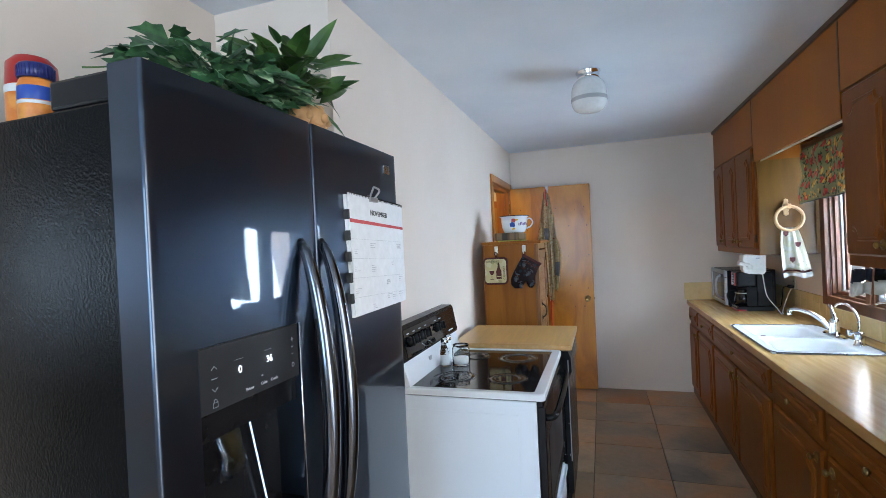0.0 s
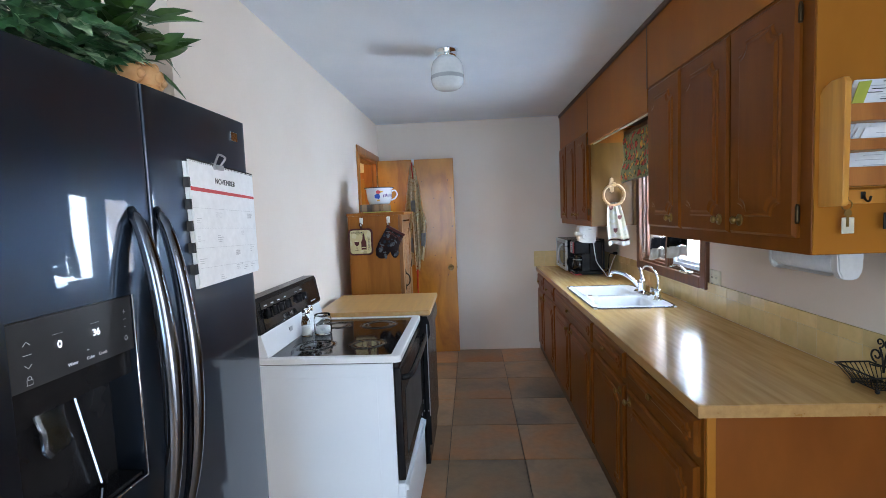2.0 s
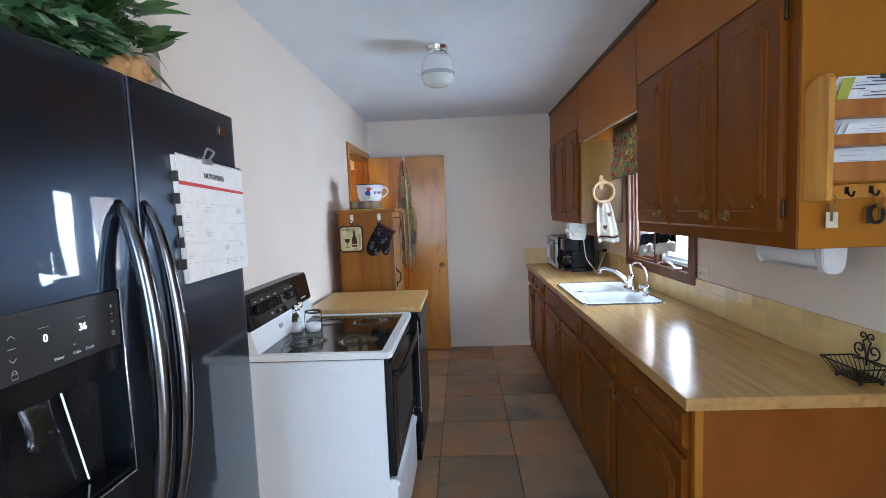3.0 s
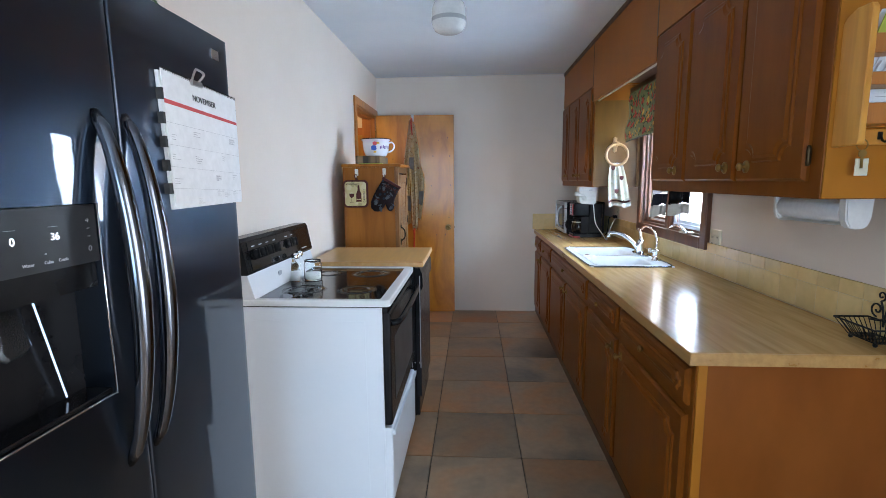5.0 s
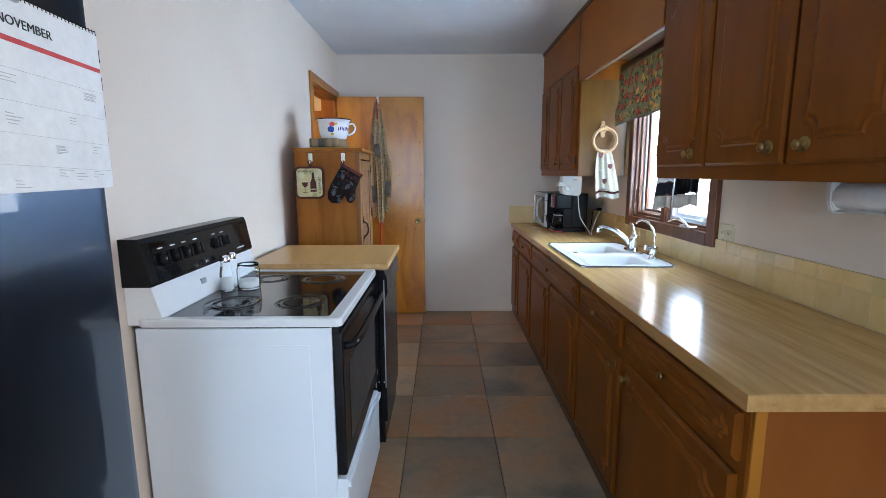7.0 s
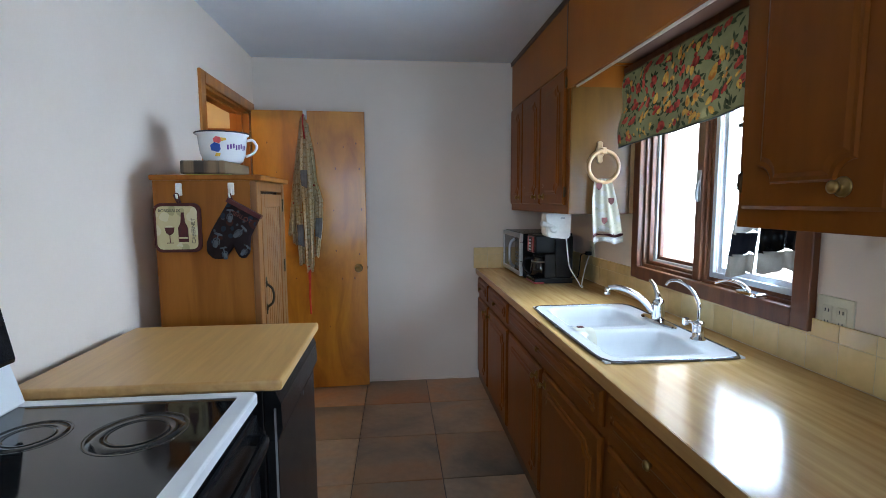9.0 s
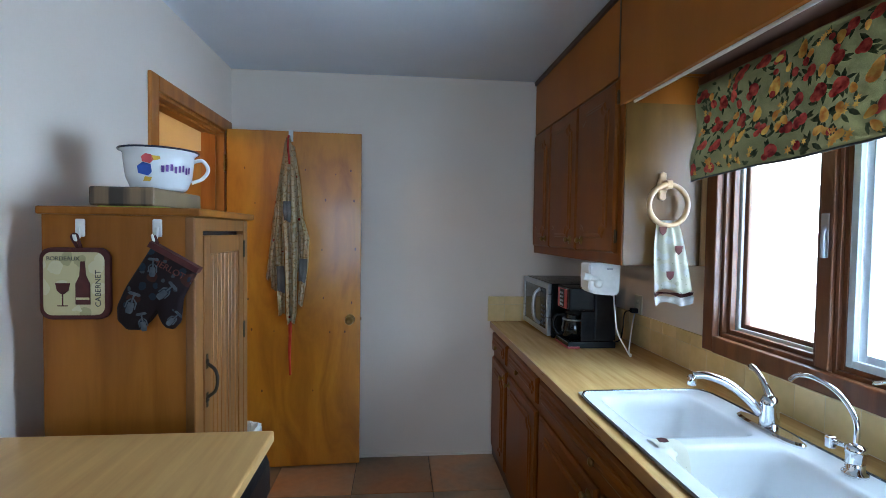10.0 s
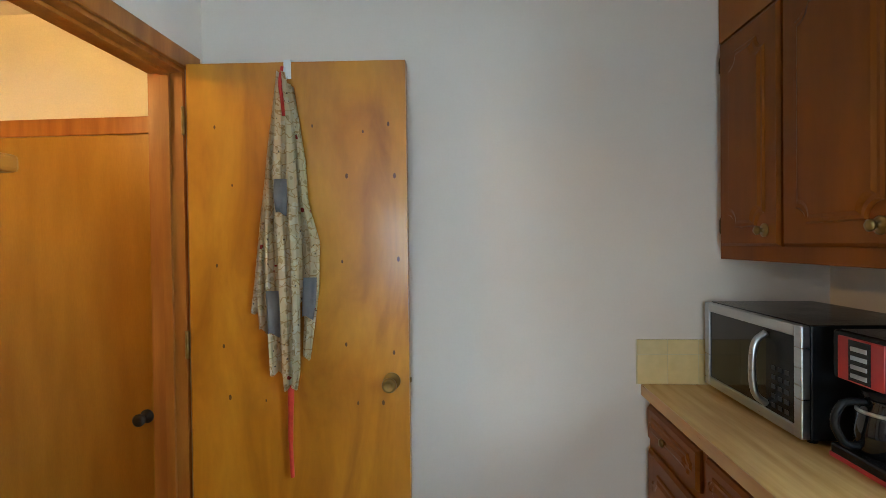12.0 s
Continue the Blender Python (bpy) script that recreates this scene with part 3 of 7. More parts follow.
soffit = setting("soffit", box(UX + 0.006, 1.528, 2.10, RW - 0.004, 2.742, CL - 0.002), M_SOFFIT, "brown veneered soffit above the wall cabinets", "soffit")
bm = box(UX + 0.006, 3.998, 2.10, RW - 0.004, 5.23, CL - 0.002)
part("soffit_core", bm, M_SOFFIT, soffit)
part("panel", box(UX - 0.004, 1.530, 2.100, UX + 0.0055, 2.752, CL - 0.03), M_SOFFIT, soffit)
part("panel", box(UX - 0.004, 2.757, 1.982, UX + 0.012, 4.040, CL - 0.03), M_SOFFIT, soffit)
part("panel", box(UX - 0.004, 4.045, 2.100, UX + 0.0055, 5.228, CL - 0.03), M_SOFFIT, soffit)
for y in (2.7545, 4.0425):
    part("joint_strip", box(UX - 0.006, y - 0.006, 2.1, UX - 0.0045, y + 0.006, CL - 0.03), M_TRIM, soffit)
part("ceiling_trim", box(UX - 0.016, 1.524, CL - 0.03, UX + 0.004, 5.229, CL - 0.001, bev=0.004), M_TRIM, soffit)
# the shade above the bay is painted: the board takes the dark trim colour
setting("window_bay_ceiling", box(UX + 0.0125, 2.743, 2.11, RW - 0.002, 3.997, 2.13), M_TRIM, "board closing the bay over the window, darkened for shade", "soffit")
strip = thing("strip_light", 1.27, 3.38, 1.945, "unlit white fluorescent strip behind the valance", "light fixture")
part("housing", box(1.2405, 2.80, 1.974, 1.250, 3.96, 1.985, bev=0.003), M_WHITEP, strip)
# reflector coloured dark to stand for the shaded gap behind the housing
part("reflector", box(1.2625, 2.80, 2.045, 1.31, 3.96, 2.09, bev=0.004), M_TRIM, strip)
bm = bmesh.new()
tube(bm, [(1.288, 2.84, 2.030), (1.288, 3.92, 2.030)], 0.008, 10)
part("tube", bm, M_FROST, strip)

# ---- backsplash tiles ----
splash = setting("backsplash", box(RW - 0.0115, 1.585, CT + 0.001, RW - 0.0005, BW - 0.001, 1.044), M_SPGROUT, "cream square wall tiles above the worktop", "backsplash")
part("grout_bed", box(0.925, BW - 0.0085, CT + 0.001, RW - 0.012, BW - 0.0005, 1.044), M_SPGROUT, splash)
TW = 0.1085


def tile_mesh(name, w, h, d, bev=0.0012):
    bm = box(-d / 2, -w / 2, -h / 2, d / 2, w / 2, h / 2, bev=bev, seg=1)
    me = bpy.data.meshes.new(name)
    bm.to_mesh(me)
    bm.free()
    me.materials.append(M_SPLASH)
    return me


low, cap = tile_mesh("tile", TW - 0.0014, TW - 0.0014, 0.006), tile_mesh("cap_tile", TW - 0.0014, 0.0525, 0.007)
k = 0
while 1.587 + (k + 1) * TW < BW:
    y = 1.587 + (k + 0.5) * TW
    for nm, me, z in (("tile", low, CT + 0.001 + TW / 2), ("cap_tile", cap, CT + 0.001 + TW + 0.027)):
        o = new(nm, me)
        o.parent = splash
        o.location = (RW - 0.0095 + random.uniform(-0.0003, 0.0003), y, z)
    k += 1
for k in range(6):
    for nm, me, z in (("tile", low, CT + 0.001 + TW / 2), ("cap_tile", cap, CT + 0.001 + TW + 0.027)):
        o = new(nm, me)
        o.parent = splash
        o.location, o.rotation_euler = (0.927 + (k + 0.5) * TW, BW - 0.0065, z), (0, 0, radians(90))

# ---- window over the sink ----
win = setting("window_1", box(RW - 0.028, 2.872, 1.002, RW - 0.0005, WY0 + 0.004, 2.075, bev=0.004), M_WINWOOD, "reddish brown wooden double casement window over the sink", "window")
part("casing", box(RW - 0.028, WY1 - 0.004, 1.002, RW - 0.0005, 3.984, 2.075, bev=0.004), M_WINWOOD, win)
part("casing", box(RW - 0.030, WY0 + 0.0045, 1.0, RW - 0.0005, WY1 - 0.0045, 1.065, bev=0.004), M_WINWOOD, win, "worn lower casing with water stains")
part("casing", box(RW - 0.028, WY0 + 0.0045, 2.015, RW - 0.0005, WY1 - 0.0045, 2.075, bev=0.004), M_WINWOOD, win)


M_PALEAL = mat("pale_painted_metal", (0.55, 0.60, 0.64), (0.62, 0.66, 0.70), 8, 0.35)


def ring_frame(bm, x0, x1, y0, y1, z0, z1, w, bev=0.002):
    bx(bm, x0, y0, z0, x1, y0 + w, z1, bev)
    bx(bm, x0, y1 - w, z0, x1, y1, z1, bev)
    bx(bm, x0 + 0.0005, y0 + w, z0, x1 - 0.0005, y1 - w, z0 + w, bev)
    bx(bm, x0 + 0.0005, y0 + w, z1 - w, x1 - 0.0005, y1 - w, z1, bev)
    return bm


part("mullion", box(RW - 0.012, 3.4295, 1.066, RW + 0.09, 3.475, 2.014, bev=0.004), M_WINWOOD, win)
part("frame", ring_frame(bmesh.new(), RW + 0.001, RW + 0.10, 3.476, 3.924, 1.061, 2.018, 0.018), M_WINWOOD, win)
part("stop", ring_frame(bmesh.new(), RW + 0.022, RW + 0.045, 3.4945, 3.9055, 1.0795, 2.0, 0.016), M_WINWOOD, win)
part("storm_track", ring_frame(bmesh.new(), RW + 0.05, RW + 0.062, 3.4945, 3.9055, 1.0795, 2.0, 0.026), M_WHITEP, win, "pale inner storm track")
part("sash", ring_frame(bmesh.new(), RW + 0.066, RW + 0.09, 3.4945, 3.9055, 1.0795, 2.0, 0.040), M_WINWOOD, win)
p1 = part("pane", box(RW + 0.076, 3.534, 1.119, RW + 0.080, 3.866, 1.961), M_PANE, win)
part("frame", ring_frame(bmesh.new(), RW + 0.001, RW + 0.10, 2.936, 3.429, 1.061, 2.018, 0.014), M_WINWOOD, win)
part("sash", ring_frame(bmesh.new(), RW + 0.012, RW + 0.034, 2.9505, 3.4145, 1.0755, 2.004, 0.014), M_WINWOOD, win)
part("screen_frame", ring_frame(bmesh.new(), RW + 0.014, RW + 0.030, 2.965, 3.400, 1.090, 1.99, 0.022), M_PALEAL, win, "pale painted inner frame")
part("screen_frame", ring_frame(bmesh.new(), RW + 0.036, RW + 0.048, 2.980, 3.384, 1.105, 1.975, 0.026), M_PALEAL, win, "pale painted inner frame")
p2 = part("pane", box(RW + 0.050, 2.985, 1.11, RW + 0.054, 3.380, 1.97), M_PANE, win)
p1.visible_shadow = p2.visible_shadow = False
bm = bmesh.new()
tube(bm, arc([(RW - 0.005, 3.455, 1.50), (RW - 0.022, 3.45, 1.47), (RW - 0.028, 3.445, 1.43), (RW - 0.02, 3.45, 1.40)]), 0.007, 8)
bx(bm, RW - 0.016, 3.440, 1.40, RW - 0.0125, 3.467, 1.53, 0.002)
part("sash_lock", bm, M_GREY, win, "grey metal casement lock")
bm = box(RW - 0.05, 3.06, 1.068, RW - 0.002, 3.16, 1.083, bev=0.004)
tube(bm, arc([(RW - 0.03, 3.11, 1.08), (RW - 0.05, 3.13, 1.105), (RW - 0.06, 3.19, 1.11), (RW - 0.07, 3.24, 1.093)]), [0.007] * 25, 8)
part("crank", bm, M_CHROME, win, "chrome casement crank on the sill")

# windows of the dining space
for nm, args in (("window_2", ("y", -1.35, 0.75, 0.55, 2.1)), ("window_3", ("x", -2.6, -1.4, 0.9, 2.0)), ("window_4", ("e", -1.45, 0.35, 0.02, 2.1))):
    ax, a0, a1, z0, z1 = args
    bm = bmesh.new()
    for u0, u1, v0, v1 in ((a0, a0 + 0.06, z0, z1), (a1 - 0.06, a1, z0, z1), ((a0 + a1) / 2 - 0.03, (a0 + a1) / 2 + 0.03, z0, z1), (a0, a1, z0, z0 + 0.06), (a0, a1, z1 - 0.06, z1)):
        c = (u0, -3.29, v0, u1, -3.21, v1) if ax == "y" else (-5.29, u0, v0, -5.21, u1, v1) if ax == "x" else (RW + 0.01, u0, v0, RW + 0.05, u1, v1)
        bx(bm, *c)
    setting(nm, bm, M_WINWOOD, "reddish brown wooden window of the dining space", "window")

# ---- landing door, doorway trim ----
ld = thing("landing_door", -1.4, 5.45, -0.19, "closed reddish brown flush door at the landing", "door")
part("leaf", box(-1.95, 5.455, -0.185, -0.86, 5.4695, 1.896, bev=0.002), M_LDOOR, ld)
part("head_casing", box(-2.0, 5.447, 1.8965, LW - 0.121, 5.4695, 1.972, bev=0.004), M_CASING, ld)
part("side_casing", box(-0.858, 5.447, -0.185, LW - 0.121, 5.4695, 1.896, bev=0.004), M_CASING, ld)
bm = bmesh.new()
lathe(bm, [(0.03, 0.0), (0.03, -0.006), (0.012, -0.01), (0.011, -0.035), (0.025, -0.045), (0.027, -0.06), (0.018, -0.068), (0.003, -0.069)], (-1.10, 5.455, 0.66), 18, "y")
part("knob", bm, M_IRON, ld, "dark bronze door knob")

trim = setting("doorway_trim", box(LW + 0.0005, DY0 - 0.062, 0, LW + 0.016, DY0 + 0.006, DTOP + 0.062, bev=0.004), M_CASING, "stained wooden casing and jamb of the doorway", "door frame")
part("head", box(LW + 0.0005, DY0 + 0.0065, DTOP - 0.004, LW + 0.016, DY1 + 0.072, DTOP + 0.062, bev=0.004), M_CASING, trim)
part("side", box(LW + 0.0005, DY1 + 0.012, 0, LW + 0.014, DY1 + 0.072, DTOP - 0.005, bev=0.004), M_CASING, trim)
part("jamb", box(LW - 0.13, DY0 + 0.0005, 0.008, LW - 0.0005, DY0 + 0.018, DTOP - 0.019), M_CASING, trim)
part("jamb", box(LW - 0.13, DY1 - 0.018, 0.008, LW - 0.0005, DY1 - 0.0005, DTOP - 0.019), M_CASING, trim)
part("jamb_head", box(LW - 0.13, DY0 + 0.0005, DTOP - 0.018, LW - 0.0005, DY1 - 0.0005, DTOP - 0.0005), M_CASING, trim)
part("stop", box(LW - 0.075, DY1 - 0.030, 0.008, LW - 0.045, DY1 - 0.0185, DTOP - 0.019), M_CASING, trim)
part("stop", box(LW - 0.075, DY0 + 0.0185, DTOP - 0.03, LW - 0.045, DY1 - 0.0305, DTOP - 0.0185), M_CASING, trim)

# ---- open door with its apron ----
kd = thing("open_door", LW + 0.02, 5.115, 0.012, "open honey-stained flush birch door standing along the end wall", "door")
bm = bmesh.new()
P = lambda u, v, d: (LW + 0.018 + u, 5.100 + 0.034 * u / 0.78 + d, v)
prism(bm, rect(0, 0.012, 0.783, 2.052), P, 0.0, 0.035)
part("leaf", bm, M_DOOR, kd, "honey birch leaf with small knots")
bm = bmesh.new()
KX, KY = 0.044, 5.132
lathe(bm, [(0.031, 0.0), (0.031, -0.004), (0.024, -0.008), (0.011, -0.012), (0.010, -0.032), (0.021, -0.042), (0.0265, -0.055), (0.024, -0.064), (0.016, -0.068), (0.015, -0.064), (0.004, -0.063)], (KX, KY, 0.915), 22, "y")
part("knob", bm, M_BRASS, kd, "aged brass door knob with a rose")
part("latch", box(0.1012, 5.140, 0.885, 0.1045, 5.160, 0.945), M_BRASS, kd)
bm = box(0.1042, 5.145, 0.906, 0.112, 5.157, 0.924, bev=0.002)
part("latch_bolt", bm, M_BRASS, kd)
for z in (0.25, 1.05, 1.85):
    bm = bmesh.new()
    lathe(bm, [(0.006, -0.05), (0.007, -0.045), (0.007, 0.045), (0.006, 0.05)], (LW + 0.008, 5.096, z), 10)
    part("hinge", bm, M_BRASS, kd, "dark brass butt hinge")
# small knots of the veneer
M_KNOT = mat("veneer_knot", (0.10, 0.035, 0.01), (0.16, 0.06, 0.015), 60, 0.4)
bm = bmesh.new()
for row, (z, xs) in enumerate([(1.82, (0.10, 0.45, 0.63, 0.72)), (1.62, (0.16, 0.30, 0.57, 0.74)), (1.33, (0.10, 0.55, 0.75)), (1.02, (0.12, 0.56, 0.73)), (0.83, (0.14, 0.27, 0.60, 0.69)), (0.5, (0.2, 0.5))]):
    for u in xs:
        zz = z + random.uniform(-0.03, 0.03)
        r = random.uniform(0.004, 0.008)
        prism(bm, [(u + r * math.cos(a) * 0.7, zz + r * 1.3 * math.sin(a)) for a in np.linspace(0, 2 * math.pi, 9)[:-1]], P, -0.0006, -0.0002)
part("knots", bm, M_KNOT, kd, "small dark knots")


def cloth(bm, rows, folds, depth, place, n=44, seed=1):
    """A hung cloth from rows of (v, u0, u1): a gathered sheet with folds that run down."""
    rnd = random.Random(seed)
    ph = [rnd.uniform(0, 6.28) for _ in range(6)]
    grid = []
    for j, (v, u0, u1) in enumerate(rows):
        line = []
        for i in range(n):
            s = i / (n - 1)
            d = depth * (0.55 + 0.45 * math.sin(folds * 6.28 * s + ph[0] + 0.35 * math.sin(3 * j / len(rows) + ph[1])) + 0.25 * math.sin(folds * 14 * s + ph[2] + j * 0.15))
            dv = 0.012 * math.sin(folds * 5.1 * s + ph[3]) * (j / len(rows))
            line.append(bm.verts.new(place(u0 + (u1 - u0) * s, v + dv, d)))
        grid.append(line)
    for a, b in zip(grid, grid[1:]):
        for i in range(n - 1):
            f = bm.faces.new((a[i], a[i + 1], b[i + 1], b[i]))
            f.smooth = True
    bmesh.ops.solidify(bm, geom=bm.faces[:], thickness=0.003)
    bmesh.ops.recalc_face_normals(bm, faces=bm.faces)
    return bm


ap = thing("apron", -0.33, 5.09, 0.9, "patterned beige apron hung on a white over-door hook", "apron")
M_PATCH = mat("grey_blue_cloth", (0.30, 0.31, 0.32), (0.36, 0.37, 0.38), 20, 0.9, bump=0.3, bump_scale=300)


def hang(zs, us):
    """Rows of one hanging fold: heights, and its two edges measured from the hook."""
    return [(z, -0.332 + a, -0.332 + b) for z, (a, b) in zip(zs, us)]


for nm, rows, folds, deep, off, sd in (
        ("outer_fold", hang((1.99, 1.70, 1.475, 1.245, 1.168), ((-0.032, -0.010), (-0.079, -0.050), (-0.108, -0.070), (-0.134, -0.094), (-0.144, -0.112))), 1.2, 0.020, 0.002, 6),
        ("second_fold", hang((1.985, 1.70, 1.475, 1.245, 1.10), ((-0.029, -0.008), (-0.068, -0.038), (-0.089, -0.054), (-0.112, -0.066), (-0.104, -0.068))), 1.3, 0.018, 0.012, 4),
        ("third_fold", hang((1.70, 1.43, 1.245, 1.09, 0.954), ((-0.058, -0.028), (-0.075, -0.034), (-0.075, -0.028), (-0.069, -0.022), (-0.063, -0.023))), 1.1, 0.016, 0.024, 3),
        ("inner_fold", hang((1.96, 1.70, 1.475, 1.30, 1.20), ((0.004, 0.022), (0.022, 0.062), (0.034, 0.074), (0.036, 0.078), (0.034, 0.070))), 1.2, 0.016, 0.004, 9),
        ("flank_fold", hang((1.965, 1.78, 1.55, 1.415, 1.245, 1.09, 1.008), ((0.002, 0.018), (0.022, 0.055), (0.044, 0.076), (0.062, 0.114), (0.056, 0.108), (0.050, 0.086), (0.046, 0.074))), 1.2, 0.018, 0.016, 5),
        ("middle_fold", hang((2.00, 1.86, 1.63, 1.40, 1.17, 0.97, 0.908), ((-0.018, 0.007), (-0.024, 0.029), (-0.040, 0.043), (-0.024, 0.046), (-0.016, 0.046), (-0.012, 0.043), (-0.006, 0.032))), 1.4, 0.026, 0.026, 8)):
    part(nm, cloth(bmesh.new(), rows, folds, deep, lambda u, v, d, off=off: (u, 5.110 - off - d, v), n=26, seed=sd), M_APRON, ap)
for rows, y in ((hang((1.63, 1.57, 1.51), ((-0.032, 0.014), (-0.034, 0.014), (-0.026, 0.010))), 5.056), (hang((1.245, 1.17, 1.09), ((-0.072, -0.028), (-0.068, -0.024), (-0.066, -0.024))), 5.068), (hang((1.29, 1.22, 1.15), ((0.060, 0.106), (0.056, 0.104), (0.054, 0.092))), 5.074)):
    part("plain_panel", cloth(bmesh.new(), rows, 0.8, 0.006, lambda u, v, d, y=y: (u, y - d, v), n=12, seed=2), M_PATCH, ap, "plain grey-blue patch")
bm = bmesh.new()
tube(bm, arc([(-0.337, 5.075, 2.02), (-0.34, 5.062, 1.96), (-0.335, 5.066, 1.90), (-0.332, 5.07, 1.85)]), 0.006, 6)
part("neck_strap", bm, M_RED, ap, "bright red neck strap")
bm = bmesh.new()
tube(bm, arc([(-0.33, 5.098, 1.0), (-0.328, 5.085, 0.85), (-0.332, 5.088, 0.72), (-0.328, 5.09, 0.585)]), [0.011] * 9 + [0.009] * 8 + [0.007] * 8, 6)
part("waist_strap", bm, M_RED, ap, "bright red apron tie")
hk = thing("over_door_hook", -0.332, 5.09, 2.05, "white metal hook hung over the door's top", "hook")
bm = box(-0.345, 5.1075, 1.99, -0.319, 5.1105, 2.0545)
bx(bm, -0.345, 5.1075, 2.0545, -0.319, 5.152, 2.0575)
tube(bm, arc([(-0.332, 5.106, 1.995), (-0.332, 5.088, 1.985), (-0.332, 5.078, 2.0), (-0.332, 5.08, 2.02)]), 0.005, 8)
part("bracket", bm, M_WHITEP, hk)

ap.location.x += 0.022
hk.location.x += 0.022


# ---- refrigerator ----
M_SMOKE = glass("smoked_clear_plastic", (0.62, 0.68, 0.74), 0.08, 1.4)
M_PANEL = mat("dark_touch_panel", (0.020, 0.021, 0.023), (0.026, 0.027, 0.029), 6, 0.32, spec=0.3)
fr = thing("refrigerator", -0.82, 1.21, 0, "black stainless side-by-side refrigerator with an ice dispenser", "refrigerator")
FB, FT = -0.492, 1.80       # back of the doors, top of the doors


def front_x(y):
    """The bow of the whole front, across both doors."""
    s = (y - 0.715) / 0.902
    return -0.428 + 0.004 * (1 - (2 * s - 1) ** 2)


def bowed(bm, a0, a1, z0, z1, y0, y1, back=FB, lift=0.0, n=24, edge=0.006):
    """A slab between z0 and z1 whose front follows the bow of a door that runs from a0 to a1."""
    pts = []
    for i in range(n + 1):
        y = y0 + (y1 - y0) * i / n
        e = min(y - a0, a1 - y)
        x = front_x(y) + lift
        if e < edge:
            x -= edge * (1 - math.sqrt(max(0.0, 1 - (1 - e / edge) ** 2)))
        pts.append((y, x))
    if y0 <= a0 + 1e-6 or y1 >= a1 - 1e-6:
        extra = []
        for q in (0.0006, 0.0018, 0.0035, 0.0052):
            for base, sgn in ((a0, 1), (a1, -1)):
                y = base + sgn * q
                if y0 < y < y1:
                    extra.append((y, front_x(y) + lift - edge * (1 - math.sqrt(max(0.0, 1 - (1 - q / edge) ** 2)))))
        pts = sorted(set(pts + extra))
    lo, hi = [], []
    for z, out in ((z0, lo), (z1, hi)):
        for y, x in pts:
            out.append(bm.verts.new((x, y, z)))
    bl = [bm.verts.new((back, y0, z)) for z in (z0, z1)]
    br = [bm.verts.new((back, y1, z)) for z in (z0, z1)]
    for i in range(len(pts) - 1):
        f = bm.faces.new((lo[i], lo[i + 1], hi[i + 1], hi[i]))
        f.smooth = True
    bm.faces.new((bl[0], lo[0], hi[0], bl[1]))
    bm.faces.new((lo[-1], br[0], br[1], hi[-1]))
    bm.faces.new((br[0], bl[0], bl[1], br[1]))
    bm.faces.new([bl[1]] + hi + [br[1]])
    bm.faces.new([br[0]] + list(reversed(lo)) + [bl[0]])
    for f in bm.faces:
        if not f.smooth:
            for e in f.edges:
                e.smooth = False
    return bm


part("body", box(-1.14, 0.722, 0.03, FB - 0.006, 1.610, 1.748, bev=0.004), M_FSIDE, fr, "textured black leather-grain cabinet")
part("base_grille", box(-1.12, 0.73, 0.0, FB + 0.01, 1.60, 0.03), M_BLACK, fr)
A0, A1, B0, B1 = 0.715, 1.136, 1.141, 1.617
D0, D1, DZ0, DZ1, DZP = 0.793, 1.058, 0.972, 1.356, 1.245
bm = bmesh.new()
bowed(bm, A0, A1, 0.06, DZ0, A0, A1)
bowed(bm, A0, A1, DZ1, FT, A0, A1)
bowed(bm, A0, A1, DZ0, DZ1, A0, D0)
bowed(bm, A0, A1, DZ0, DZ1, D1, A1)
fd = part("freezer_door", bm, M_FRIDGE, fr, "black stainless freezer door with a slight bow")
part("dispenser_back", box(FB - 0.004, D0, DZ0, FB + 0.004, D1, DZ1), M_BLACK, fd)
bm = bmesh.new()
bowed(bm, A0, A1, DZP, DZ1 - 0.002, D0 + 0.002, D1 - 0.002, back=FB + 0.005, lift=-0.002)
cp = part("control_panel", bm, M_PANEL, fd, "glossy black touch panel with white symbols")
bm = bmesh.new()
bowed(bm, A0, A1, 1.195, DZP - 0.002, D0 + 0.002, D1 - 0.002, back=FB + 0.005, lift=-0.012)
part("dispenser_hood", bm, M_BLACK, fd)
bm = bmesh.new()
bowed(bm, A0, A1, DZ0 + 0.001, DZ0 + 0.012, D0 + 0.002, D1 - 0.002, back=FB + 0.005, lift=-0.006)
part("drip_tray", bm, M_BLACKGLASS, fd)
bm = bmesh.new()
FX = lambda y, l=0.002: front_x(y) + l
tube(bm, [(FX(D1) , D1 - 0.001, DZ0), (FX(D1), D1 - 0.001, DZ1)], 0.0022, 6)
tube(bm, [(FX(y), y, DZ0 + 0.002) for y in np.linspace(D0, D1, 8)], 0.0022, 6)
part("dispenser_trim", bm, M_CHROME, fd)
bm = bmesh.new()
tube(bm, [(-0.470, 0.948, 1.19), (-0.475, 0.998, 0.99)], 0.0017, 6)
part("light_strip", bm, M_BLUELED, fd, "cool white light line in the dispenser")
bm = bmesh.new()
prism(bm, [(0.866, 1.194), (0.926, 1.194), (0.922, 1.150), (0.926, 1.118), (0.916, 1.108), (0.876, 1.104), (0.868, 1.116), (0.873, 1.150)], lambda u, v, d: (-0.478 + d + (1.194 - v) * 0.18, u, v), 0.0, 0.006, 0.005, 0.003)
part("ice_chute", bm, M_SMOKE, fd, "clear plastic ice chute and paddle")
pr, pu = (0.004, 1, 0), (0, 0, 1)
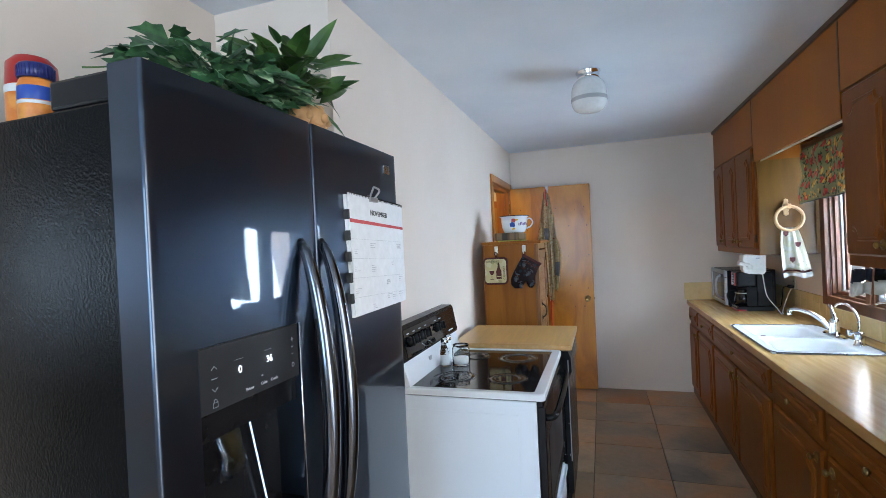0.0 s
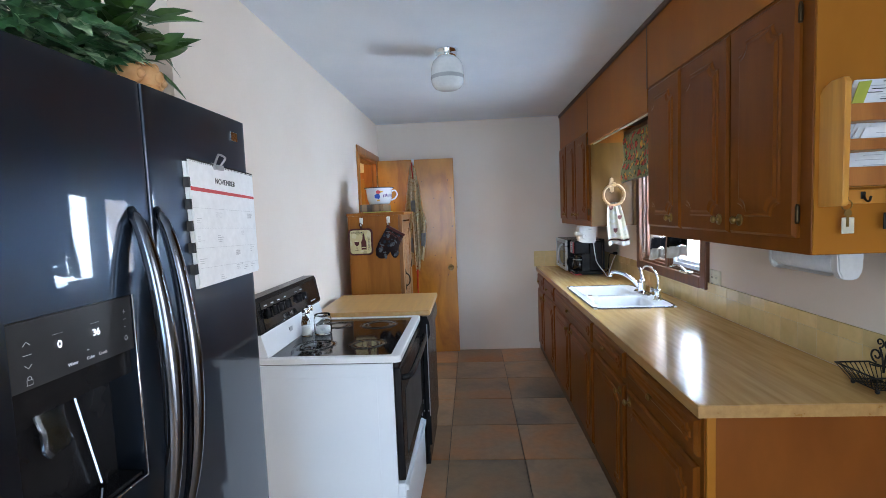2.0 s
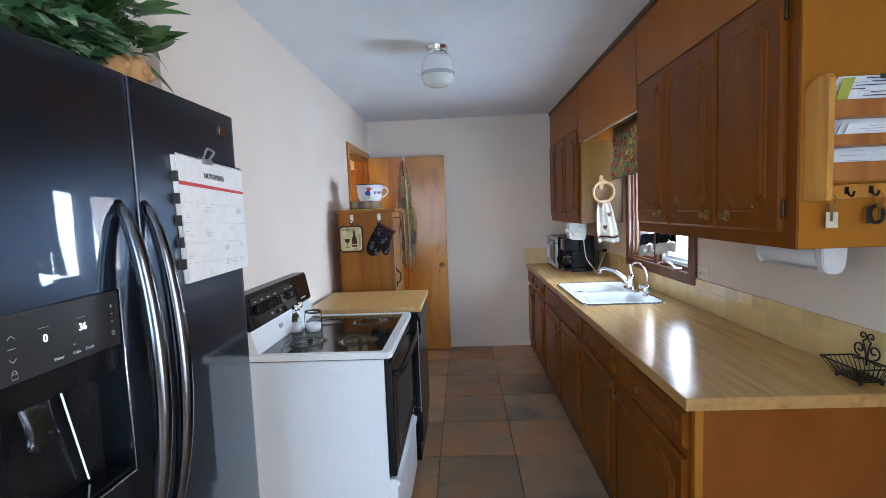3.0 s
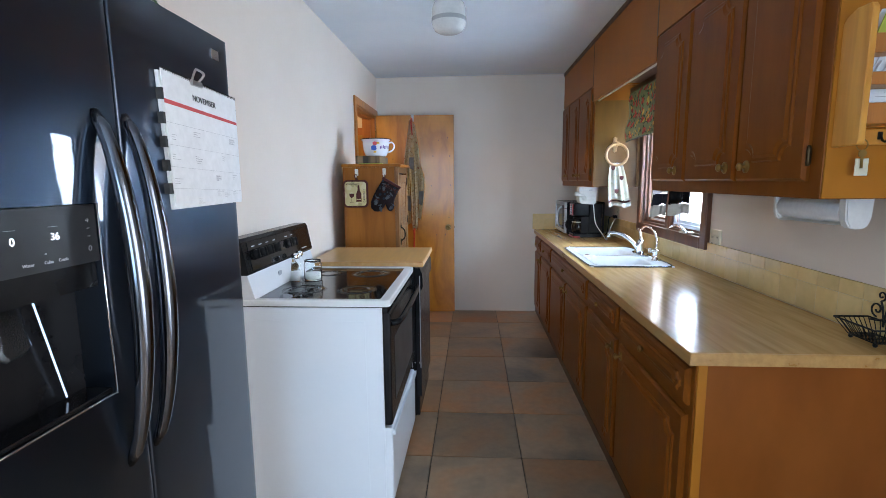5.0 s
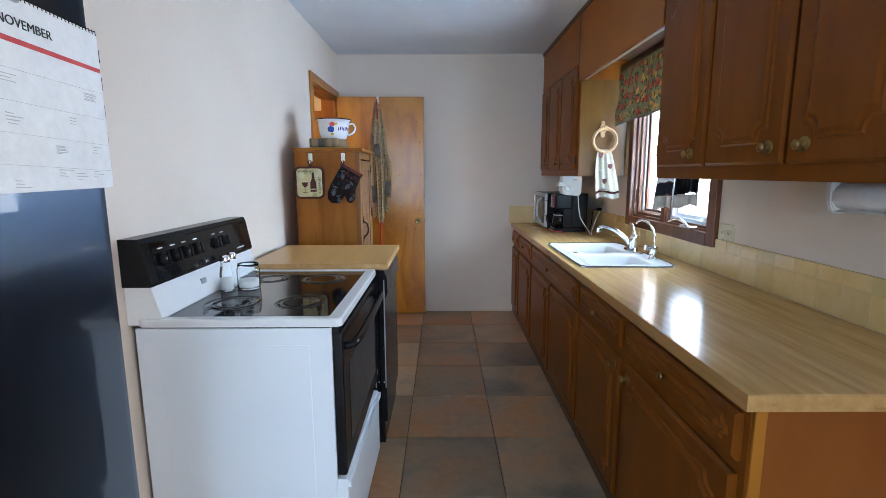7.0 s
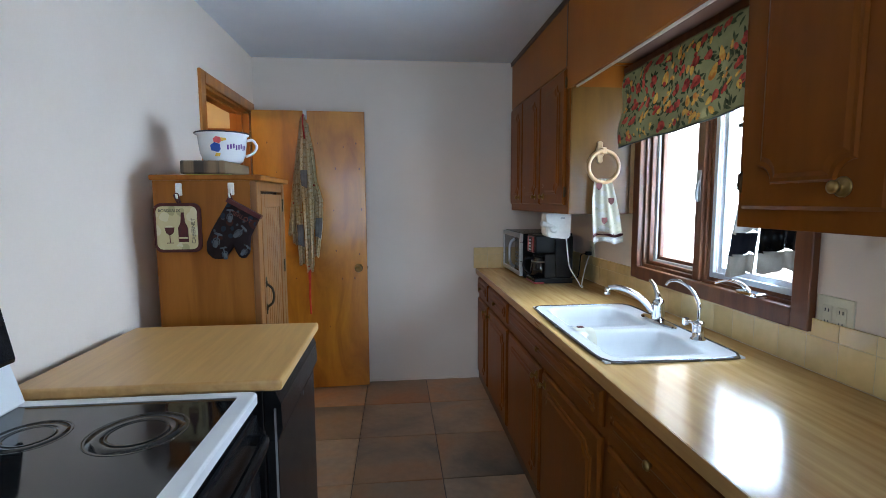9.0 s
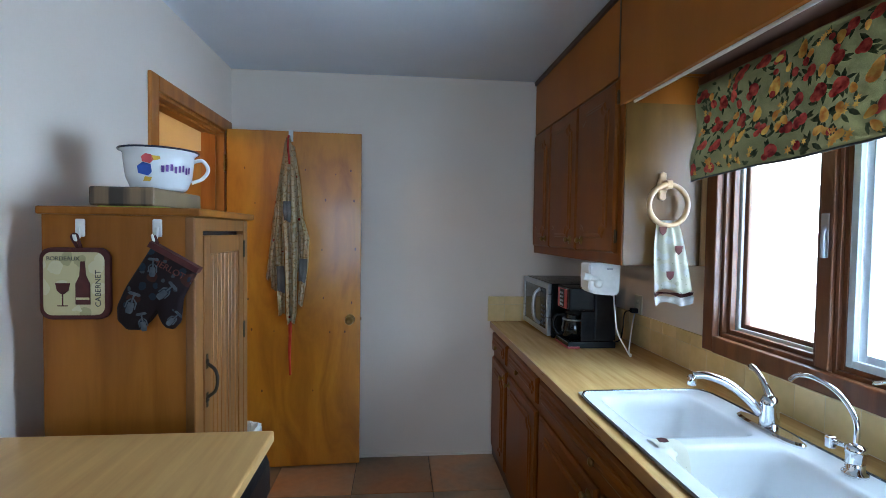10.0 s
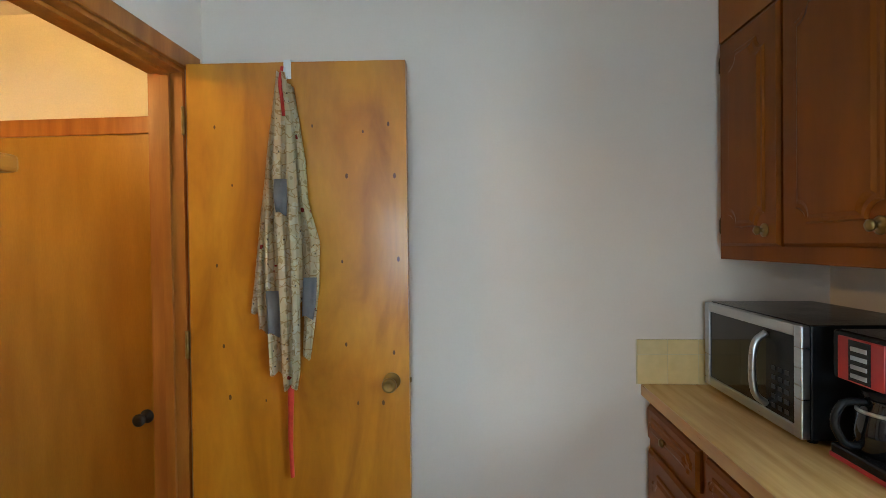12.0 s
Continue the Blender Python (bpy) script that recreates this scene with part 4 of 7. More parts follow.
for s, size, y, z in (("0", 0.018, 0.882, 1.296), ("36", 0.018, 0.960, 1.297)):
    text("digits", s, size, (FX(y, 0.001), y, z), pr, pu, M_LCD, cp, "glowing white temperature digits")
for s, y in (("Water", 0.905), ("Cube", 0.943), ("Crush", 0.972)):
    text("lettering", s, 0.0080, (FX(y, 0.0005), y, 1.258), pr, pu, M_PALEINK, cp)


def stroke(points, closed=False, r=0.0006):
    """One thin printed line of a symbol on the touch panel."""
    g = bmesh.new()
    tube(g, [(FX(y, -0.0012), y, z) for y, z in points], r, 5, closed=closed)
    part("symbol", g, M_SYMBOL, cp)


M_SYMBOL = mat("pale_symbol_print", (0.36, 0.37, 0.38), (0.44, 0.45, 0.46), 20, 0.6)
for z, k in ((1.318, 1), (1.281, -1)):
    stroke([(0.819, z - 0.003 * k), (0.825, z + 0.003 * k), (0.831, z - 0.003 * k)])
stroke([(0.818, 1.300), (0.832, 1.300)])
stroke([(0.820, 1.252), (0.830, 1.252), (0.830, 1.260), (0.820, 1.260)], True)
stroke([(0.822, 1.260), (0.822, 1.264), (0.825, 1.266), (0.828, 1.264), (0.828, 1.260)])
stroke([(1.031, 1.325), (1.039, 1.325)])
stroke([(1.035, 1.321), (1.035, 1.329)])
for z in (1.310, 1.295):
    stroke([(1.032, z), (1.038, z)])
stroke([(1.035 + 0.0035 * math.cos(a), 1.272 + 0.0045 * math.sin(a)) for a in np.linspace(0, 6.28, 11)[:-1]], True)
for y in (0.882, 0.960):
    stroke([(y - 0.010, 1.320), (y + 0.010, 1.320)], r=0.0003)
stroke([(0.939, 1.275), (0.942, 1.275)], r=0.0012)
bm = bmesh.new()
bowed(bm, B0, B1, 0.06, FT, B0, B1)
rd = part("fridge_door", bm, M_FRIDGE, fr, "black stainless refrigerator door with a slight bow")
part("badge", box(-0.434, 1.522, 1.733, -0.4225, 1.560, 1.760, bev=0.001), M_CHROME, rd, "small silver maker's badge")
for dr, y in ((fd, 1.080), (rd, 1.160)):
    bm = bmesh.new()
    pts = []
    for i in range(25):
        s = i / 24
        b = math.sin(math.pi * min(max(s, 0), 1))
        pts.append((front_x(y) - 0.006 + 0.062 * b ** 0.55, y, 0.805 + 0.725 * s))
    tube(bm, pts, [0.012 + 0.008 * math.sin(math.pi * i / 24) for i in range(25)], 12)
    part("handle", bm, M_FHANDLE, dr, "long bowed dark steel handle")
part("hinge_cover", box(-0.63, 0.722, 1.7485, FB + 0.02, 0.785, 1.796, bev=0.005), M_BLACK, fr)
part("door_gasket", box(FB - 0.0055, 0.725, 0.06, FB - 0.0045, 1.605, 1.79), M_BLACK, fr)

# ---- calendar held by a clip ----
cal = thing("calendar", -0.44, 1.51, 1.33, "white November wall calendar clipped to the refrigerator door", "calendar")
CX = -0.413
CU = lambda u: 1.272 + (u - 1.323) * 0.905
CP = lambda u, v, d: (CX + d, CU(u), 1.505 + (v - 1.505) * 0.985)
bm = bmesh.new()
prism(bm, [(1.323, 1.655), (1.700, 1.640), (1.703, 1.338), (1.340, 1.335)], CP, 0.0, 0.003)
part("sheet", bm, M_PAPER, cal)
bm = bmesh.new()
prism(bm, [(1.318, 1.650), (1.703, 1.635), (1.709, 1.332), (1.338, 1.327)], CP, -0.010, -0.0015)
part("backing_page", bm, M_PAPER, cal)
bm = bmesh.new()
for i in range(5):
    z = 1.365 + 0.055 * i
    prism(bm, [(1.3195 + 0.003 * (4 - i) * 0.9, z), (1.344 + 0.002 * (4 - i), z), (1.344 + 0.002 * (4 - i), z + 0.026), (1.3195 + 0.003 * (4 - i) * 0.9, z + 0.026)], CP, -0.0012, -0.0004)
    prism(bm, [(1.7035, z), (1.7085, z), (1.7085, z + 0.026), (1.7035, z + 0.026)], CP, -0.0012, -0.0004)
    prism(bm, [(1.317, z), (1.326, z), (1.326, z + 0.026), (1.317, z + 0.026)], CP, -0.0105, 0.0032)
tagged(part("striped_border", bm, M_INK, cal, "black and white striped border"), kind="stuff")
bm = bmesh.new()
prism(bm, [(1.325, 1.588), (1.699, 1.571), (1.699, 1.563), (1.326, 1.578)], CP, 0.003, 0.0034)
part("red_band", bm, M_REDINK, cal)
text("month", "NOVEMBER", 0.021, (CX + 0.0040, CU(1.512), 1.597), (0, 1, -0.04), (0, 0, 1), M_INK, cal)
bm = bmesh.new()
rnd = random.Random(5)
for i in range(4):
    z = 1.535 - i * 0.052
    prism(bm, [(1.33, z), (1.698, z - 0.012), (1.698, z - 0.0126), (1.33, z - 0.0006)], CP, 0.003, 0.0033)
    for k in range(4):
        u0, z0 = rnd.choice((1.34, 1.44, 1.54, 1.59, 1.64)) + rnd.uniform(0, 0.012), z - rnd.uniform(0.010, 0.030)
        for q in range(3):
            zz, w = z0 - 0.0055 * q, rnd.uniform(0.012, 0.038)
            prism(bm, [(u0, zz), (u0 + w, zz - 0.001), (u0 + w, zz - 0.0022), (u0, zz - 0.0014)], CP, 0.003, 0.0033)
tagged(part("pencil_writing", bm, M_PALEINK, cal, "faint handwritten entries and week lines"), kind="stuff")
bm = bmesh.new()
for i in range(40):
    u = 1.33 + 0.365 * i / 39
    v = 1.6545 - 0.015 * i / 39
    tube(bm, [CP(u, v - 0.004, 0.005), CP(u, v + 0.004, 0.004), CP(u, v + 0.003, -0.004)], 0.0009, 4)
part("wire_binding", bm, M_IRON, cal)
clip = thing("bulldog_clip", -0.41, 1.41, 1.65, "small silver magnetic clip holding the calendar", "clip")
bm = box(-0.420, 1.387, 1.636, -0.404, 1.433, 1.650, bev=0.002)
tube(bm, arc([(-0.410, 1.395, 1.650), (-0.398, 1.390, 1.670), (-0.403, 1.410, 1.678), (-0.398, 1.430, 1.670), (-0.410, 1.425, 1.650)]), 0.003, 6)
bx(bm, -0.4255, 1.397, 1.641, -0.4205, 1.423, 1.656, 0.002)
part("jaw", bm, M_STEEL, clip)

# ---- on the refrigerator ----
TOP = 1.7485


def leaf(bm, p, d, up, size, kind):
    """One leaf: a folded outline along d, its face towards up."""
    d = Vector(d).normalized()
    s = d.cross(Vector(up)).normalized()
    n = s.cross(d).normalized()
    if kind == "ivy":
        prof = [(0, 0), (0.12, 0.42), (0.38, 0.30), (0.55, 0.34), (0.68, 0.16), (1.0, 0)]
    elif kind == "lance":
        prof = [(0, 0), (0.2, 0.10), (0.45, 0.135), (0.7, 0.10), (0.88, 0.045), (1.0, 0)]
    else:
        prof = [(0, 0), (0.15, 0.22), (0.4, 0.30), (0.65, 0.24), (0.85, 0.11), (1.0, 0)]
    bend = -0.35 if kind == "lance" else -0.18
    mid, L, R = [], [], []
    for t, w in prof:
        c = Vector(p) + size * (t * d + bend * t * t * n)
        mid.append(bm.verts.new(c))
        if 0 < t < 1:
            L.append(bm.verts.new(c + size * (w * s + 0.22 * w * n)))
            R.append(bm.verts.new(c + size * (-w * s + 0.22 * w * n)))
    for side in (L, R):
        bm.faces.new((mid[0], mid[1], side[0]))
        for i in range(len(side) - 1):
            bm.faces.new((mid[i + 1], mid[i + 2], side[i + 1], side[i]))
        bm.faces.new((mid[-2], mid[-1], side[-1]))


def foliage(seed, n, centre, spread, size, kind, lift, aim=None):
    rnd = random.Random(seed)
    bm = bmesh.new()
    for i in range(n):
        a, q = rnd.uniform(0, 6.28), rnd.random() ** 0.6
        p = Vector(centre) + Vector((spread[0] * q * math.cos(a), spread[1] * q * math.sin(a), spread[2] * rnd.uniform(-0.6, 1) * (1.1 - 0.7 * q)))
        d = Vector((math.cos(a) + rnd.uniform(-0.6, 0.6), math.sin(a) + rnd.uniform(-0.6, 0.6), rnd.uniform(-0.5, lift)))
        up = Vector((rnd.uniform(0.1, 0.9), rnd.uniform(-0.9, 0.1), rnd.uniform(0.4, 1)))
        leaf(bm, p, d, up, size * rnd.uniform(0.65, 1.2), kind)
    return bm


ivy = thing("ivy_plant", -0.68, 1.12, TOP, "trailing artificial ivy with green and cream leaves in a low basket", "plant")
bm = bmesh.new()
lathe(bm, [(0.07, 0), (0.09, 0.03), (0.10, 0.07), (0.095, 0.075), (0.085, 0.07)], (-0.74, 1.14, TOP), 20)
part("basket", bm, mat("woven_basket", (0.15, 0.08, 0.03), (0.3, 0.17, 0.07), 40, 0.8, bump=0.6, bump_scale=120), ivy)
part("leaves", foliage(3, 270, (-0.69, 1.16, 1.915), (0.15, 0.215, 0.12), 0.068, "ivy", 0.5), M_LEAF, ivy)
part("variegated_leaves", foliage(8, 120, (-0.62, 1.19, 1.885), (0.12, 0.19, 0.10), 0.070, "ivy", 0.3), M_LEAF2, ivy, "cream-edged ivy leaves")
bm = bmesh.new()
rnd = random.Random(2)
for i in range(14):
    a = rnd.uniform(0, 6.28)
    tube(bm, arc([(-0.74, 1.14, 1.82), (-0.74 + 0.08 * math.cos(a), 1.14 + 0.12 * math.sin(a), 1.93), (-0.72 + 0.16 * math.cos(a), 1.10 + 0.25 * math.sin(a), 1.88)], 5), 0.002, 5)
part("vines", bm, M_LEAF3, ivy)
lily = thing("broad_leaf_plant", -0.68, 1.42, TOP, "artificial broad-leaved green plant on the refrigerator", "plant")
bm = bmesh.new()
lathe(bm, [(0.05, 0), (0.065, 0.04), (0.075, 0.09), (0.068, 0.092), (0.06, 0.085)], (-0.70, 1.42, TOP), 20)
part("pot", bm, M_IRON, lily)
part("broad_leaves", foliage(11, 80, (-0.68, 1.41, 1.985), (0.11, 0.16, 0.14), 0.085, "broad", 1.2), M_LEAF3, lily)
part("long_leaves", foliage(13, 38, (-0.67, 1.46, 2.00), (0.07, 0.10, 0.10), 0.18, "lance", 0.8), M_LEAF3, lily)
bm = bmesh.new()
for i in range(16):
    a = rnd.uniform(0, 6.28)
    tube(bm, arc([(-0.70, 1.42, 1.84), (-0.69 + 0.03 * math.cos(a), 1.42 + 0.03 * math.sin(a), 1.95), (-0.69 + 0.08 * math.cos(a), 1.42 + 0.10 * math.sin(a), 2.05)], 5), 0.002, 5)
part("stems", bm, M_LEAF3, lily)
bm = bmesh.new()
for cx, cy, r in ((-0.555, 1.295, 0.030), (-0.545, 1.345, 0.034), (-0.56, 1.395, 0.028)):
    bmesh.ops.create_uvsphere(bm, u_segments=14, v_segments=9, radius=r, matrix=Matrix.Translation((cx, cy, TOP + 0.128)) @ Matrix.Diagonal((1, 1, 1.05, 1)))
    bmesh.ops.create_uvsphere(bm, u_segments=14, v_segments=9, radius=r * 1.2, matrix=Matrix.Translation((cx, cy, TOP + r * 1.68)) @ Matrix.Diagonal((1, 1, 1.4, 1)))
    for s in (-1, 1):
        bmesh.ops.create_uvsphere(bm, u_segments=8, v_segments=6, radius=r * 0.36, matrix=Matrix.Translation((cx + 0.004, cy + s * r * 0.75, TOP + 0.128 + r * 0.8)))
    bmesh.ops.create_uvsphere(bm, u_segments=8, v_segments=6, radius=r * 0.4, matrix=Matrix.Translation((cx + r * 0.9, cy, TOP + 0.122)))
for f in bm.faces:
    f.smooth = True
solo("figurine", bm, M_CLAY, "tan clay figurine of three small bears under the plants", "figurine")
jar = thing("snack_jar", -0.855, 0.845, TOP, "orange snack jar with a dark blue lid on the refrigerator", "jar")
JC = (-0.855, 0.845, TOP)
bm = bmesh.new()
lathe(bm, [(0.028, 0), (0.031, 0.004), (0.031, 0.108), (0.028, 0.118), (0.026, 0.122)], JC, 24)
part("jar_body", bm, M_ORANGE, jar)
bm = bmesh.new()
lathe(bm, [(0.0312, 0.078), (0.0316, 0.079), (0.0316, 0.104), (0.0312, 0.105)], JC, 24, cap=False)
part("label_band", bm, M_BLUEC, jar, "dark blue label band")
bm = bmesh.new()
lathe(bm, [(0.0312, 0.070), (0.0315, 0.0705), (0.0315, 0.076), (0.0312, 0.0765)], JC, 24, cap=False)
part("label_band", bm, M_WHITEP, jar, "white label line")
bm = bmesh.new()
lathe(bm, [(0.029, 0.1225), (0.030, 0.123), (0.030, 0.148), (0.027, 0.152)], JC, 28)
lid = part("lid", bm, mat("blue_plastic", (0.012, 0.018, 0.12), (0.02, 0.03, 0.16), 10, 0.35), jar, "dark blue ribbed lid")
for k in range(28):
    a = 2 * math.pi * k / 28
    c, q = math.cos(a), math.sin(a)
    g = bmesh.new()
    tube(g, [(JC[0] + 0.0302 * c, JC[1] + 0.0302 * q, TOP + 0.125), (JC[0] + 0.0302 * c, JC[1] + 0.0302 * q, TOP + 0.146)], 0.0011, 4)
    part("rib", g, bpy.data.materials["blue_plastic"], lid)
can = thing("snack_canister", -0.955, 0.90, TOP, "red and orange snack canister on the refrigerator", "canister")
CC = (-0.955, 0.90, TOP)
bm = bmesh.new()
lathe(bm, [(0.044, 0), (0.047, 0.01), (0.047, 0.13), (0.043, 0.185), (0.03, 0.20)], CC, 24)
part("canister_body", bm, M_ORANGE, can)
bm = bmesh.new()
lathe(bm, [(0.0475, 0.135), (0.0452, 0.165), (0.0440, 0.1855), (0.031, 0.2005)], CC, 24, cap=False)
part("top_band", bm, M_REDPL, can, "red upper band")
bm = bmesh.new()
lathe(bm, [(0.0478, 0.118), (0.0482, 0.119), (0.0480, 0.134), (0.0476, 0.1345)], CC, 24, cap=False)
part("name_band", bm, M_WHITEP, can, "white band between the colours")

# ---- range ----
rg = thing("kitchen_range", -0.37, 2.40, 0, "white electric range with a black glass cooktop and oven door", "stove")
part("side_panel", box(-0.672, 2.022, 0.03, -0.066, 2.035, 0.889, bev=0.002), M_WHITE2, rg, "white enamelled steel side")
part("embossed_panel", box(-0.60, 2.0205, 0.09, -0.135, 2.0224, 0.835, bev=0.0008, seg=1), M_WHITE2, rg)
part("side_panel", box(-0.672, 2.768, 0.03, -0.066, 2.781, 0.889, bev=0.002), M_WHITE2, rg)
part("oven_body", box(-0.67, 2.036, 0.03, -0.068, 2.767, 0.888), M_BLACK, rg)
part("leveling_plinth", box(-0.65, 2.05, 0.0, -0.12, 2.75, 0.029), M_BLACK, rg)
bm = bmesh.new()
CZ0, CZ1 = 0.896, 0.922
rings = []
for cx, w, h, rad, z in ((-0.346, 0.628, 0.776, 0.022, CZ0), (-0.346, 0.628, 0.776, 0.022, CZ1 - 0.006), (-0.346, 0.624, 0.772, 0.021, CZ1 - 0.002), (-0.346, 0.616, 0.764, 0.018, CZ1),
                         (-0.3377, 0.528, 0.719, 0.012, CZ1), (-0.3377, 0.5237, 0.715, 0.010, CZ1 - 0.003), (-0.3377, 0.5237, 0.715, 0.010, CZ0)):
    rings.append([bm.verts.new((cx + u, 2.402 + v, z)) for u, v in rrect(w, h, rad)])
for a, b in zip(rings, rings[1:] + rings[:1]):
    for q in range(len(a)):
        bm.faces.new((a[q], a[(q + 1) % len(a)], b[(q + 1) % len(a)], b[q]))
bmesh.ops.recalc_face_normals(bm, faces=bm.faces)
part("cooktop_rim", bm, M_WHITE, rg, "white rim of the cooktop")
ct = part("cooktop", box(-0.5995, 2.0445, CZ0, -0.0758, 2.7595, CZ1 - 0.004), M_BLACKGLASS, rg, "smooth black ceramic glass")
M_ZONE = mat("burner_zone_print", (0.012, 0.011, 0.010), (0.020, 0.017, 0.015), 90, 0.10)
M_RING = mat("burner_print", (0.016, 0.016, 0.017), (0.028, 0.028, 0.028), 10, 0.16)
for x, y, r in ((-0.23, 2.595, 0.098), (-0.215, 2.225, 0.088), (-0.45, 2.60, 0.075), (-0.45, 2.22, 0.095)):
    bm = bmesh.new()
    for q in (r, r * 0.6):
        lathe(bm, [(q - 0.0015, CZ1 - 0.0041), (q - 0.0015, CZ1 - 0.0035), (q + 0.0015, CZ1 - 0.0035), (q + 0.0015, CZ1 - 0.0041)], (x, y, 0), 40, cap=False)
    part("burner_ring", bm, M_RING, ct)
    bm = bmesh.new()
    lathe(bm, [(r * 0.55, CZ1 - 0.0041), (r * 0.55, CZ1 - 0.0038), (r * 0.94, CZ1 - 0.0038), (r * 0.94, CZ1 - 0.0041)], (x, y, 0), 40, cap=False)
    part("burner_zone", bm, M_ZONE, ct)
part("rim_shadow_gap", box(-0.66, 2.030, 0.889, -0.07, 2.775, 0.8955), M_BLACK, rg)
YP = lambda u, v, d: (u, 2.024 + d, v)
bm = bmesh.new()
prism(bm, [(-0.693, 0.90), (-0.595, 0.90), (-0.585, 0.922), (-0.588, 0.935), (-0.612, 1.02), (-0.693, 1.02)], YP, 0.0, 0.756)
part("back_riser", bm, M_WHITE, rg, "white sloped panel below the controls")
bm = bmesh.new()
prism(bm, [(-0.693, 1.0205), (-0.606, 1.0205), (-0.603, 1.03), (-0.626, 1.155), (-0.635, 1.168), (-0.693, 1.168)], lambda u, v, d: (u, 2.016 + d, v), 0.0, 0.772)
con = part("control_panel", bm, M_BLACK, rg, "glossy black control panel")
bm = bmesh.new()
prism(bm, [(-0.6035, 1.034), (-0.6015, 1.034), (-0.6225, 1.150), (-0.6245, 1.150)], lambda u, v, d: (u, 2.06 + d, v), 0.0, 0.684)
part("panel_glass", bm, M_BLACKGLASS, con)
for i, y in enumerate((2.10, 2.17, 2.24, 2.315, 2.455, 2.525)):
    bm = bmesh.new()
    lathe(bm, [(0.023, 0.0), (0.021, 0.012), (0.018, 0.020), (0.003, 0.021)], (0, 0, 0), 18, "x")
    bx(bm, 0.018, -0.004, -0.02, 0.027, 0.004, 0.02, 0.002)
    bmesh.ops.transform(bm, matrix=pose(-0.612, y, 1.095, 0, -10, 0), verts=bm.verts)
    part("dial", bm, M_BLACK, con, "black rotary dial")
part("clock_display", box(-0.620, 2.355, 1.075, -0.6075, 2.42, 1.115), M_BLACKGLASS, con)
for y in (2.10, 2.17, 2.24, 2.315, 2.455, 2.525):
    part("marking", box(-0.6195, y - 0.012, 1.128, -0.6155, y + 0.012, 1.1315), M_PALEINK, con, "small illegible white marking")
part("marking", box(-0.6045, 2.63, 1.045, -0.6025, 2.70, 1.05), M_PALEINK, con, "small illegible white marking")
part("badge", box(-0.6025, 2.30, 0.965, -0.5965, 2.335, 0.985), M_GREY, rg, "small grey maker's badge")
od = part("oven_door", box(-0.067, 2.028, 0.385, -0.034, 2.776, 0.868, bev=0.008), M_BLACK, rg, "black oven door")
part("oven_glass", box(-0.0345, 2.12, 0.46, -0.0325, 2.69, 0.74, bev=0.0008, seg=1), M_PANEL, od)
bm = bmesh.new()
tube(bm, arc([(-0.036, 2.07, 0.815), (-0.004, 2.09, 0.82), (0.004, 2.25, 0.822), (0.004, 2.55, 0.822), (-0.004, 2.715, 0.82), (-0.036, 2.735, 0.815)]), 0.013, 10)
part("oven_handle", bm, M_BLACK, od)
part("vent_strip", box(-0.066, 2.03, 0.87, -0.045, 2.774, 0.8885), M_BLACK, rg)
bm = bmesh.new()
prism(bm, [(2.026, 0.045), (2.778, 0.022), (2.778, 0.325), (2.026, 0.376)], lambda u, v, d: (-0.066 + d, u, v), 0.0, 0.026, 0.006, 0.006)
dw = part("storage_drawer", bm, M_WHITE2, rg, "white storage drawer hanging slightly crooked")
bm = bmesh.new()
prism(bm, [(2.03, 0.345), (2.774, 0.296), (2.774, 0.318), (2.03, 0.368)], lambda u, v, d: (-0.034 + d, u, v), 0.0, 0.008, 0.003, 0.003)
part("drawer_lip", bm, M_WHITE2, dw)


def shaker(x, y, r, h, fill, name, label, lid):
    t = thing(name, x, y, CZ1 - 0.004, label, "shaker" if lid else "jar")
    z = CZ1 - 0.0038
    bm = bmesh.new()
    if lid:
        lathe(bm, [(r * 0.9, 0), (r, 0.004), (r * 0.92, h * 0.5), (r * 0.66, h * 0.8), (r * 0.66, h * 0.84)], (x, y, z), 20)
    else:
        lathe(bm, [(r * 0.92, 0), (r, 0.006), (r, h * 0.8), (r * 0.9, h * 0.88), (r * 0.92, h), (r * 0.85, h), (r * 0.82, h * 0.88), (r * 0.93, h * 0.78), (r * 0.93, 0.008), (r * 0.85, 0.005)], (x, y, z), 24)
    g = part("glass", bm, M_CLEAR, t)
    g.visible_shadow = False
    bm = bmesh.new()
    lathe(bm, [(r * 0.84, 0.0062), (r * 0.9, 0.008), (r * 0.88, h * fill), (r * 0.5, h * fill * 1.04)], (x, y, z), 20)
    part("contents", bm, M_SALT, t, "white contents")
    if lid:
        bm = bmesh.new()
        lathe(bm, [(r * 0.70, h * 0.82), (r * 0.72, h * 0.84), (r * 0.72, h * 0.95), (r * 0.6, h * 1.0), (r * 0.2, h * 1.02)], (x, y, z), 20)
        part("cap", bm, M_CHROME, t, "dull metal screw cap")


shaker(-0.552, 2.40, 0.026, 0.135, 0.36, "salt_shaker", "glass salt shaker with a metal cap on the range", True)
shaker(-0.560, 2.475, 0.024, 0.135, 0.0, "pepper_shaker", "almost empty glass shaker with a metal cap", True)
shaker(-0.483, 2.44, 0.043, 0.098, 0.34, "glass_jar", "open clear glass jar with a little white sugar", False)

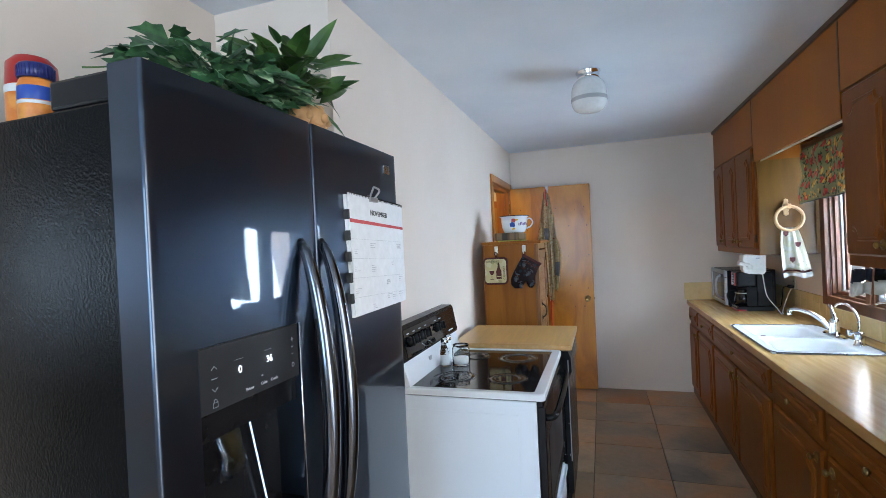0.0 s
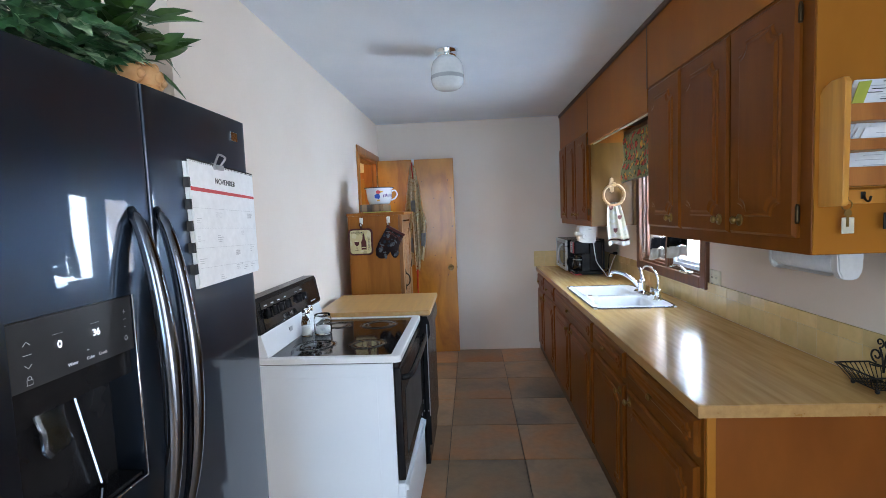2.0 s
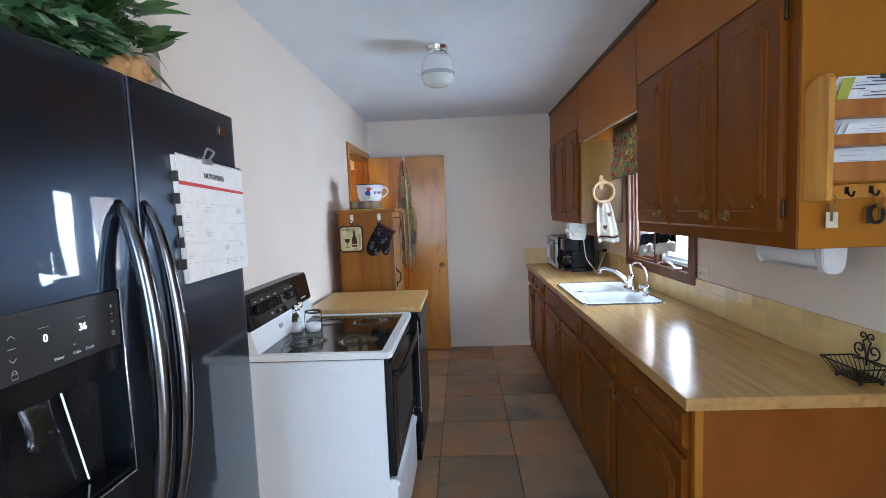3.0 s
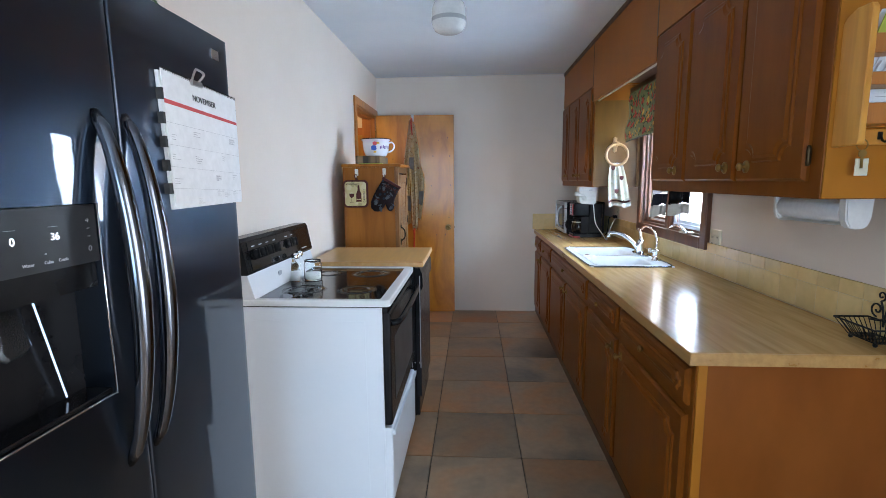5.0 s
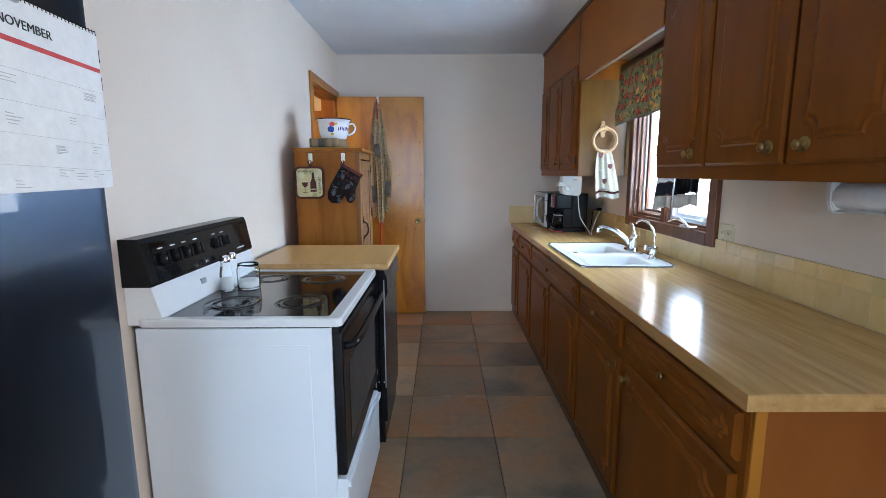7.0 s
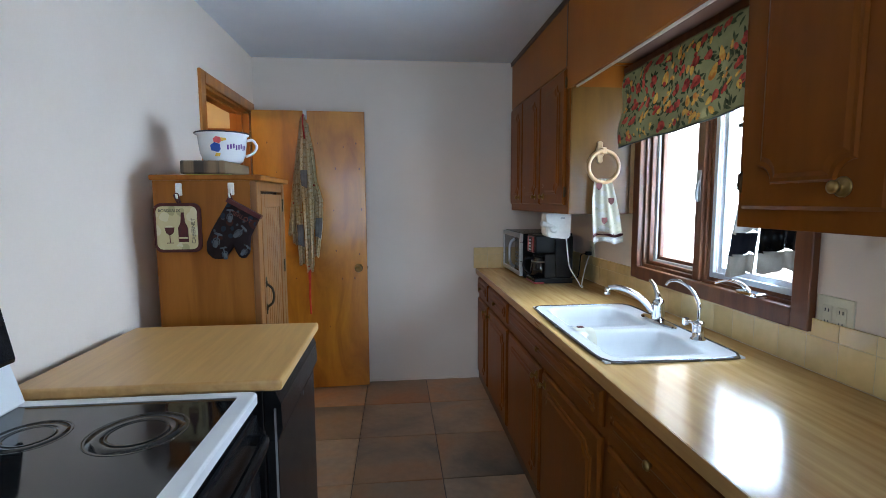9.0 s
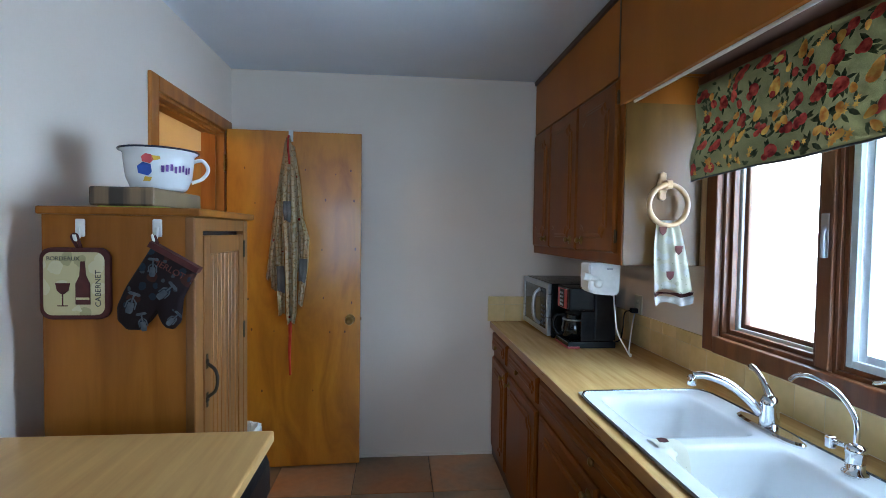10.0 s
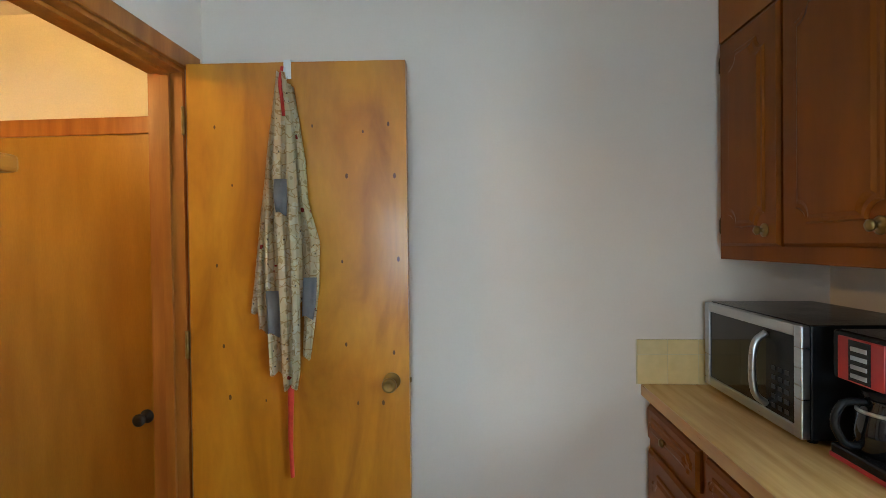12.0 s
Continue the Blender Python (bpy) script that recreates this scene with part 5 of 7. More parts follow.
# ---- portable dishwasher ----
dwm = thing("portable_dishwasher", -0.31, 3.10, 0, "black portable dishwasher with a wood-grain laminate top", "dishwasher")
part("cabinet", box(-0.60, 2.818, 0.05, -0.030, 3.385, 0.912, bev=0.004), M_BLACK, dwm)
part("plinth", box(-0.58, 2.84, 0.0, -0.06, 3.36, 0.05), M_BLACK, dwm)
part("front_door", box(-0.0295, 2.820, 0.14, 0.002, 3.383, 0.77, bev=0.006), M_BLACK, dwm)
bm = bmesh.new()
prism(bm, [(-0.0295, 0.772), (0.004, 0.772), (0.016, 0.80), (0.014, 0.87), (0.0, 0.905), (-0.0295, 0.905)], lambda u, v, d: (u, 2.820 + d, v), 0.0, 0.563)
part("control_panel", bm, M_BLACK, dwm)
part("kick_panel", box(-0.0295, 2.83, 0.02, -0.012, 3.375, 0.135, bev=0.003), M_BLACK, dwm)
part("edge_trim", box(-0.004, 2.8155, 0.32, 0.001, 2.8195, 0.86), M_GREY, dwm, "thin bright metal edge")
part("edge_trim", box(-0.052, 2.8145, 0.32, -0.048, 2.8178, 0.67), M_GREY, dwm, "thin bright metal edge")
bm = bmesh.new()
for z in (0.35, 0.52):
    for x in (-0.01, -0.035):
        lathe(bm, [(0.003, 0), (0.003, -0.002)], (x, 2.8175, z), 8, "y")
part("screws", bm, M_CHROME, dwm)
part("top", box(-0.645, 2.800, 0.914, 0.022, 3.404, 0.944, bev=0.007, seg=3), M_DWTOP, dwm, "honey wood-grain laminate top with rounded edges")
for y in (2.87, 3.33):
    bm = bmesh.new()
    lathe(bm, [(0.02, -0.008), (0.025, -0.006), (0.025, 0.006), (0.02, 0.008)], (-0.045, y, 0.025), 14, "y")
    part("caster", bm, M_BLACK, dwm)

# ---- pantry cupboard ----
pn = thing("pantry_cupboard", -0.41, 3.74, 0, "honey pine pantry cupboard with a beadboard door", "cupboard")
PX, PY0, PY1, PZ = -0.226, 3.523, 3.978, 1.492
part("side_panel", box(-0.600, PY0, 0.0, PX - 0.001, PY0 + 0.018, PZ), M_PINE, pn)
part("side_panel", box(-0.600, PY1 - 0.018, 0.0, PX - 0.001, PY1, PZ), M_PINE, pn)
part("back", box(-0.612, PY0 + 0.001, 0.0, -0.6005, PY1 - 0.001, PZ), M_PINE, pn)
part("inside", box(-0.599, PY0 + 0.019, 0.03, PX - 0.022, PY1 - 0.019, PZ - 0.02), M_BLACK, pn)
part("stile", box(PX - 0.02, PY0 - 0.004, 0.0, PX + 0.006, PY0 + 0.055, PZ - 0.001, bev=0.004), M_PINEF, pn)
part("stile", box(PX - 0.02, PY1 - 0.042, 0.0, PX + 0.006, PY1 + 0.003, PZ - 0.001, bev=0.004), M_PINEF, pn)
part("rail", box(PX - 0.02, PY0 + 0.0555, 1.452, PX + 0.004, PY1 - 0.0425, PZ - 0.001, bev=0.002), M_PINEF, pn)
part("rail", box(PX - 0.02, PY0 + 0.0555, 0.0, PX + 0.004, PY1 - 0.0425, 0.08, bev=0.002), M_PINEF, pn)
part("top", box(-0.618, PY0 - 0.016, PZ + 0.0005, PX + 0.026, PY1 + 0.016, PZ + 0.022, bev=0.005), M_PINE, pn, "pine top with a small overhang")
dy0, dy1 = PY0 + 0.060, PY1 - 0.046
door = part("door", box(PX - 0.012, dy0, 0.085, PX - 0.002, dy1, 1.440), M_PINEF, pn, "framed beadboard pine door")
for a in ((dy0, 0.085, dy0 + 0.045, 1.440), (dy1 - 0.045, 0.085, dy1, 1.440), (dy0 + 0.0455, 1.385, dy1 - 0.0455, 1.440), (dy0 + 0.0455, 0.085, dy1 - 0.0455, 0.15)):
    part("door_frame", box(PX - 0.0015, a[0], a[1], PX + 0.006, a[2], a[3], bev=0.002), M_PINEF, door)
n = 8
w = (dy1 - dy0 - 0.091) / n
for i in range(n):
    a = dy0 + 0.0455 + i * w
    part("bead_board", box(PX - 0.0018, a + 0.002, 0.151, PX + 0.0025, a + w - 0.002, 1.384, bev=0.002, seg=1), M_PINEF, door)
bm = bmesh.new()
hy = 3.600
tube(bm, arc([(PX + 0.008, hy, 1.065), (PX + 0.030, hy, 1.045), (PX + 0.036, hy, 1.015), (PX + 0.030, hy, 0.985), (PX + 0.008, hy, 0.965)]), 0.005, 8)
for z in (1.072, 0.958):
    lathe(bm, [(0.009, 0.006), (0.008, 0.009), (0.003, 0.012)], (PX, hy, z), 12, "x")
    bx(bm, PX + 0.006, hy - 0.006, z - 0.022, PX + 0.009, hy + 0.006, z + 0.022, 0.002)
part("pull_handle", bm, M_IRON, door, "dark bronze bail pull")
for z in (1.39, 1.10, 0.35):
    part("hinge", box(PX + 0.0062, dy1 - 0.004, z - 0.03, PX + 0.011, dy1 + 0.006, z + 0.03, bev=0.001, seg=1), M_IRON, door, "black iron hinge")


def paste_hook(x, z):
    t = thing("adhesive_hook", x, PY0 - 0.006, z, "white plastic adhesive hook on the cupboard's side", "hook", "hooks on the cupboard")
    bm = box(x - 0.012, PY0 - 0.006, z - 0.022, x + 0.012, PY0 - 0.0005, z + 0.026, bev=0.004)
    tube(bm, arc([(x, PY0 - 0.006, z + 0.005), (x, PY0 - 0.010, z - 0.022), (x, PY0 - 0.022, z - 0.030), (x, PY0 - 0.028, z - 0.016)]), 0.0045, 8)
    part("hook_body", bm, M_WHITEP, t)


paste_hook(-0.513, 1.455)
paste_hook(-0.317, 1.457)

# quilted pot holder
ph = thing("pot_holder", -0.522, 3.51, 1.21, "quilted pot holder with a wine print and maroon binding", "pot holder")
NP = lambda x0, z0, y0: (lambda u, v, d: (x0 + u, y0 - d, z0 + v))


HP = NP(-0.522, 1.308, PY0 - 0.002)
bm = bmesh.new()
prism(bm, rrect(0.176, 0.192, 0.03), HP, 0.0, 0.010, 0.004, 0.003)
part("binding", bm, M_MAROON, ph)
bm = bmesh.new()
prism(bm, rrect(0.152, 0.168, 0.022), HP, 0.0125, 0.0145, 0.006, 0.002)
part("printed_face", bm, M_HOLDER, ph, "cream face printed with bottle and glass")
bm = bmesh.new()
bt = [(0.005, -0.055), (0.042, -0.055), (0.042, 0.0), (0.032, 0.022), (0.029, 0.06), (0.018, 0.06), (0.015, 0.022), (0.005, 0.0)]
prism(bm, bt, HP, 0.0164, 0.0172)
prism(bm, [(-0.045, 0.002), (-0.008, 0.002), (-0.012, -0.018), (-0.024, -0.028), (-0.030, -0.028), (-0.041, -0.018)], HP, 0.0164, 0.0172)
bx(bm, -0.522 - 0.0285, PY0 - 0.0192, 1.308 - 0.058, -0.522 - 0.0255, PY0 - 0.0185, 1.308 - 0.028)
bx(bm, -0.522 - 0.040, PY0 - 0.0192, 1.308 - 0.060, -0.522 - 0.014, PY0 - 0.0185, 1.308 - 0.057)
part("bottle_and_glass", bm, M_MAROON, ph, "dark red bottle and wine glass")
part("bottle_label", box(-0.522 + 0.007, PY0 - 0.0205, 1.308 - 0.042, -0.522 + 0.040, PY0 - 0.0196, 1.308 - 0.036), M_HOLDER, ph)
text("lettering", "CABERNET", 0.020, (-0.522 + 0.068, PY0 - 0.019, 1.308 - 0.012), (0, 0, 1), (-1, 0, 0), M_INK, ph)
text("lettering", "BORDEAUX", 0.0155, (-0.522 - 0.025, PY0 - 0.019, 1.308 + 0.062), (1, 0, 0), (0, 0, 1), M_INK, ph)
bm = bmesh.new()
tube(bm, arc([(-0.515, PY0 - 0.008, 1.40), (-0.522, PY0 - 0.022, 1.432), (-0.51, PY0 - 0.024, 1.438), (-0.508, PY0 - 0.008, 1.40)]), 0.004, 6)
part("loop", bm, M_MAROON, ph)

# oven mitt
mt = thing("oven_mitt", -0.33, 3.505, 1.2, "dark printed oven mitt hung from its loop", "oven mitt")
MP = lambda u, v, d: (-0.322 + u * math.cos(-0.52) - v * math.sin(-0.52), PY0 - 0.003 - d, 1.418 + u * math.sin(-0.52) + v * math.cos(-0.52))
out = [(0.0, 0.0), (0.135, 0.0), (0.138, -0.09), (0.150, -0.118), (0.165, -0.150), (0.160, -0.178), (0.140, -0.185), (0.120, -0.172), (0.102, -0.150), (0.098, -0.185), (0.086, -0.222), (0.055, -0.238), (0.022, -0.228), (0.002, -0.195), (-0.004, -0.14), (-0.002, -0.06)]
bm = bmesh.new()
prism(bm, out, MP, 0.0, 0.012, 0.010, 0.010)
bmesh.ops.bevel(bm, geom=[e for e in bm.edges], offset=0.003, segments=2, affect="EDGES")
for f in bm.faces:
    f.smooth = True
part("mitt", bm, M_MITT, mt)
bm = bmesh.new()
prism(bm, [(-0.004, 0.004), (0.139, 0.004), (0.139, -0.012), (-0.004, -0.012)], MP, -0.001, 0.026)
part("cuff_binding", bm, M_MAROON, mt)
M_GREYPRINT = mat("pale_print", (0.055, 0.070, 0.085), (0.10, 0.115, 0.13), 60, 0.9)
for u, v, s, turn in ((0.035, -0.055, 0.9, 25), (0.095, -0.095, 1.0, -20), (0.035, -0.165, 1.05, 12), (0.148, -0.150, 0.8, -15), (0.085, -0.195, 0.9, 40)):
    def at(pts):
        c, q = math.cos(radians(turn)), math.sin(radians(turn))
        return [(u + s * (a * c - b * q), v + s * (a * q + b * c)) for a, b in pts]
    bm = bmesh.new()
    prism(bm, at([(-0.016, 0.024), (-0.012, 0.029), (0.012, 0.029), (0.016, 0.024), (0.012, 0.021), (-0.012, 0.021)]), MP, 0.0225, 0.0232)
    prism(bm, at([(-0.0022, 0.0208), (0.0022, 0.0208), (0.0022, 0.002), (-0.0022, 0.002)]), MP, 0.0225, 0.0232)
    for d in (-1, 1):
        prism(bm, at([(d * 0.0045, 0.012), (d * 0.0125, 0.004), (d * 0.0135, -0.014), (d * 0.0105, -0.014), (d * 0.0095, 0.002), (d * 0.0045, 0.0075)][::d]), MP, 0.0225, 0.0232)
    prism(bm, at([(-0.0075, 0.0015), (0.0075, 0.0015), (0.009, -0.020), (0.006, -0.027), (-0.006, -0.027), (-0.009, -0.020)]), MP, 0.0225, 0.0232)
    part("corkscrew_print", bm, M_GREYPRINT, mt, "grey corkscrew print")
o, r, p = Vector(MP(0.072, -0.045, 0.0228)), Vector(MP(1, 0, 0)) - Vector(MP(0, 0, 0)), Vector(MP(0, 1, 0)) - Vector(MP(0, 0, 0))
text("lettering", "MERLOT", 0.024, o, r, p, mat("dull_red_print", (0.10, 0.025, 0.016), (0.14, 0.035, 0.022), 60, 0.9), mt)
bm = bmesh.new()
tube(bm, arc([MP(0.006, 0.0, 0.008), (-0.322, PY0 - 0.018, 1.428), (-0.314, PY0 - 0.026, 1.438), MP(0.014, 0.0, 0.01)]), 0.004, 6)
part("loop", bm, M_MAROON, mt)

# boards and enamel pot on the cupboard
PT = PZ + 0.022
solo("chopping_mat", box(-0.515, 3.595, PT, -0.345, 3.90, PT + 0.007, bev=0.003), M_YGREEN, "yellow-green cutting mat under the board", "cutting board")
solo("cutting_board", box(-0.535, 3.590, PT + 0.0072, -0.360, 3.92, PT + 0.061, bev=0.006), M_BOARD, "striped dark and light wooden cutting board", "cutting board")
pot = thing("enamel_pot", -0.414, 3.74, PT + 0.061, "white enamel chamber pot with a dark rim and coloured print", "pot")
PCX, PCY, PB = -0.414, 3.74, PT + 0.0612
prof = [(0.078, 0.0), (0.088, 0.008), (0.102, 0.04), (0.108, 0.085), (0.110, 0.112), (0.123, 0.121), (0.124, 0.124), (0.118, 0.1245), (0.105, 0.112), (0.100, 0.06), (0.085, 0.015)]
bm = bmesh.new()
lathe(bm, [(r * 0.89, z) for r, z in prof], (PCX, PCY, PB), 40)
bw = part("bowl", bm, M_WHITE, pot)
bm = bmesh.new()
tube(bm, [(PCX + 0.110 * math.cos(a), PCY + 0.110 * math.sin(a), PB + 0.1228) for a in np.linspace(0, 2 * math.pi, 41)[:-1]], 0.0032, 6, closed=True)
part("rim", bm, mat("dark_enamel", (0.02, 0.025, 0.05), (0.03, 0.03, 0.06), 10, 0.25), pot, "dark blue rim")
bm = bmesh.new()
hd = Vector((0.94, 0.34, 0)).normalized()
c0 = Vector((PCX, PCY, PB))
tube(bm, arc([c0 + 0.094 * hd + Vector((0, 0, 0.098)), c0 + 0.120 * hd + Vector((0, 0, 0.103)), c0 + 0.137 * hd + Vector((0, 0, 0.075)), c0 + 0.120 * hd + Vector((0, 0, 0.045)), c0 + 0.0885 * hd + Vector((0, 0, 0.030))]), 0.006, 8)
part("handle", bm, M_WHITE, pot)


def on_pot(bm, loop, lift):
    """A flat shape wrapped on the pot's side; u is the way round in metres, v the height."""
    vs = []
    for u, v in loop:
        r = 0.89 * (0.1055 + 0.06 * (v - 0.06)) + lift
        a = radians(-52) + u / 0.100
        vs.append(bm.verts.new((PCX + r * math.cos(a), PCY + r * math.sin(a), PB + v)))
    bm.faces.new(vs)


for nm, m, loops in (
        ("blue_shape", M_BLUEC, [[(-0.083, 0.045), (-0.053, 0.038), (-0.043, 0.05), (-0.046, 0.072), (-0.068, 0.078), (-0.086, 0.066)]]),
        ("red_shape", M_REDINK, [[(-0.070, 0.079), (-0.048, 0.074), (-0.038, 0.085), (-0.044, 0.10), (-0.060, 0.103), (-0.072, 0.094)]]),
        ("yellow_shape", M_YELLOW, [[(-0.042, 0.082), (-0.020, 0.088), (-0.022, 0.097), (-0.044, 0.098)], [(-0.068, 0.022), (-0.048, 0.022), (-0.043, 0.034), (-0.063, 0.036)]])):
    for L in loops:
        bm = bmesh.new()
        on_pot(bm, L, 0.0025)
        part(nm, bm, m, bw)
for i in range(8):
    u, w = -0.018 + 0.0125 * i, 0.0075
    z0 = 0.050 + 0.003 * (i % 3)
    bm = bmesh.new()
    on_pot(bm, [(u, z0), (u + w, z0), (u + w, z0 + 0.02), (u, z0 + 0.02)], 0.0025)
    part("purple_bar", bm, M_PURPLE, bw)

# waste bin with a white liner behind the cupboard
tb = thing("waste_bin", -0.42, 4.16, 0, "small waste bin with a white plastic liner", "waste bin")
bm = bmesh.new()
prism(bm, rrect(0.24, 0.22, 0.04), lambda u, v, d: (-0.40 + u, 4.16 + v, d), 0.0, 0.50)
part("bin", bm, M_WHITEP, tb)
bm = bmesh.new()
rnd = random.Random(7)
ring = []
base = rrect(0.25, 0.23, 0.04, 7)
for lvl, (k, z) in enumerate(((1.0, 0.40), (1.06, 0.46), (1.09, 0.53), (1.12, 0.575), (1.0, 0.59), (0.9, 0.56))):
    ring.append([bm.verts.new((-0.40 + u * k * 1.1 + rnd.uniform(-0.008, 0.008), 4.16 + v * k * 1.1 + rnd.uniform(-0.008, 0.008), z + 0.03 + rnd.uniform(-0.008, 0.008))) for u, v in base])
for a, b in zip(ring, ring[1:]):
    for i in range(len(a)):
        bm.faces.new((a[i], a[(i + 1) % len(a)], b[(i + 1) % len(a)], b[i]))
part("liner", bm, M_WHITEP, tb, "crumpled white bin liner")


# ---- sink ----
sk = thing("kitchen_sink", 1.23, 3.40, CT, "white enamelled double-bowl sink with a steel rim", "sink")
SZ = CT + 0.006
bowls = [(1.030, 1.385, 3.410, 3.775), (1.030, 1.385, 3.030, 3.365)]
for x0, y0, x1, y1 in ((0.990, 2.990, 1.030, 3.815), (1.385, 2.990, 1.470, 3.815), (1.030, 2.990, 1.385, 3.030), (1.030, 3.775, 1.385, 3.815), (1.030, 3.365, 1.385, 3.410)):
    part("deck", box(x0, y0, CT + 0.0005, x1, y1, SZ), M_WHITE, sk)


def superloop(x0, x1, y0, y1, p, n=48):
    out = []
    cx, cy, a, b = (x0 + x1) / 2, (y0 + y1) / 2, (x1 - x0) / 2, (y1 - y0) / 2
    for i in range(n):
        t = 2 * math.pi * (i + 0.5) / n
        c, s = math.cos(t), math.sin(t)
        k = (abs(c) ** p + abs(s) ** p) ** (-1 / p)
        out.append((cx + a * k * c, cy + b * k * s))
    return out


for x0, x1, y0, y1 in bowls:
    bm = bmesh.new()
    rings = []
    for ins, z, p in ((-0.010, SZ + 0.0005, 40), (0.003, SZ + 0.0006, 10), (0.009, SZ - 0.003, 9), (0.016, SZ - 0.012, 8), (0.022, SZ - 0.05, 7), (0.030, SZ - 0.11, 6), (0.042, SZ - 0.15, 5), (0.066, SZ - 0.172, 4.5), (0.11, SZ - 0.178, 4)):
        rings.append([bm.verts.new((x, y, z)) for x, y in superloop(x0 + ins, x1 - ins, y0 + ins, y1 - ins, p)])
    for a, b in zip(rings, rings[1:]):
        for i in range(len(a)):
            f = bm.faces.new((a[i], b[i], b[(i + 1) % len(a)], a[(i + 1) % len(a)]))
            f.smooth = True
    bm.faces.new(list(reversed(rings[-1])))
    bmesh.ops.recalc_face_normals(bm, faces=bm.faces)
    for f in bm.faces:
        f.normal_flip()
    bo = part("bowl", bm, M_WHITE, sk)
    bm = bmesh.new()
    lathe(bm, [(0.04, 0.0), (0.038, 0.003), (0.02, 0.001), (0.002, 0.001)], ((x0 + x1) / 2, (y0 + y1) / 2, SZ - 0.1775), 20)
    part("drain", bm, M_STEEL, bo)
bm = bmesh.new()
tube(bm, [(x, y, CT + 0.004) for x, y in superloop(0.985, 1.475, 2.985, 3.82, 14, 64)], 0.006, 6, closed=True)
part("rim", bm, mat("rim_steel", (0.20, 0.22, 0.25), (0.28, 0.30, 0.33), 10, 0.25, metal=0.9), sk, "dark steel clamping rim")

cloth_dish = thing("dishcloth", 1.07, 3.39, CT, "small red and cream dishcloth over the sink divider", "dishcloth")
bm = bmesh.new()
line = [(3.408, 0.003), (3.400, 0.005), (3.388, 0.0075), (3.374, 0.007), (3.360, 0.004), (3.349, -0.004), (3.341, -0.018), (3.336, -0.038), (3.331, -0.060)]
grid = [[bm.verts.new((1.030 + 0.075 * k / 7 + 0.10 * (3.40 - y), y - 0.002 * math.sin(k * 1.3), SZ + z + 0.0015 * math.sin(k * 1.7))) for k in range(8)] for y, z in line]
for a, b in zip(grid, grid[1:]):
    for k in range(7):
        bm.faces.new((a[k], a[k + 1], b[k + 1], b[k])).smooth = True
part("cloth", bm, M_TOWEL, cloth_dish)
bm = bmesh.new()
prism(bm, [(1.046, 3.374), (1.060, 3.371), (1.074, 3.376), (1.076, 3.392), (1.066, 3.400), (1.050, 3.398)], lambda u, v, d: (u, v, SZ + 0.0085 + d), 0.0, 0.0012)
part("red_print", bm, M_MAROON, cloth_dish, "dark red wine-glass print")

# ---- taps ----
fc = thing("kitchen_faucet", 1.43, 3.45, SZ, "chrome single-lever kitchen faucet on the sink deck", "faucet")
bm = bmesh.new()
prism(bm, [(1.428 + 0.030 * math.cos(a), 3.45 + (0.125 if math.sin(a) > 0 else -0.125) * abs(math.sin(a)) ** 0.6) for a in np.linspace(0, 2 * math.pi, 33)[:-1]], lambda u, v, d: (u, v, SZ + d), 0.0, 0.006, 0.006, 0.006)
part("base_plate", bm, M_CHROME, fc)
bm = bmesh.new()
lathe(bm, [(0.026, 0.012), (0.026, 0.03), (0.024, 0.075), (0.025, 0.085), (0.018, 0.10), (0.004, 0.104)], (1.428, 3.45, SZ), 22)
part("valve_body", bm, M_CHROME, fc)
bm = bmesh.new()
pts = arc([(1.41, 3.46, SZ + 0.045), (1.38, 3.475, SZ + 0.085), (1.33, 3.50, SZ + 0.125), (1.28, 3.525, SZ + 0.142), (1.245, 3.54, SZ + 0.138)], 6)
tube(bm, pts, [0.015 - 0.004 * i / (len(pts) - 1) for i in range(len(pts))], 12)
lathe(bm, [(0.010, -0.03), (0.013, -0.028), (0.013, -0.004), (0.009, 0.002)], (1.243, 3.541, SZ + 0.138), 14)
part("spout", bm, M_CHROME, fc)
bm = bmesh.new()
pts = arc([(1.428, 3.45, SZ + 0.098), (1.432, 3.475, SZ + 0.125), (1.440, 3.515, SZ + 0.152), (1.446, 3.55, SZ + 0.160)], 6)
tube(bm, pts, [0.014 - 0.006 * math.sin(2.6 * i / (len(pts) - 1)) for i in range(len(pts))], 10)
part("lever", bm, M_CHROME, fc)
gf = thing("filter_faucet", 1.435, 3.19, SZ, "slim chrome gooseneck filter faucet beside the sink", "faucet")
bm = bmesh.new()
lathe(bm, [(0.027, 0.0), (0.027, 0.006), (0.020, 0.010), (0.020, 0.05), (0.022, 0.053), (0.022, 0.068), (0.010, 0.074), (0.004, 0.075)], (1.435, 3.19, SZ), 20)
part("body", bm, M_CHROME, gf)
bm = bmesh.new()
tube(bm, arc([(1.435, 3.19, SZ + 0.07), (1.437, 3.195, SZ + 0.13), (1.432, 3.235, SZ + 0.180), (1.42, 3.29, SZ + 0.203), (1.405, 3.33, SZ + 0.200), (1.395, 3.345, SZ + 0.182)], 7), 0.0065, 10)
part("gooseneck", bm, M_CHROME, gf)
bm = bmesh.new()
tube(bm, [(1.435, 3.20, SZ + 0.06), (1.415, 3.235, SZ + 0.062)], [0.006, 0.005], 8)
bx(bm, 1.405, 3.228, SZ + 0.045, 1.425, 3.246, SZ + 0.075, 0.004)
part("lever", bm, M_CHROME, gf)

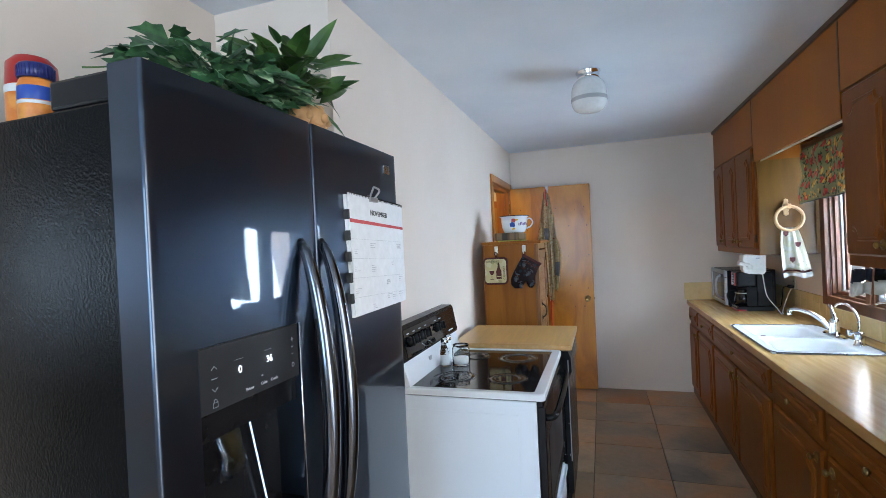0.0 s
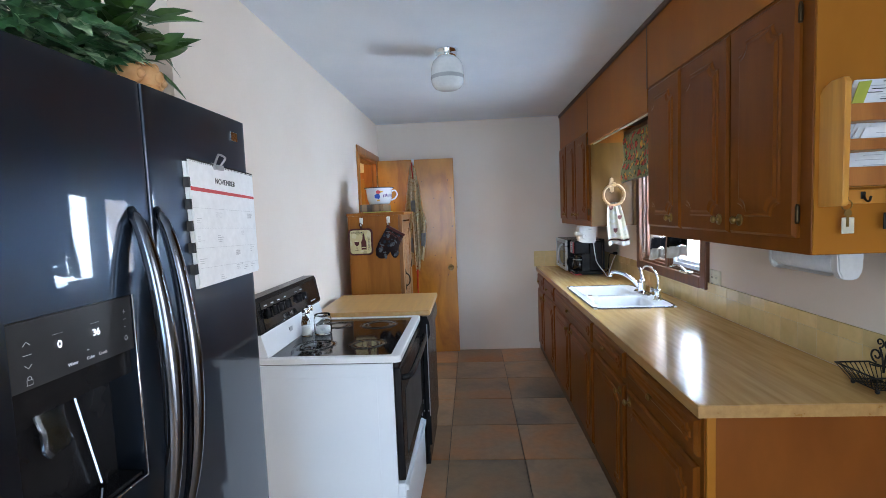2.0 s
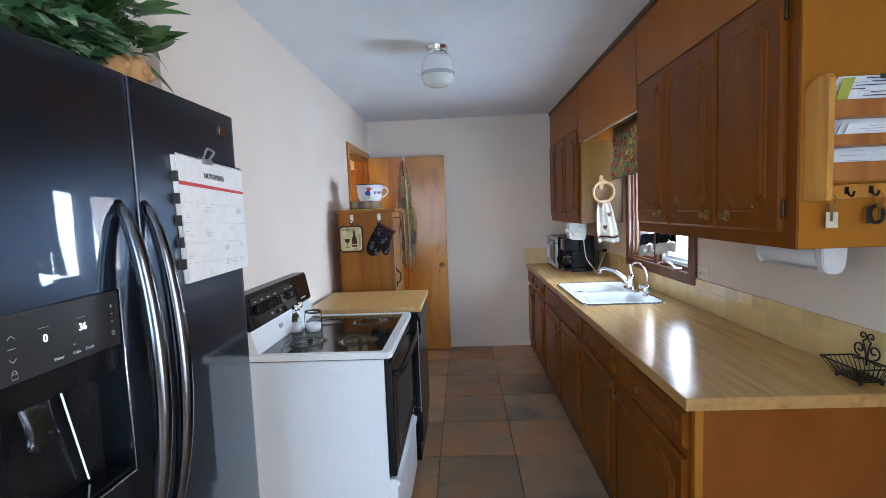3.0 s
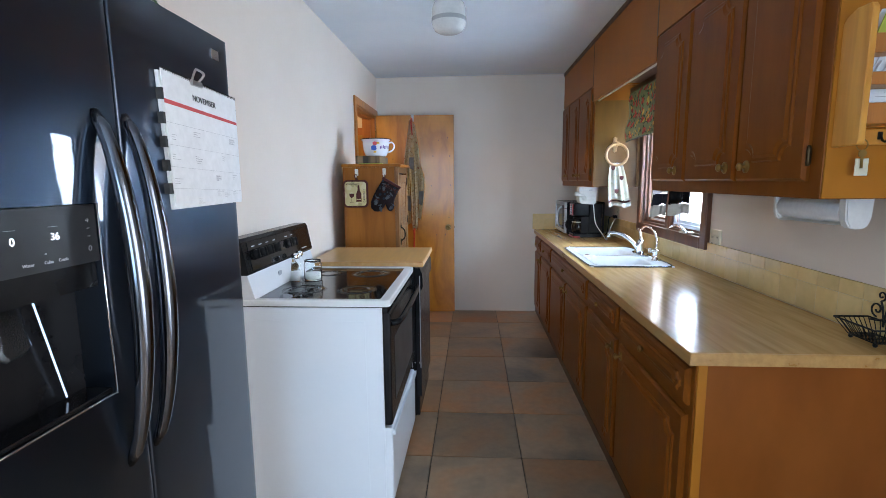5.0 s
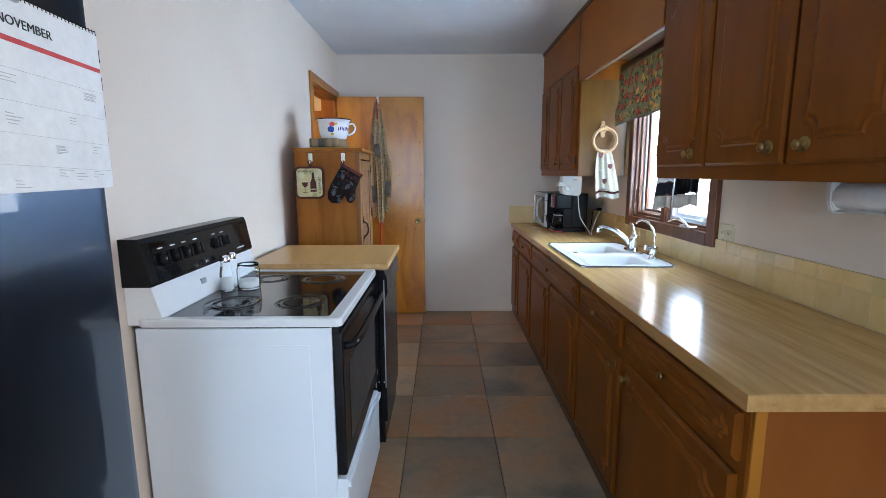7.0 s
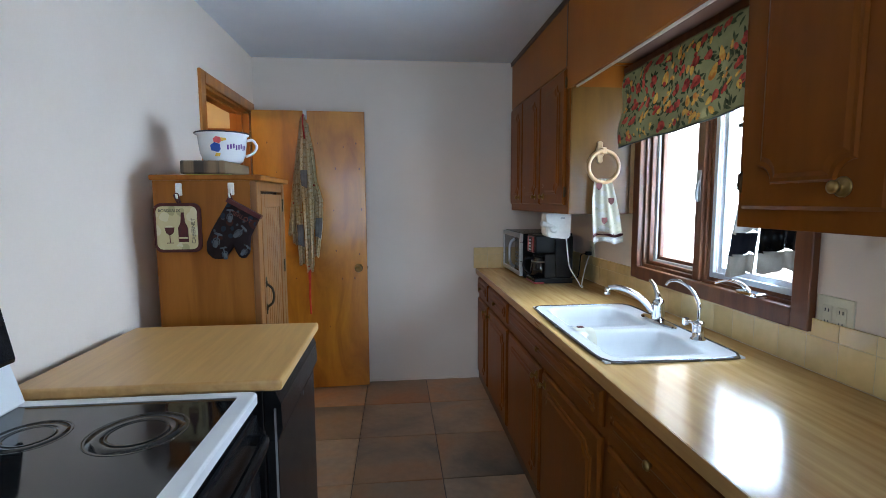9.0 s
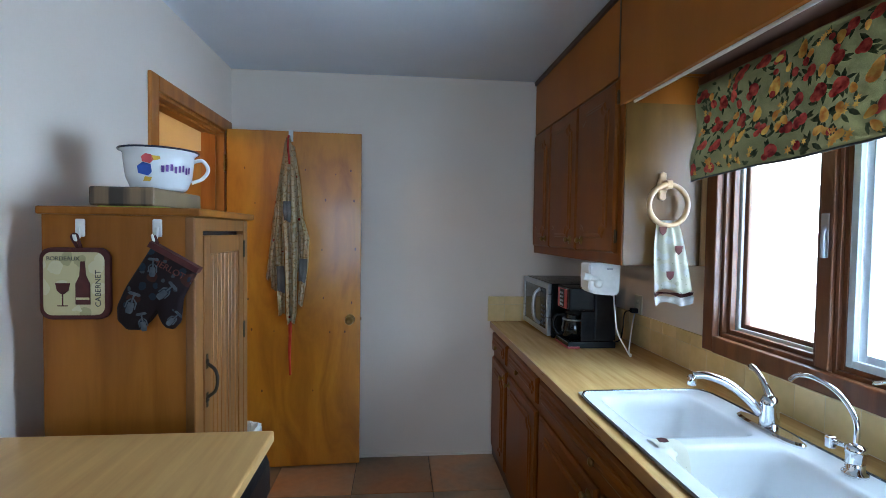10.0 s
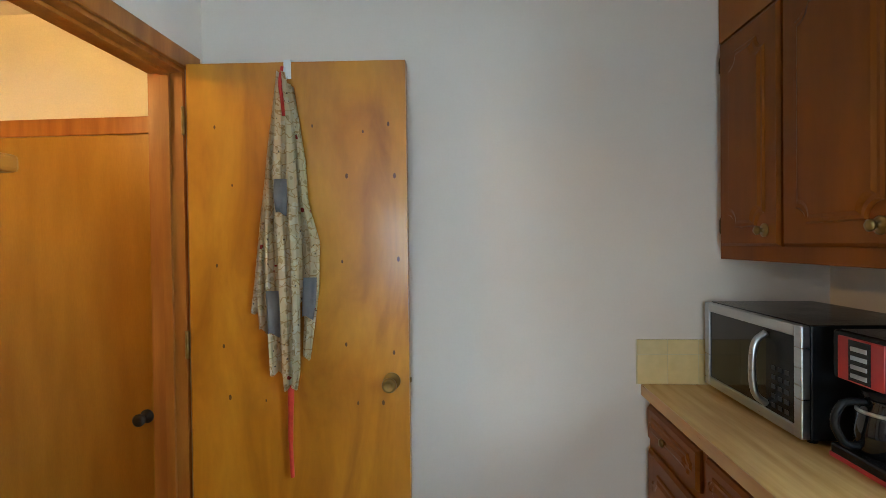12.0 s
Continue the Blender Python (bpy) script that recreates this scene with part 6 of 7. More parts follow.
# ---- microwave ----
mw = thing("microwave_oven", 1.33, 4.95, CT, "stainless and black countertop microwave oven", "microwave")
MX, MY0, MY1, MZ0, MZ1 = 1.155, 4.70, 5.205, CT + 0.014, 1.186
part("case", box(MX + 0.022, MY0, MZ0, 1.52, MY1, MZ1, bev=0.004), M_BLACK, mw)
bm = bmesh.new()
ring_frame(bm, MX, MX + 0.0215, MY0 + 0.001, MY1 - 0.001, MZ0 + 0.001, MZ1 - 0.002, 0.030, 0.003)
dr = part("door_frame", bm, M_STEEL, mw, "brushed stainless door frame")
part("door_window", box(MX + 0.006, MY0 + 0.155, MZ0 + 0.0315, MX + 0.018, MY1 - 0.0315, MZ1 - 0.0325), M_BLACKGLASS, dr)
part("control_strip", box(MX + 0.004, MY0 + 0.0315, MZ0 + 0.0315, MX + 0.018, MY0 + 0.154, MZ1 - 0.0325), M_BLACK, mw)
bm = bmesh.new()
tube(bm, arc([(MX + 0.002, 4.85, MZ1 - 0.045), (MX - 0.028, 4.85, MZ1 - 0.075), (MX - 0.036, 4.85, (MZ0 + MZ1) / 2), (MX - 0.028, 4.85, MZ0 + 0.075), (MX + 0.002, 4.85, MZ0 + 0.045)]), 0.010, 10)
part("handle", bm, M_STEEL, mw)
bm = bmesh.new()
for r in range(5):
    for c in range(3):
        bx(bm, MX + 0.0028, 4.755 + 0.028 * c, 0.94 + 0.026 * r, MX + 0.0042, 4.772 + 0.028 * c, 0.952 + 0.026 * r)
tagged(part("keypad", bm, M_PANEL, mw, "small grey keypad buttons"), kind="stuff")
for x in (1.20, 1.48):
    for y in (4.73, 5.17):
        bm = bmesh.new()
        lathe(bm, [(0.012, 0.0005), (0.012, 0.0138)], (x, y, CT), 10)
        part("foot", bm, M_BLACK, mw)

# ---- coffee maker ----
cm = thing("coffee_maker", 1.32, 4.55, CT, "black coffee maker with a red front panel and glass carafe", "coffee maker")
CY0, CY1 = 4.468, 4.655
part("base", box(1.19, CY0, CT + 0.0005, 1.44, CY1, CT + 0.035, bev=0.006), M_BLACK, cm)
part("base_trim", box(1.188, CY0 - 0.001, CT + 0.0005, 1.25, CY1 + 0.001, CT + 0.012, bev=0.002), M_REDPL, cm, "dark red base trim")
part("water_tank", box(1.325, CY0 + 0.001, CT + 0.0355, 1.44, CY1 - 0.001, 1.186, bev=0.01), M_BLACK, cm)
part("side_panel", box(1.255, CY0 - 0.002, CT + 0.037, 1.3245, CY0 + 0.012, 1.07, bev=0.003), M_BLACK, cm)
part("brew_head", box(1.192, CY0 + 0.001, 1.072, 1.3245, CY1 - 0.001, 1.188, bev=0.010), M_BLACK, cm)
rp = part("front_panel", box(1.186, CY0 + 0.03, 1.078, 1.1915, CY1 - 0.03, 1.178, bev=0.002), M_REDPL, cm, "glossy red control panel")
part("button_strip", box(1.1845, CY0 + 0.062, 1.082, 1.1858, CY0 + 0.123, 1.174, bev=0.0005), M_BLACK, rp)
for i in range(4):
    part("button", box(1.182, CY0 + 0.07, 1.09 + 0.02 * i, 1.1844, CY0 + 0.115, 1.10 + 0.02 * i, bev=0.001), M_GREY, rp)
bm = bmesh.new()
lathe(bm, [(0.050, 0.0), (0.062, 0.012), (0.066, 0.05), (0.058, 0.095), (0.045, 0.118), (0.045, 0.125)], (1.258, 4.572, CT + 0.037), 26)
cf = part("carafe", bm, M_BLACKGLASS, cm, "dark glass carafe")
bm = bmesh.new()
lathe(bm, [(0.047, 0.1255), (0.049, 0.128), (0.049, 0.142), (0.02, 0.148)], (1.258, 4.572, CT + 0.037), 22)
part("carafe_lid", bm, M_BLACK, cf)
bm = bmesh.new()
lathe(bm, [(0.0592, 0.093), (0.0605, 0.0935), (0.0585, 0.101), (0.0572, 0.1012)], (1.258, 4.572, CT + 0.037), 26, cap=False)
part("carafe_band", bm, M_STEEL, cf)
bm = bmesh.new()
tube(bm, arc([(1.212, 4.575, CT + 0.155), (1.165, 4.58, CT + 0.150), (1.150, 4.585, CT + 0.105), (1.170, 4.582, CT + 0.06), (1.20, 4.578, CT + 0.055)]), 0.009, 8)
part("carafe_handle", bm, M_BLACK, cf)

# ---- can opener under the cabinet ----
co = thing("can_opener", 1.22, 4.20, 1.2, "white electric can opener fixed under the wall cabinet", "can opener")
bm = bmesh.new()
prism(bm, [(1.165, 1.215), (1.19, 1.198), (1.285, 1.190), (1.305, 1.20), (1.310, 1.334), (1.165, 1.334)], lambda u, v, d: (u, 4.165 + d, v), 0.0, 0.10)
bmesh.ops.bevel(bm, geom=bm.edges[:], offset=0.006, segments=2, affect="EDGES")
part("housing", bm, M_WHITEP, co)
bm = bmesh.new()
tube(bm, arc([(1.20, 4.163, 1.262), (1.16, 4.155, 1.272), (1.13, 4.15, 1.280)]), [0.012] * 8 + [0.016] * 9, 10)
lathe(bm, [(0.02, -0.004), (0.02, -0.014), (0.010, -0.018)], (1.205, 4.168, 1.245), 14, "y")
part("lever", bm, M_WHITEP, co)
part("button", box(1.245, 4.160, 1.305, 1.27, 4.1645, 1.312), M_GREY, co)
bm = bmesh.new()
tube(bm, arc([(1.29, 4.19, 1.192), (1.30, 4.19, 1.10), (1.325, 4.22, 1.02), (1.40, 4.29, 0.93), (1.43, 4.30, 0.887), (1.45, 4.33, 0.886), (1.46, 4.37, 0.90), (1.53, 4.48, 1.0), (1.575, 4.545, 1.045)], 8), 0.0035, 6)
part("cord", bm, M_WHITEP, co, "white power cord")


def wall_plate(y, z, w, h, label, gang):
    t = thing("outlet_plate", RW, y, z, label, "outlet")
    part("plate", box(RW - 0.0065, y - w / 2, z - h / 2, RW - 0.0005, y + w / 2, z + h / 2, bev=0.002), M_IVORY, t)
    for i in range(gang):
        yy = y + (i - (gang - 1) / 2) * 0.046
        part("insert", box(RW - 0.0085, yy - 0.016, z - 0.032, RW - 0.0066, yy + 0.016, z + 0.032, bev=0.0015, seg=1), M_IVORY, t)
        bm = bmesh.new()
        for dz in (-0.018, 0.018):
            bx(bm, RW - 0.0092, yy - 0.007, z + dz - 0.005, RW - 0.0086, yy - 0.004, z + dz + 0.005)
            bx(bm, RW - 0.0092, yy + 0.004, z + dz - 0.005, RW - 0.0086, yy + 0.007, z + dz + 0.005)
        part("slots", bm, M_INK, t)
    return t


wall_plate(2.806, 1.063, 0.118, 0.118, "ivory double outlet and switch plate beside the window", 2)
o2 = wall_plate(4.55, 1.085, 0.075, 0.118, "ivory outlet with two cords plugged in", 1)
pg = thing("plug", RW - 0.03, 4.55, 1.06, "black plug with a looping cord", "plug")
bm = box(RW - 0.045, 4.535, 1.05, RW - 0.0095, 4.565, 1.075, bev=0.004)
tube(bm, arc([(RW - 0.042, 4.55, 1.062), (RW - 0.08, 4.545, 1.05), (RW - 0.09, 4.54, 0.97), (RW - 0.10, 4.56, 0.90), (1.44, 4.60, 0.888)]), 0.0035, 6)
part("plug_body", bm, M_BLACK, pg)

# ---- towel on a wooden ring ----
tr = thing("towel_ring", 1.39, 3.97, 1.58, "turned pale wooden towel ring on the cabinet's side", "towel ring")
RC = Vector((1.392, 3.958, 1.578))
bm = bmesh.new()
tube(bm, [RC + 0.080 * Vector((math.cos(a), -0.10 + 0.0 * a, math.sin(a))) for a in np.linspace(0, 2 * math.pi, 49)[:-1]], 0.0105, 10, closed=True)
part("ring", bm, M_OAKLT, tr)
bm = box(1.378, 3.940, 1.642, 1.406, 3.9925, 1.676, bev=0.006)
part("holder", bm, M_OAKLT, tr)
bm = bmesh.new()
prism(bm, [(0.0, 0.058), (0.014, 0.05), (0.013, 0.03), (0.020, 0.012), (0.020, -0.012), (0.013, -0.03), (0.014, -0.05), (0.0, -0.058), (-0.014, -0.05), (-0.013, -0.03), (-0.020, -0.012), (-0.020, 0.012), (-0.013, 0.03), (-0.014, 0.05)],
      lambda u, v, d: (1.386 + u, 3.9928 - d, 1.655 + v), 0.0, 0.010, 0.002, 0.002)
part("wall_mount", bm, M_OAKLT, tr)
tw = thing("hand_towel", 1.42, 3.95, 1.2, "cream wine-print hand towel hung through a wooden ring", "towel")
TP = lambda u, v, d: (u, 3.965 - d, v)
rows = [(1.518, 1.345, 1.435), (1.48, 1.340, 1.450), (1.42, 1.335, 1.468), (1.36, 1.335, 1.482), (1.30, 1.338, 1.496), (1.255, 1.340, 1.505), (1.235, 1.342, 1.510)]
part("cloth", cloth(bmesh.new(), rows, 1.5, 0.020, TP, n=30, seed=9), M_TOWEL, tw)
rows = [(1.233, 1.3425, 1.510), (1.226, 1.343, 1.511), (1.219, 1.3435, 1.512)]
part("stripe", cloth(bmesh.new(), rows, 1.5, 0.020, TP, n=30, seed=9), M_MAROON, tw, "dark red woven stripe")
rows = [(1.217, 1.344, 1.512), (1.20, 1.345, 1.513), (1.185, 1.348, 1.514)]
part("hem", cloth(bmesh.new(), rows, 1.5, 0.020, TP, n=30, seed=9), M_CLOTHW, tw, "plain white hem")
bm = bmesh.new()
for u, v, y in ((1.365, 1.475, 3.938), (1.43, 1.40, 3.934), (1.395, 1.30, 3.930)):
    bm = bmesh.new()
    prism(bm, [(u - 0.016, v + 0.018), (u + 0.016, v + 0.018), (u + 0.014, v - 0.004), (u, v - 0.018), (u - 0.014, v - 0.004)], lambda a, b, d, y=y: (a, y - d, b), 0.0, 0.001)
    part("glass_print", bm, M_MAROON, tw, "printed red wine glass")

# ---- towels on the near cabinet's far side ----
# cream hems, greyed in the colour for the shade of hanging against the window
M_DIMHEM = mat("shaded_hem_cloth", (0.40, 0.37, 0.33), (0.46, 0.43, 0.39), 20, 0.9, bump=0.3, bump_scale=300)
for x0, x1, za, zb, zc, lean, m1, label in ((1.280, 1.355, 1.315, 1.255, 1.198, -0.036, M_NAVY, "white tea towel with a broad navy band"), (1.345, 1.452, 1.345, 1.262, 1.205, -0.010, M_BLACK, "cream tea towel with a black panel, its hem toned for shade")):
    t = thing("tea_towel", (x0 + x1) / 2, 2.78, zc, label, "towel", "towels in the window bay")
    Q = lambda u, v, d, lean=lean: (u + lean * (1.60 - v) / 0.4, 2.775 + d, v)
    part("cloth", cloth(bmesh.new(), [(1.60, x0 + 0.02, x1 - 0.02), (1.45, x0 + 0.01, x1 - 0.01), (za + 0.001, x0, x1)], 1.2, 0.02, Q, n=16, seed=3), M_CLOTHW, t)
    part("band", cloth(bmesh.new(), [(za, x0, x1), ((za + zb) / 2, x0, x1), (zb + 0.001, x0 - 0.002, x1)], 1.2, 0.02, Q, n=16, seed=3), m1, t, "dark band")
    part("hem", cloth(bmesh.new(), [(zb, x0 - 0.002, x1), ((zb + zc) / 2, x0 - 0.002, x1 + 0.001), (zc, x0 - 0.004, x1 + 0.002)], 1.2, 0.02, Q, n=16, seed=3), M_DIMHEM, t)
bar = thing("towel_bar", 1.4, 2.77, 1.6, "slim dark towel bar on the cabinet's side", "towel bar")
bm = bmesh.new()
tube(bm, [(1.25, 2.785, 1.605), (1.47, 2.785, 1.605)], 0.006, 8)
for x in (1.255, 1.465):
    tube(bm, [(x, 2.743, 1.605), (x, 2.785, 1.605)], 0.006, 8)
part("rod", bm, M_IRON, bar)

# ---- valance cloth ----
vl = thing("window_valance", 1.43, 3.3, 1.66, "sage green roman valance printed with red and yellow fruit", "curtain")


def valance_point(q, s, lift=0.0):
    """A place on the valance: q along it, s from head to hem."""
    zb = 1.708 - 0.045 * q + 0.005 * math.sin(math.pi * q * 3.0)
    d = 0.012 * math.sin(math.pi * s * 3.2) * (0.5 + 0.5 * math.sin(q * 9)) + 0.006 * math.sin(q * 26 + s * 2) + 0.03 * s
    return (1.455 - d - lift, 2.750 + 1.115 * q, 2.02 + (zb - 2.02) * s)


bm = bmesh.new()
grid = [[bm.verts.new(valance_point(i / 59, j / 21)) for i in range(60)] for j in range(22)]
for a, b in zip(grid, grid[1:]):
    for i in range(59):
        f = bm.faces.new((a[i], a[i + 1], b[i + 1], b[i]))
        f.smooth = True
hem = [v.co.copy() for v in grid[-1]]
bmesh.ops.solidify(bm, geom=bm.faces[:], thickness=0.003)
part("cloth", bm, M_SHADE, vl)
bm = bmesh.new()
tube(bm, hem[::3] + [hem[-1]], 0.0035, 5)
part("hem", bm, M_INK, vl, "dark rolled hem")
rnd = random.Random(21)
prints = {"leaf_print": (bmesh.new(), M_FLEAF), "apple_print": (bmesh.new(), M_FRED), "pear_print": (bmesh.new(), M_FYEL), "blossom_print": (bmesh.new(), M_FYEL)}


def motif(kind, y, z, size, turn, lift):
    """One printed shape laid on the valance at y and height z."""
    if kind == "leaf_print":
        loop = [(-1, 0), (-0.4, 0.32), (0.3, 0.30), (1, 0), (0.3, -0.28), (-0.4, -0.30)]
    elif kind == "apple_print":
        loop = [(math.cos(a) * (0.95 + 0.06 * math.cos(3 * a)), math.sin(a) * 0.92) for a in np.linspace(0, 2 * math.pi, 13)[:-1]]
    elif kind == "pear_print":
        loop = [(math.cos(a) * (0.78 - 0.26 * math.sin(a)), math.sin(a) * 1.25) for a in np.linspace(0, 2 * math.pi, 13)[:-1]]
    else:
        loop = [(math.cos(a) * (1 if i % 2 else 0.45), math.sin(a) * (1 if i % 2 else 0.45)) for i, a in enumerate(np.linspace(0, 2 * math.pi, 13)[:-1])]
    g, _ = prints[kind]
    vs = []
    for u, v in loop:
        yy = y + size * (u * math.cos(turn) - v * math.sin(turn))
        zz = z + size * (u * math.sin(turn) + v * math.cos(turn))
        q = (yy - 2.750) / 1.115
        zb = 1.708 - 0.045 * q + 0.005 * math.sin(math.pi * q * 3.0)
        s = (zz - 2.02) / (zb - 2.02)
        if not (0.0 < q < 1.0 and 0.0 < s < 0.99):
            for w in vs:
                g.verts.remove(w)
            return
        vs.append(g.verts.new(valance_point(q, s, lift)))
    g.faces.new(vs)


for row in range(5):
    for col in range(16):
        y = 2.765 + 0.071 * col + (0.036 if row % 2 else 0) + rnd.uniform(-0.014, 0.014)
        z = 1.985 - 0.070 * row + rnd.uniform(-0.014, 0.014)
        for k in range(5):
            a = rnd.uniform(0, 6.28)
            motif("leaf_print", y + 0.026 * math.cos(a), z + 0.022 * math.sin(a), rnd.uniform(0.014, 0.023), a + rnd.uniform(-0.6, 0.6), 0.0012)
        pick = (row * 2 + col * 3) % 5
        if pick in (0, 1, 3):
            motif("apple_print", y, z, rnd.uniform(0.016, 0.024), rnd.uniform(0, 6), 0.0020)
            motif("apple_print", y + rnd.uniform(0.012, 0.022), z - rnd.uniform(0.004, 0.018), rnd.uniform(0.010, 0.015), 0, 0.0016)
        elif pick == 2:
            motif("pear_print", y, z, rnd.uniform(0.017, 0.025), rnd.uniform(-0.5, 0.5), 0.0020)
        else:
            for k in range(4):
                motif("blossom_print", y + rnd.uniform(-0.015, 0.015), z + rnd.uniform(-0.015, 0.015), 0.010, rnd.uniform(0, 3), 0.0016 + 0.0002 * k)
for k in range(70):
    y, z = rnd.uniform(2.77, 3.85), rnd.uniform(1.70, 2.0)
    for q in range(2):
        motif("leaf_print", y + rnd.uniform(-0.02, 0.02), z + rnd.uniform(-0.02, 0.02), rnd.uniform(0.010, 0.018), rnd.uniform(0, 6), 0.0010)
    motif("apple_print" if k % 2 else "pear_print", y, z, rnd.uniform(0.010, 0.016), rnd.uniform(0, 6), 0.0024)
for k in range(34):
    motif("blossom_print", rnd.uniform(2.77, 3.85), rnd.uniform(1.68, 1.73), rnd.uniform(0.010, 0.014), rnd.uniform(0, 3), 0.0026)
for nm, (g, m) in prints.items():
    tagged(part(nm, g, m, vl), kind="stuff")
part("head_rail", box(1.445, 2.752, 2.018, 1.475, 3.866, 2.045), M_WINWOOD, vl)

# ---- letter rack on the end panel ----
lr = thing("letter_rack", 1.40, 1.47, 1.47, "honey pine wall letter rack with key hooks", "letter rack")
LX0, LX1, LY0, LY1 = 1.237, 1.540, 1.432, 1.5215
YL = lambda x: (lambda u, v, d: (x + d, u, v))
for x in (LX0, LX1 - 0.016):
    bm = bmesh.new()
    prism(bm, [(LY1, 1.470), (LY0 + 0.004, 1.472), (LY0, 1.48), (LY0 - 0.002, 1.79), (LY0 + 0.006, 1.802), (LY0 + 0.05, 1.802), (LY1 - 0.01, 1.788), (LY1, 1.775)], YL(x), 0.0, 0.016)
    bmesh.ops.bevel(bm, geom=bm.edges[:], offset=0.002, segments=1, affect="EDGES")
    part("side_board", bm, M_RACK, lr)
part("back_board", box(LX0 + 0.0165, LY1 - 0.008, 1.52, LX1 - 0.0165, LY1, 1.80), M_RACK, lr)
part("key_rail", box(LX0 + 0.0165, LY1 - 0.014, 1.475, LX1 - 0.0165, LY1 - 0.0005, 1.515, bev=0.003), M_RACK, lr)
for i, (z0, z1, y) in enumerate(((1.522, 1.572, 1.450), (1.615, 1.645, 1.452), (1.69, 1.735, 1.454))):
    part("slat", box(LX0 + 0.0165, y - 0.008, z0, LX1 - 0.0165, y, z1, bev=0.002), M_CASING, lr, "redder pine slat")
    part("shelf", box(LX0 + 0.0165, y + 0.0005, z0, LX1 - 0.0165, LY1 - 0.0085, z0 + 0.008), M_RACK, lr)
for x in (1.285, 1.345, 1.41, 1.475):
    bm = bmesh.new()
    tube(bm, arc([(x, LY1 - 0.016, 1.502), (x, LY1 - 0.024, 1.486), (x, LY1 - 0.036, 1.482), (x, LY1 - 0.042, 1.495)]), 0.003, 6)
    bx(bm, x - 0.006, LY1 - 0.017, 1.488, x + 0.006, LY1 - 0.0145, 1.508, 0.001)
    part("key_hook", bm, M_IRON, lr)


def papers(z, h, n, seed, label, lean=0.0):
    """Letters fanned in one pocket: each a thin sheet with a slanted end and a few printed lines."""
    rnd = random.Random(seed)
    t = thing("papers", 1.40, 1.48, z, label, "papers", "papers in the letter rack")
    for i in range(n):
        y = 1.462 + 0.044 * i / n
        x0 = LX0 + 0.020 + 0.035 * rnd.random()
        x1 = LX1 - 0.018
        hh = h * (0.62 + 0.42 * i / n) + rnd.uniform(-0.006, 0.006)
        k = lean * rnd.uniform(0.5, 1.5)
        bm = bmesh.new()
        prism(bm, [(x0, z), (x1, z), (x1, z + hh + rnd.uniform(-0.002, 0.010)), (x0 + k, z + hh)], lambda u, v, d, y=y: (u, y + d + (v - z) * 0.10, v), 0.0, 0.0025)
        sheet = part("sheet", bm, M_PAPER, t)
        bm = bmesh.new()
        for q in range(3):
            v = z + hh - 0.008 - 0.007 * q
            u = x0 + k + rnd.uniform(0.01, 0.06)
            prism(bm, [(u, v), (u + rnd.uniform(0.03, 0.09), v), (u + rnd.uniform(0.03, 0.09), v + 0.0016), (u, v + 0.0016)], lambda a, b, d, y=y: (a, y - 0.0008 + d + (b - z) * 0.10, b), 0.0, 0.0005)
        part("printed_lines", bm, M_PALEINK, sheet)


papers(1.531, 0.078, 7, 1, "stack of white envelopes and letters", 0.012)
papers(1.624, 0.072, 7, 2, "fanned white letters in the pine rack", 0.045)
papers(1.699, 0.108, 6, 3, "printed letters and forms in the rack", 0.04)
lf = thing("leaflet", 1.30, 1.49, 1.7, "green and yellow folded leaflets", "papers")
for x0, x1, y, h, m in ((1.262, 1.290, 1.4605, 0.095, M_YGREEN), (1.42, 1.52, 1.4585, 0.052, mat("buff_envelope", (0.52, 0.33, 0.12), (0.58, 0.38, 0.15), 10, 0.7))):
    bm = bmesh.new()
    prism(bm, [(x0, 1.699), (x1, 1.699), (x1 + 0.035, 1.699 + h), (x0 + 0.032, 1.699 + h * 0.98)], lambda u, v, d, y=y: (u, y + d, v), 0.0, 0.003)
    part("sheet", bm, m, lf)
bm = bmesh.new()
rnd = random.Random(12)
for i in range(6):
    x = rnd.uniform(1.30, 1.40)
    z = 1.745 + 0.009 * i
    bx(bm, x, 1.4635, z, x + rnd.uniform(0.03, 0.09), 1.4642, z + 0.0022)
bx(bm, 1.39, 1.4630, 1.788, 1.50, 1.4642, 1.80)
part("print_lines", bm, M_INK, lf)
for x, m, label, r in ((1.287, M_IVORY, "key with a cream leather tag on a hook", 0.0), (1.413, M_IRON, "bunch of keys with a dark ring and charms", 0.02)):
    t = thing("keys", x, LY1 - 0.04, 1.42, label, "keys")
    bm = bmesh.new()
    tube(bm, [(x + 0.014 * math.cos(a), LY1 - 0.037, 1.474 + 0.014 * math.sin(a)) for a in np.linspace(0, 6.28, 17)[:-1]], 0.0014, 5, closed=True)
    part("key_ring", bm, M_BRASS, t)
    bm = bmesh.new()
    lathe(bm, [(0.010, 0.0), (0.010, 0.002)], (x + 0.002, LY1 - 0.040, 1.452), 12, "y")
    bx(bm, x - 0.001, LY1 - 0.040, 1.415, x + 0.005, LY1 - 0.038, 1.447)
    part("key", bm, M_BRASS, t)
    if not r:
        part("tag", box(x - 0.010, LY1 - 0.036, 1.396, x + 0.022, LY1 - 0.032, 1.440, bev=0.0015), m, t, "cream printed tag")
    else:
        bm = bmesh.new()
        tube(bm, [(x + 0.018 * math.cos(a), LY1 - 0.033, 1.43 + 0.024 * math.sin(a)) for a in np.linspace(0, 6.28, 17)[:-1]], 0.005, 6, closed=True)
        bx(bm, x - 0.03, LY1 - 0.038, 1.405, x - 0.015, LY1 - 0.034, 1.45, 0.002)
        part("charm", bm, m, t)

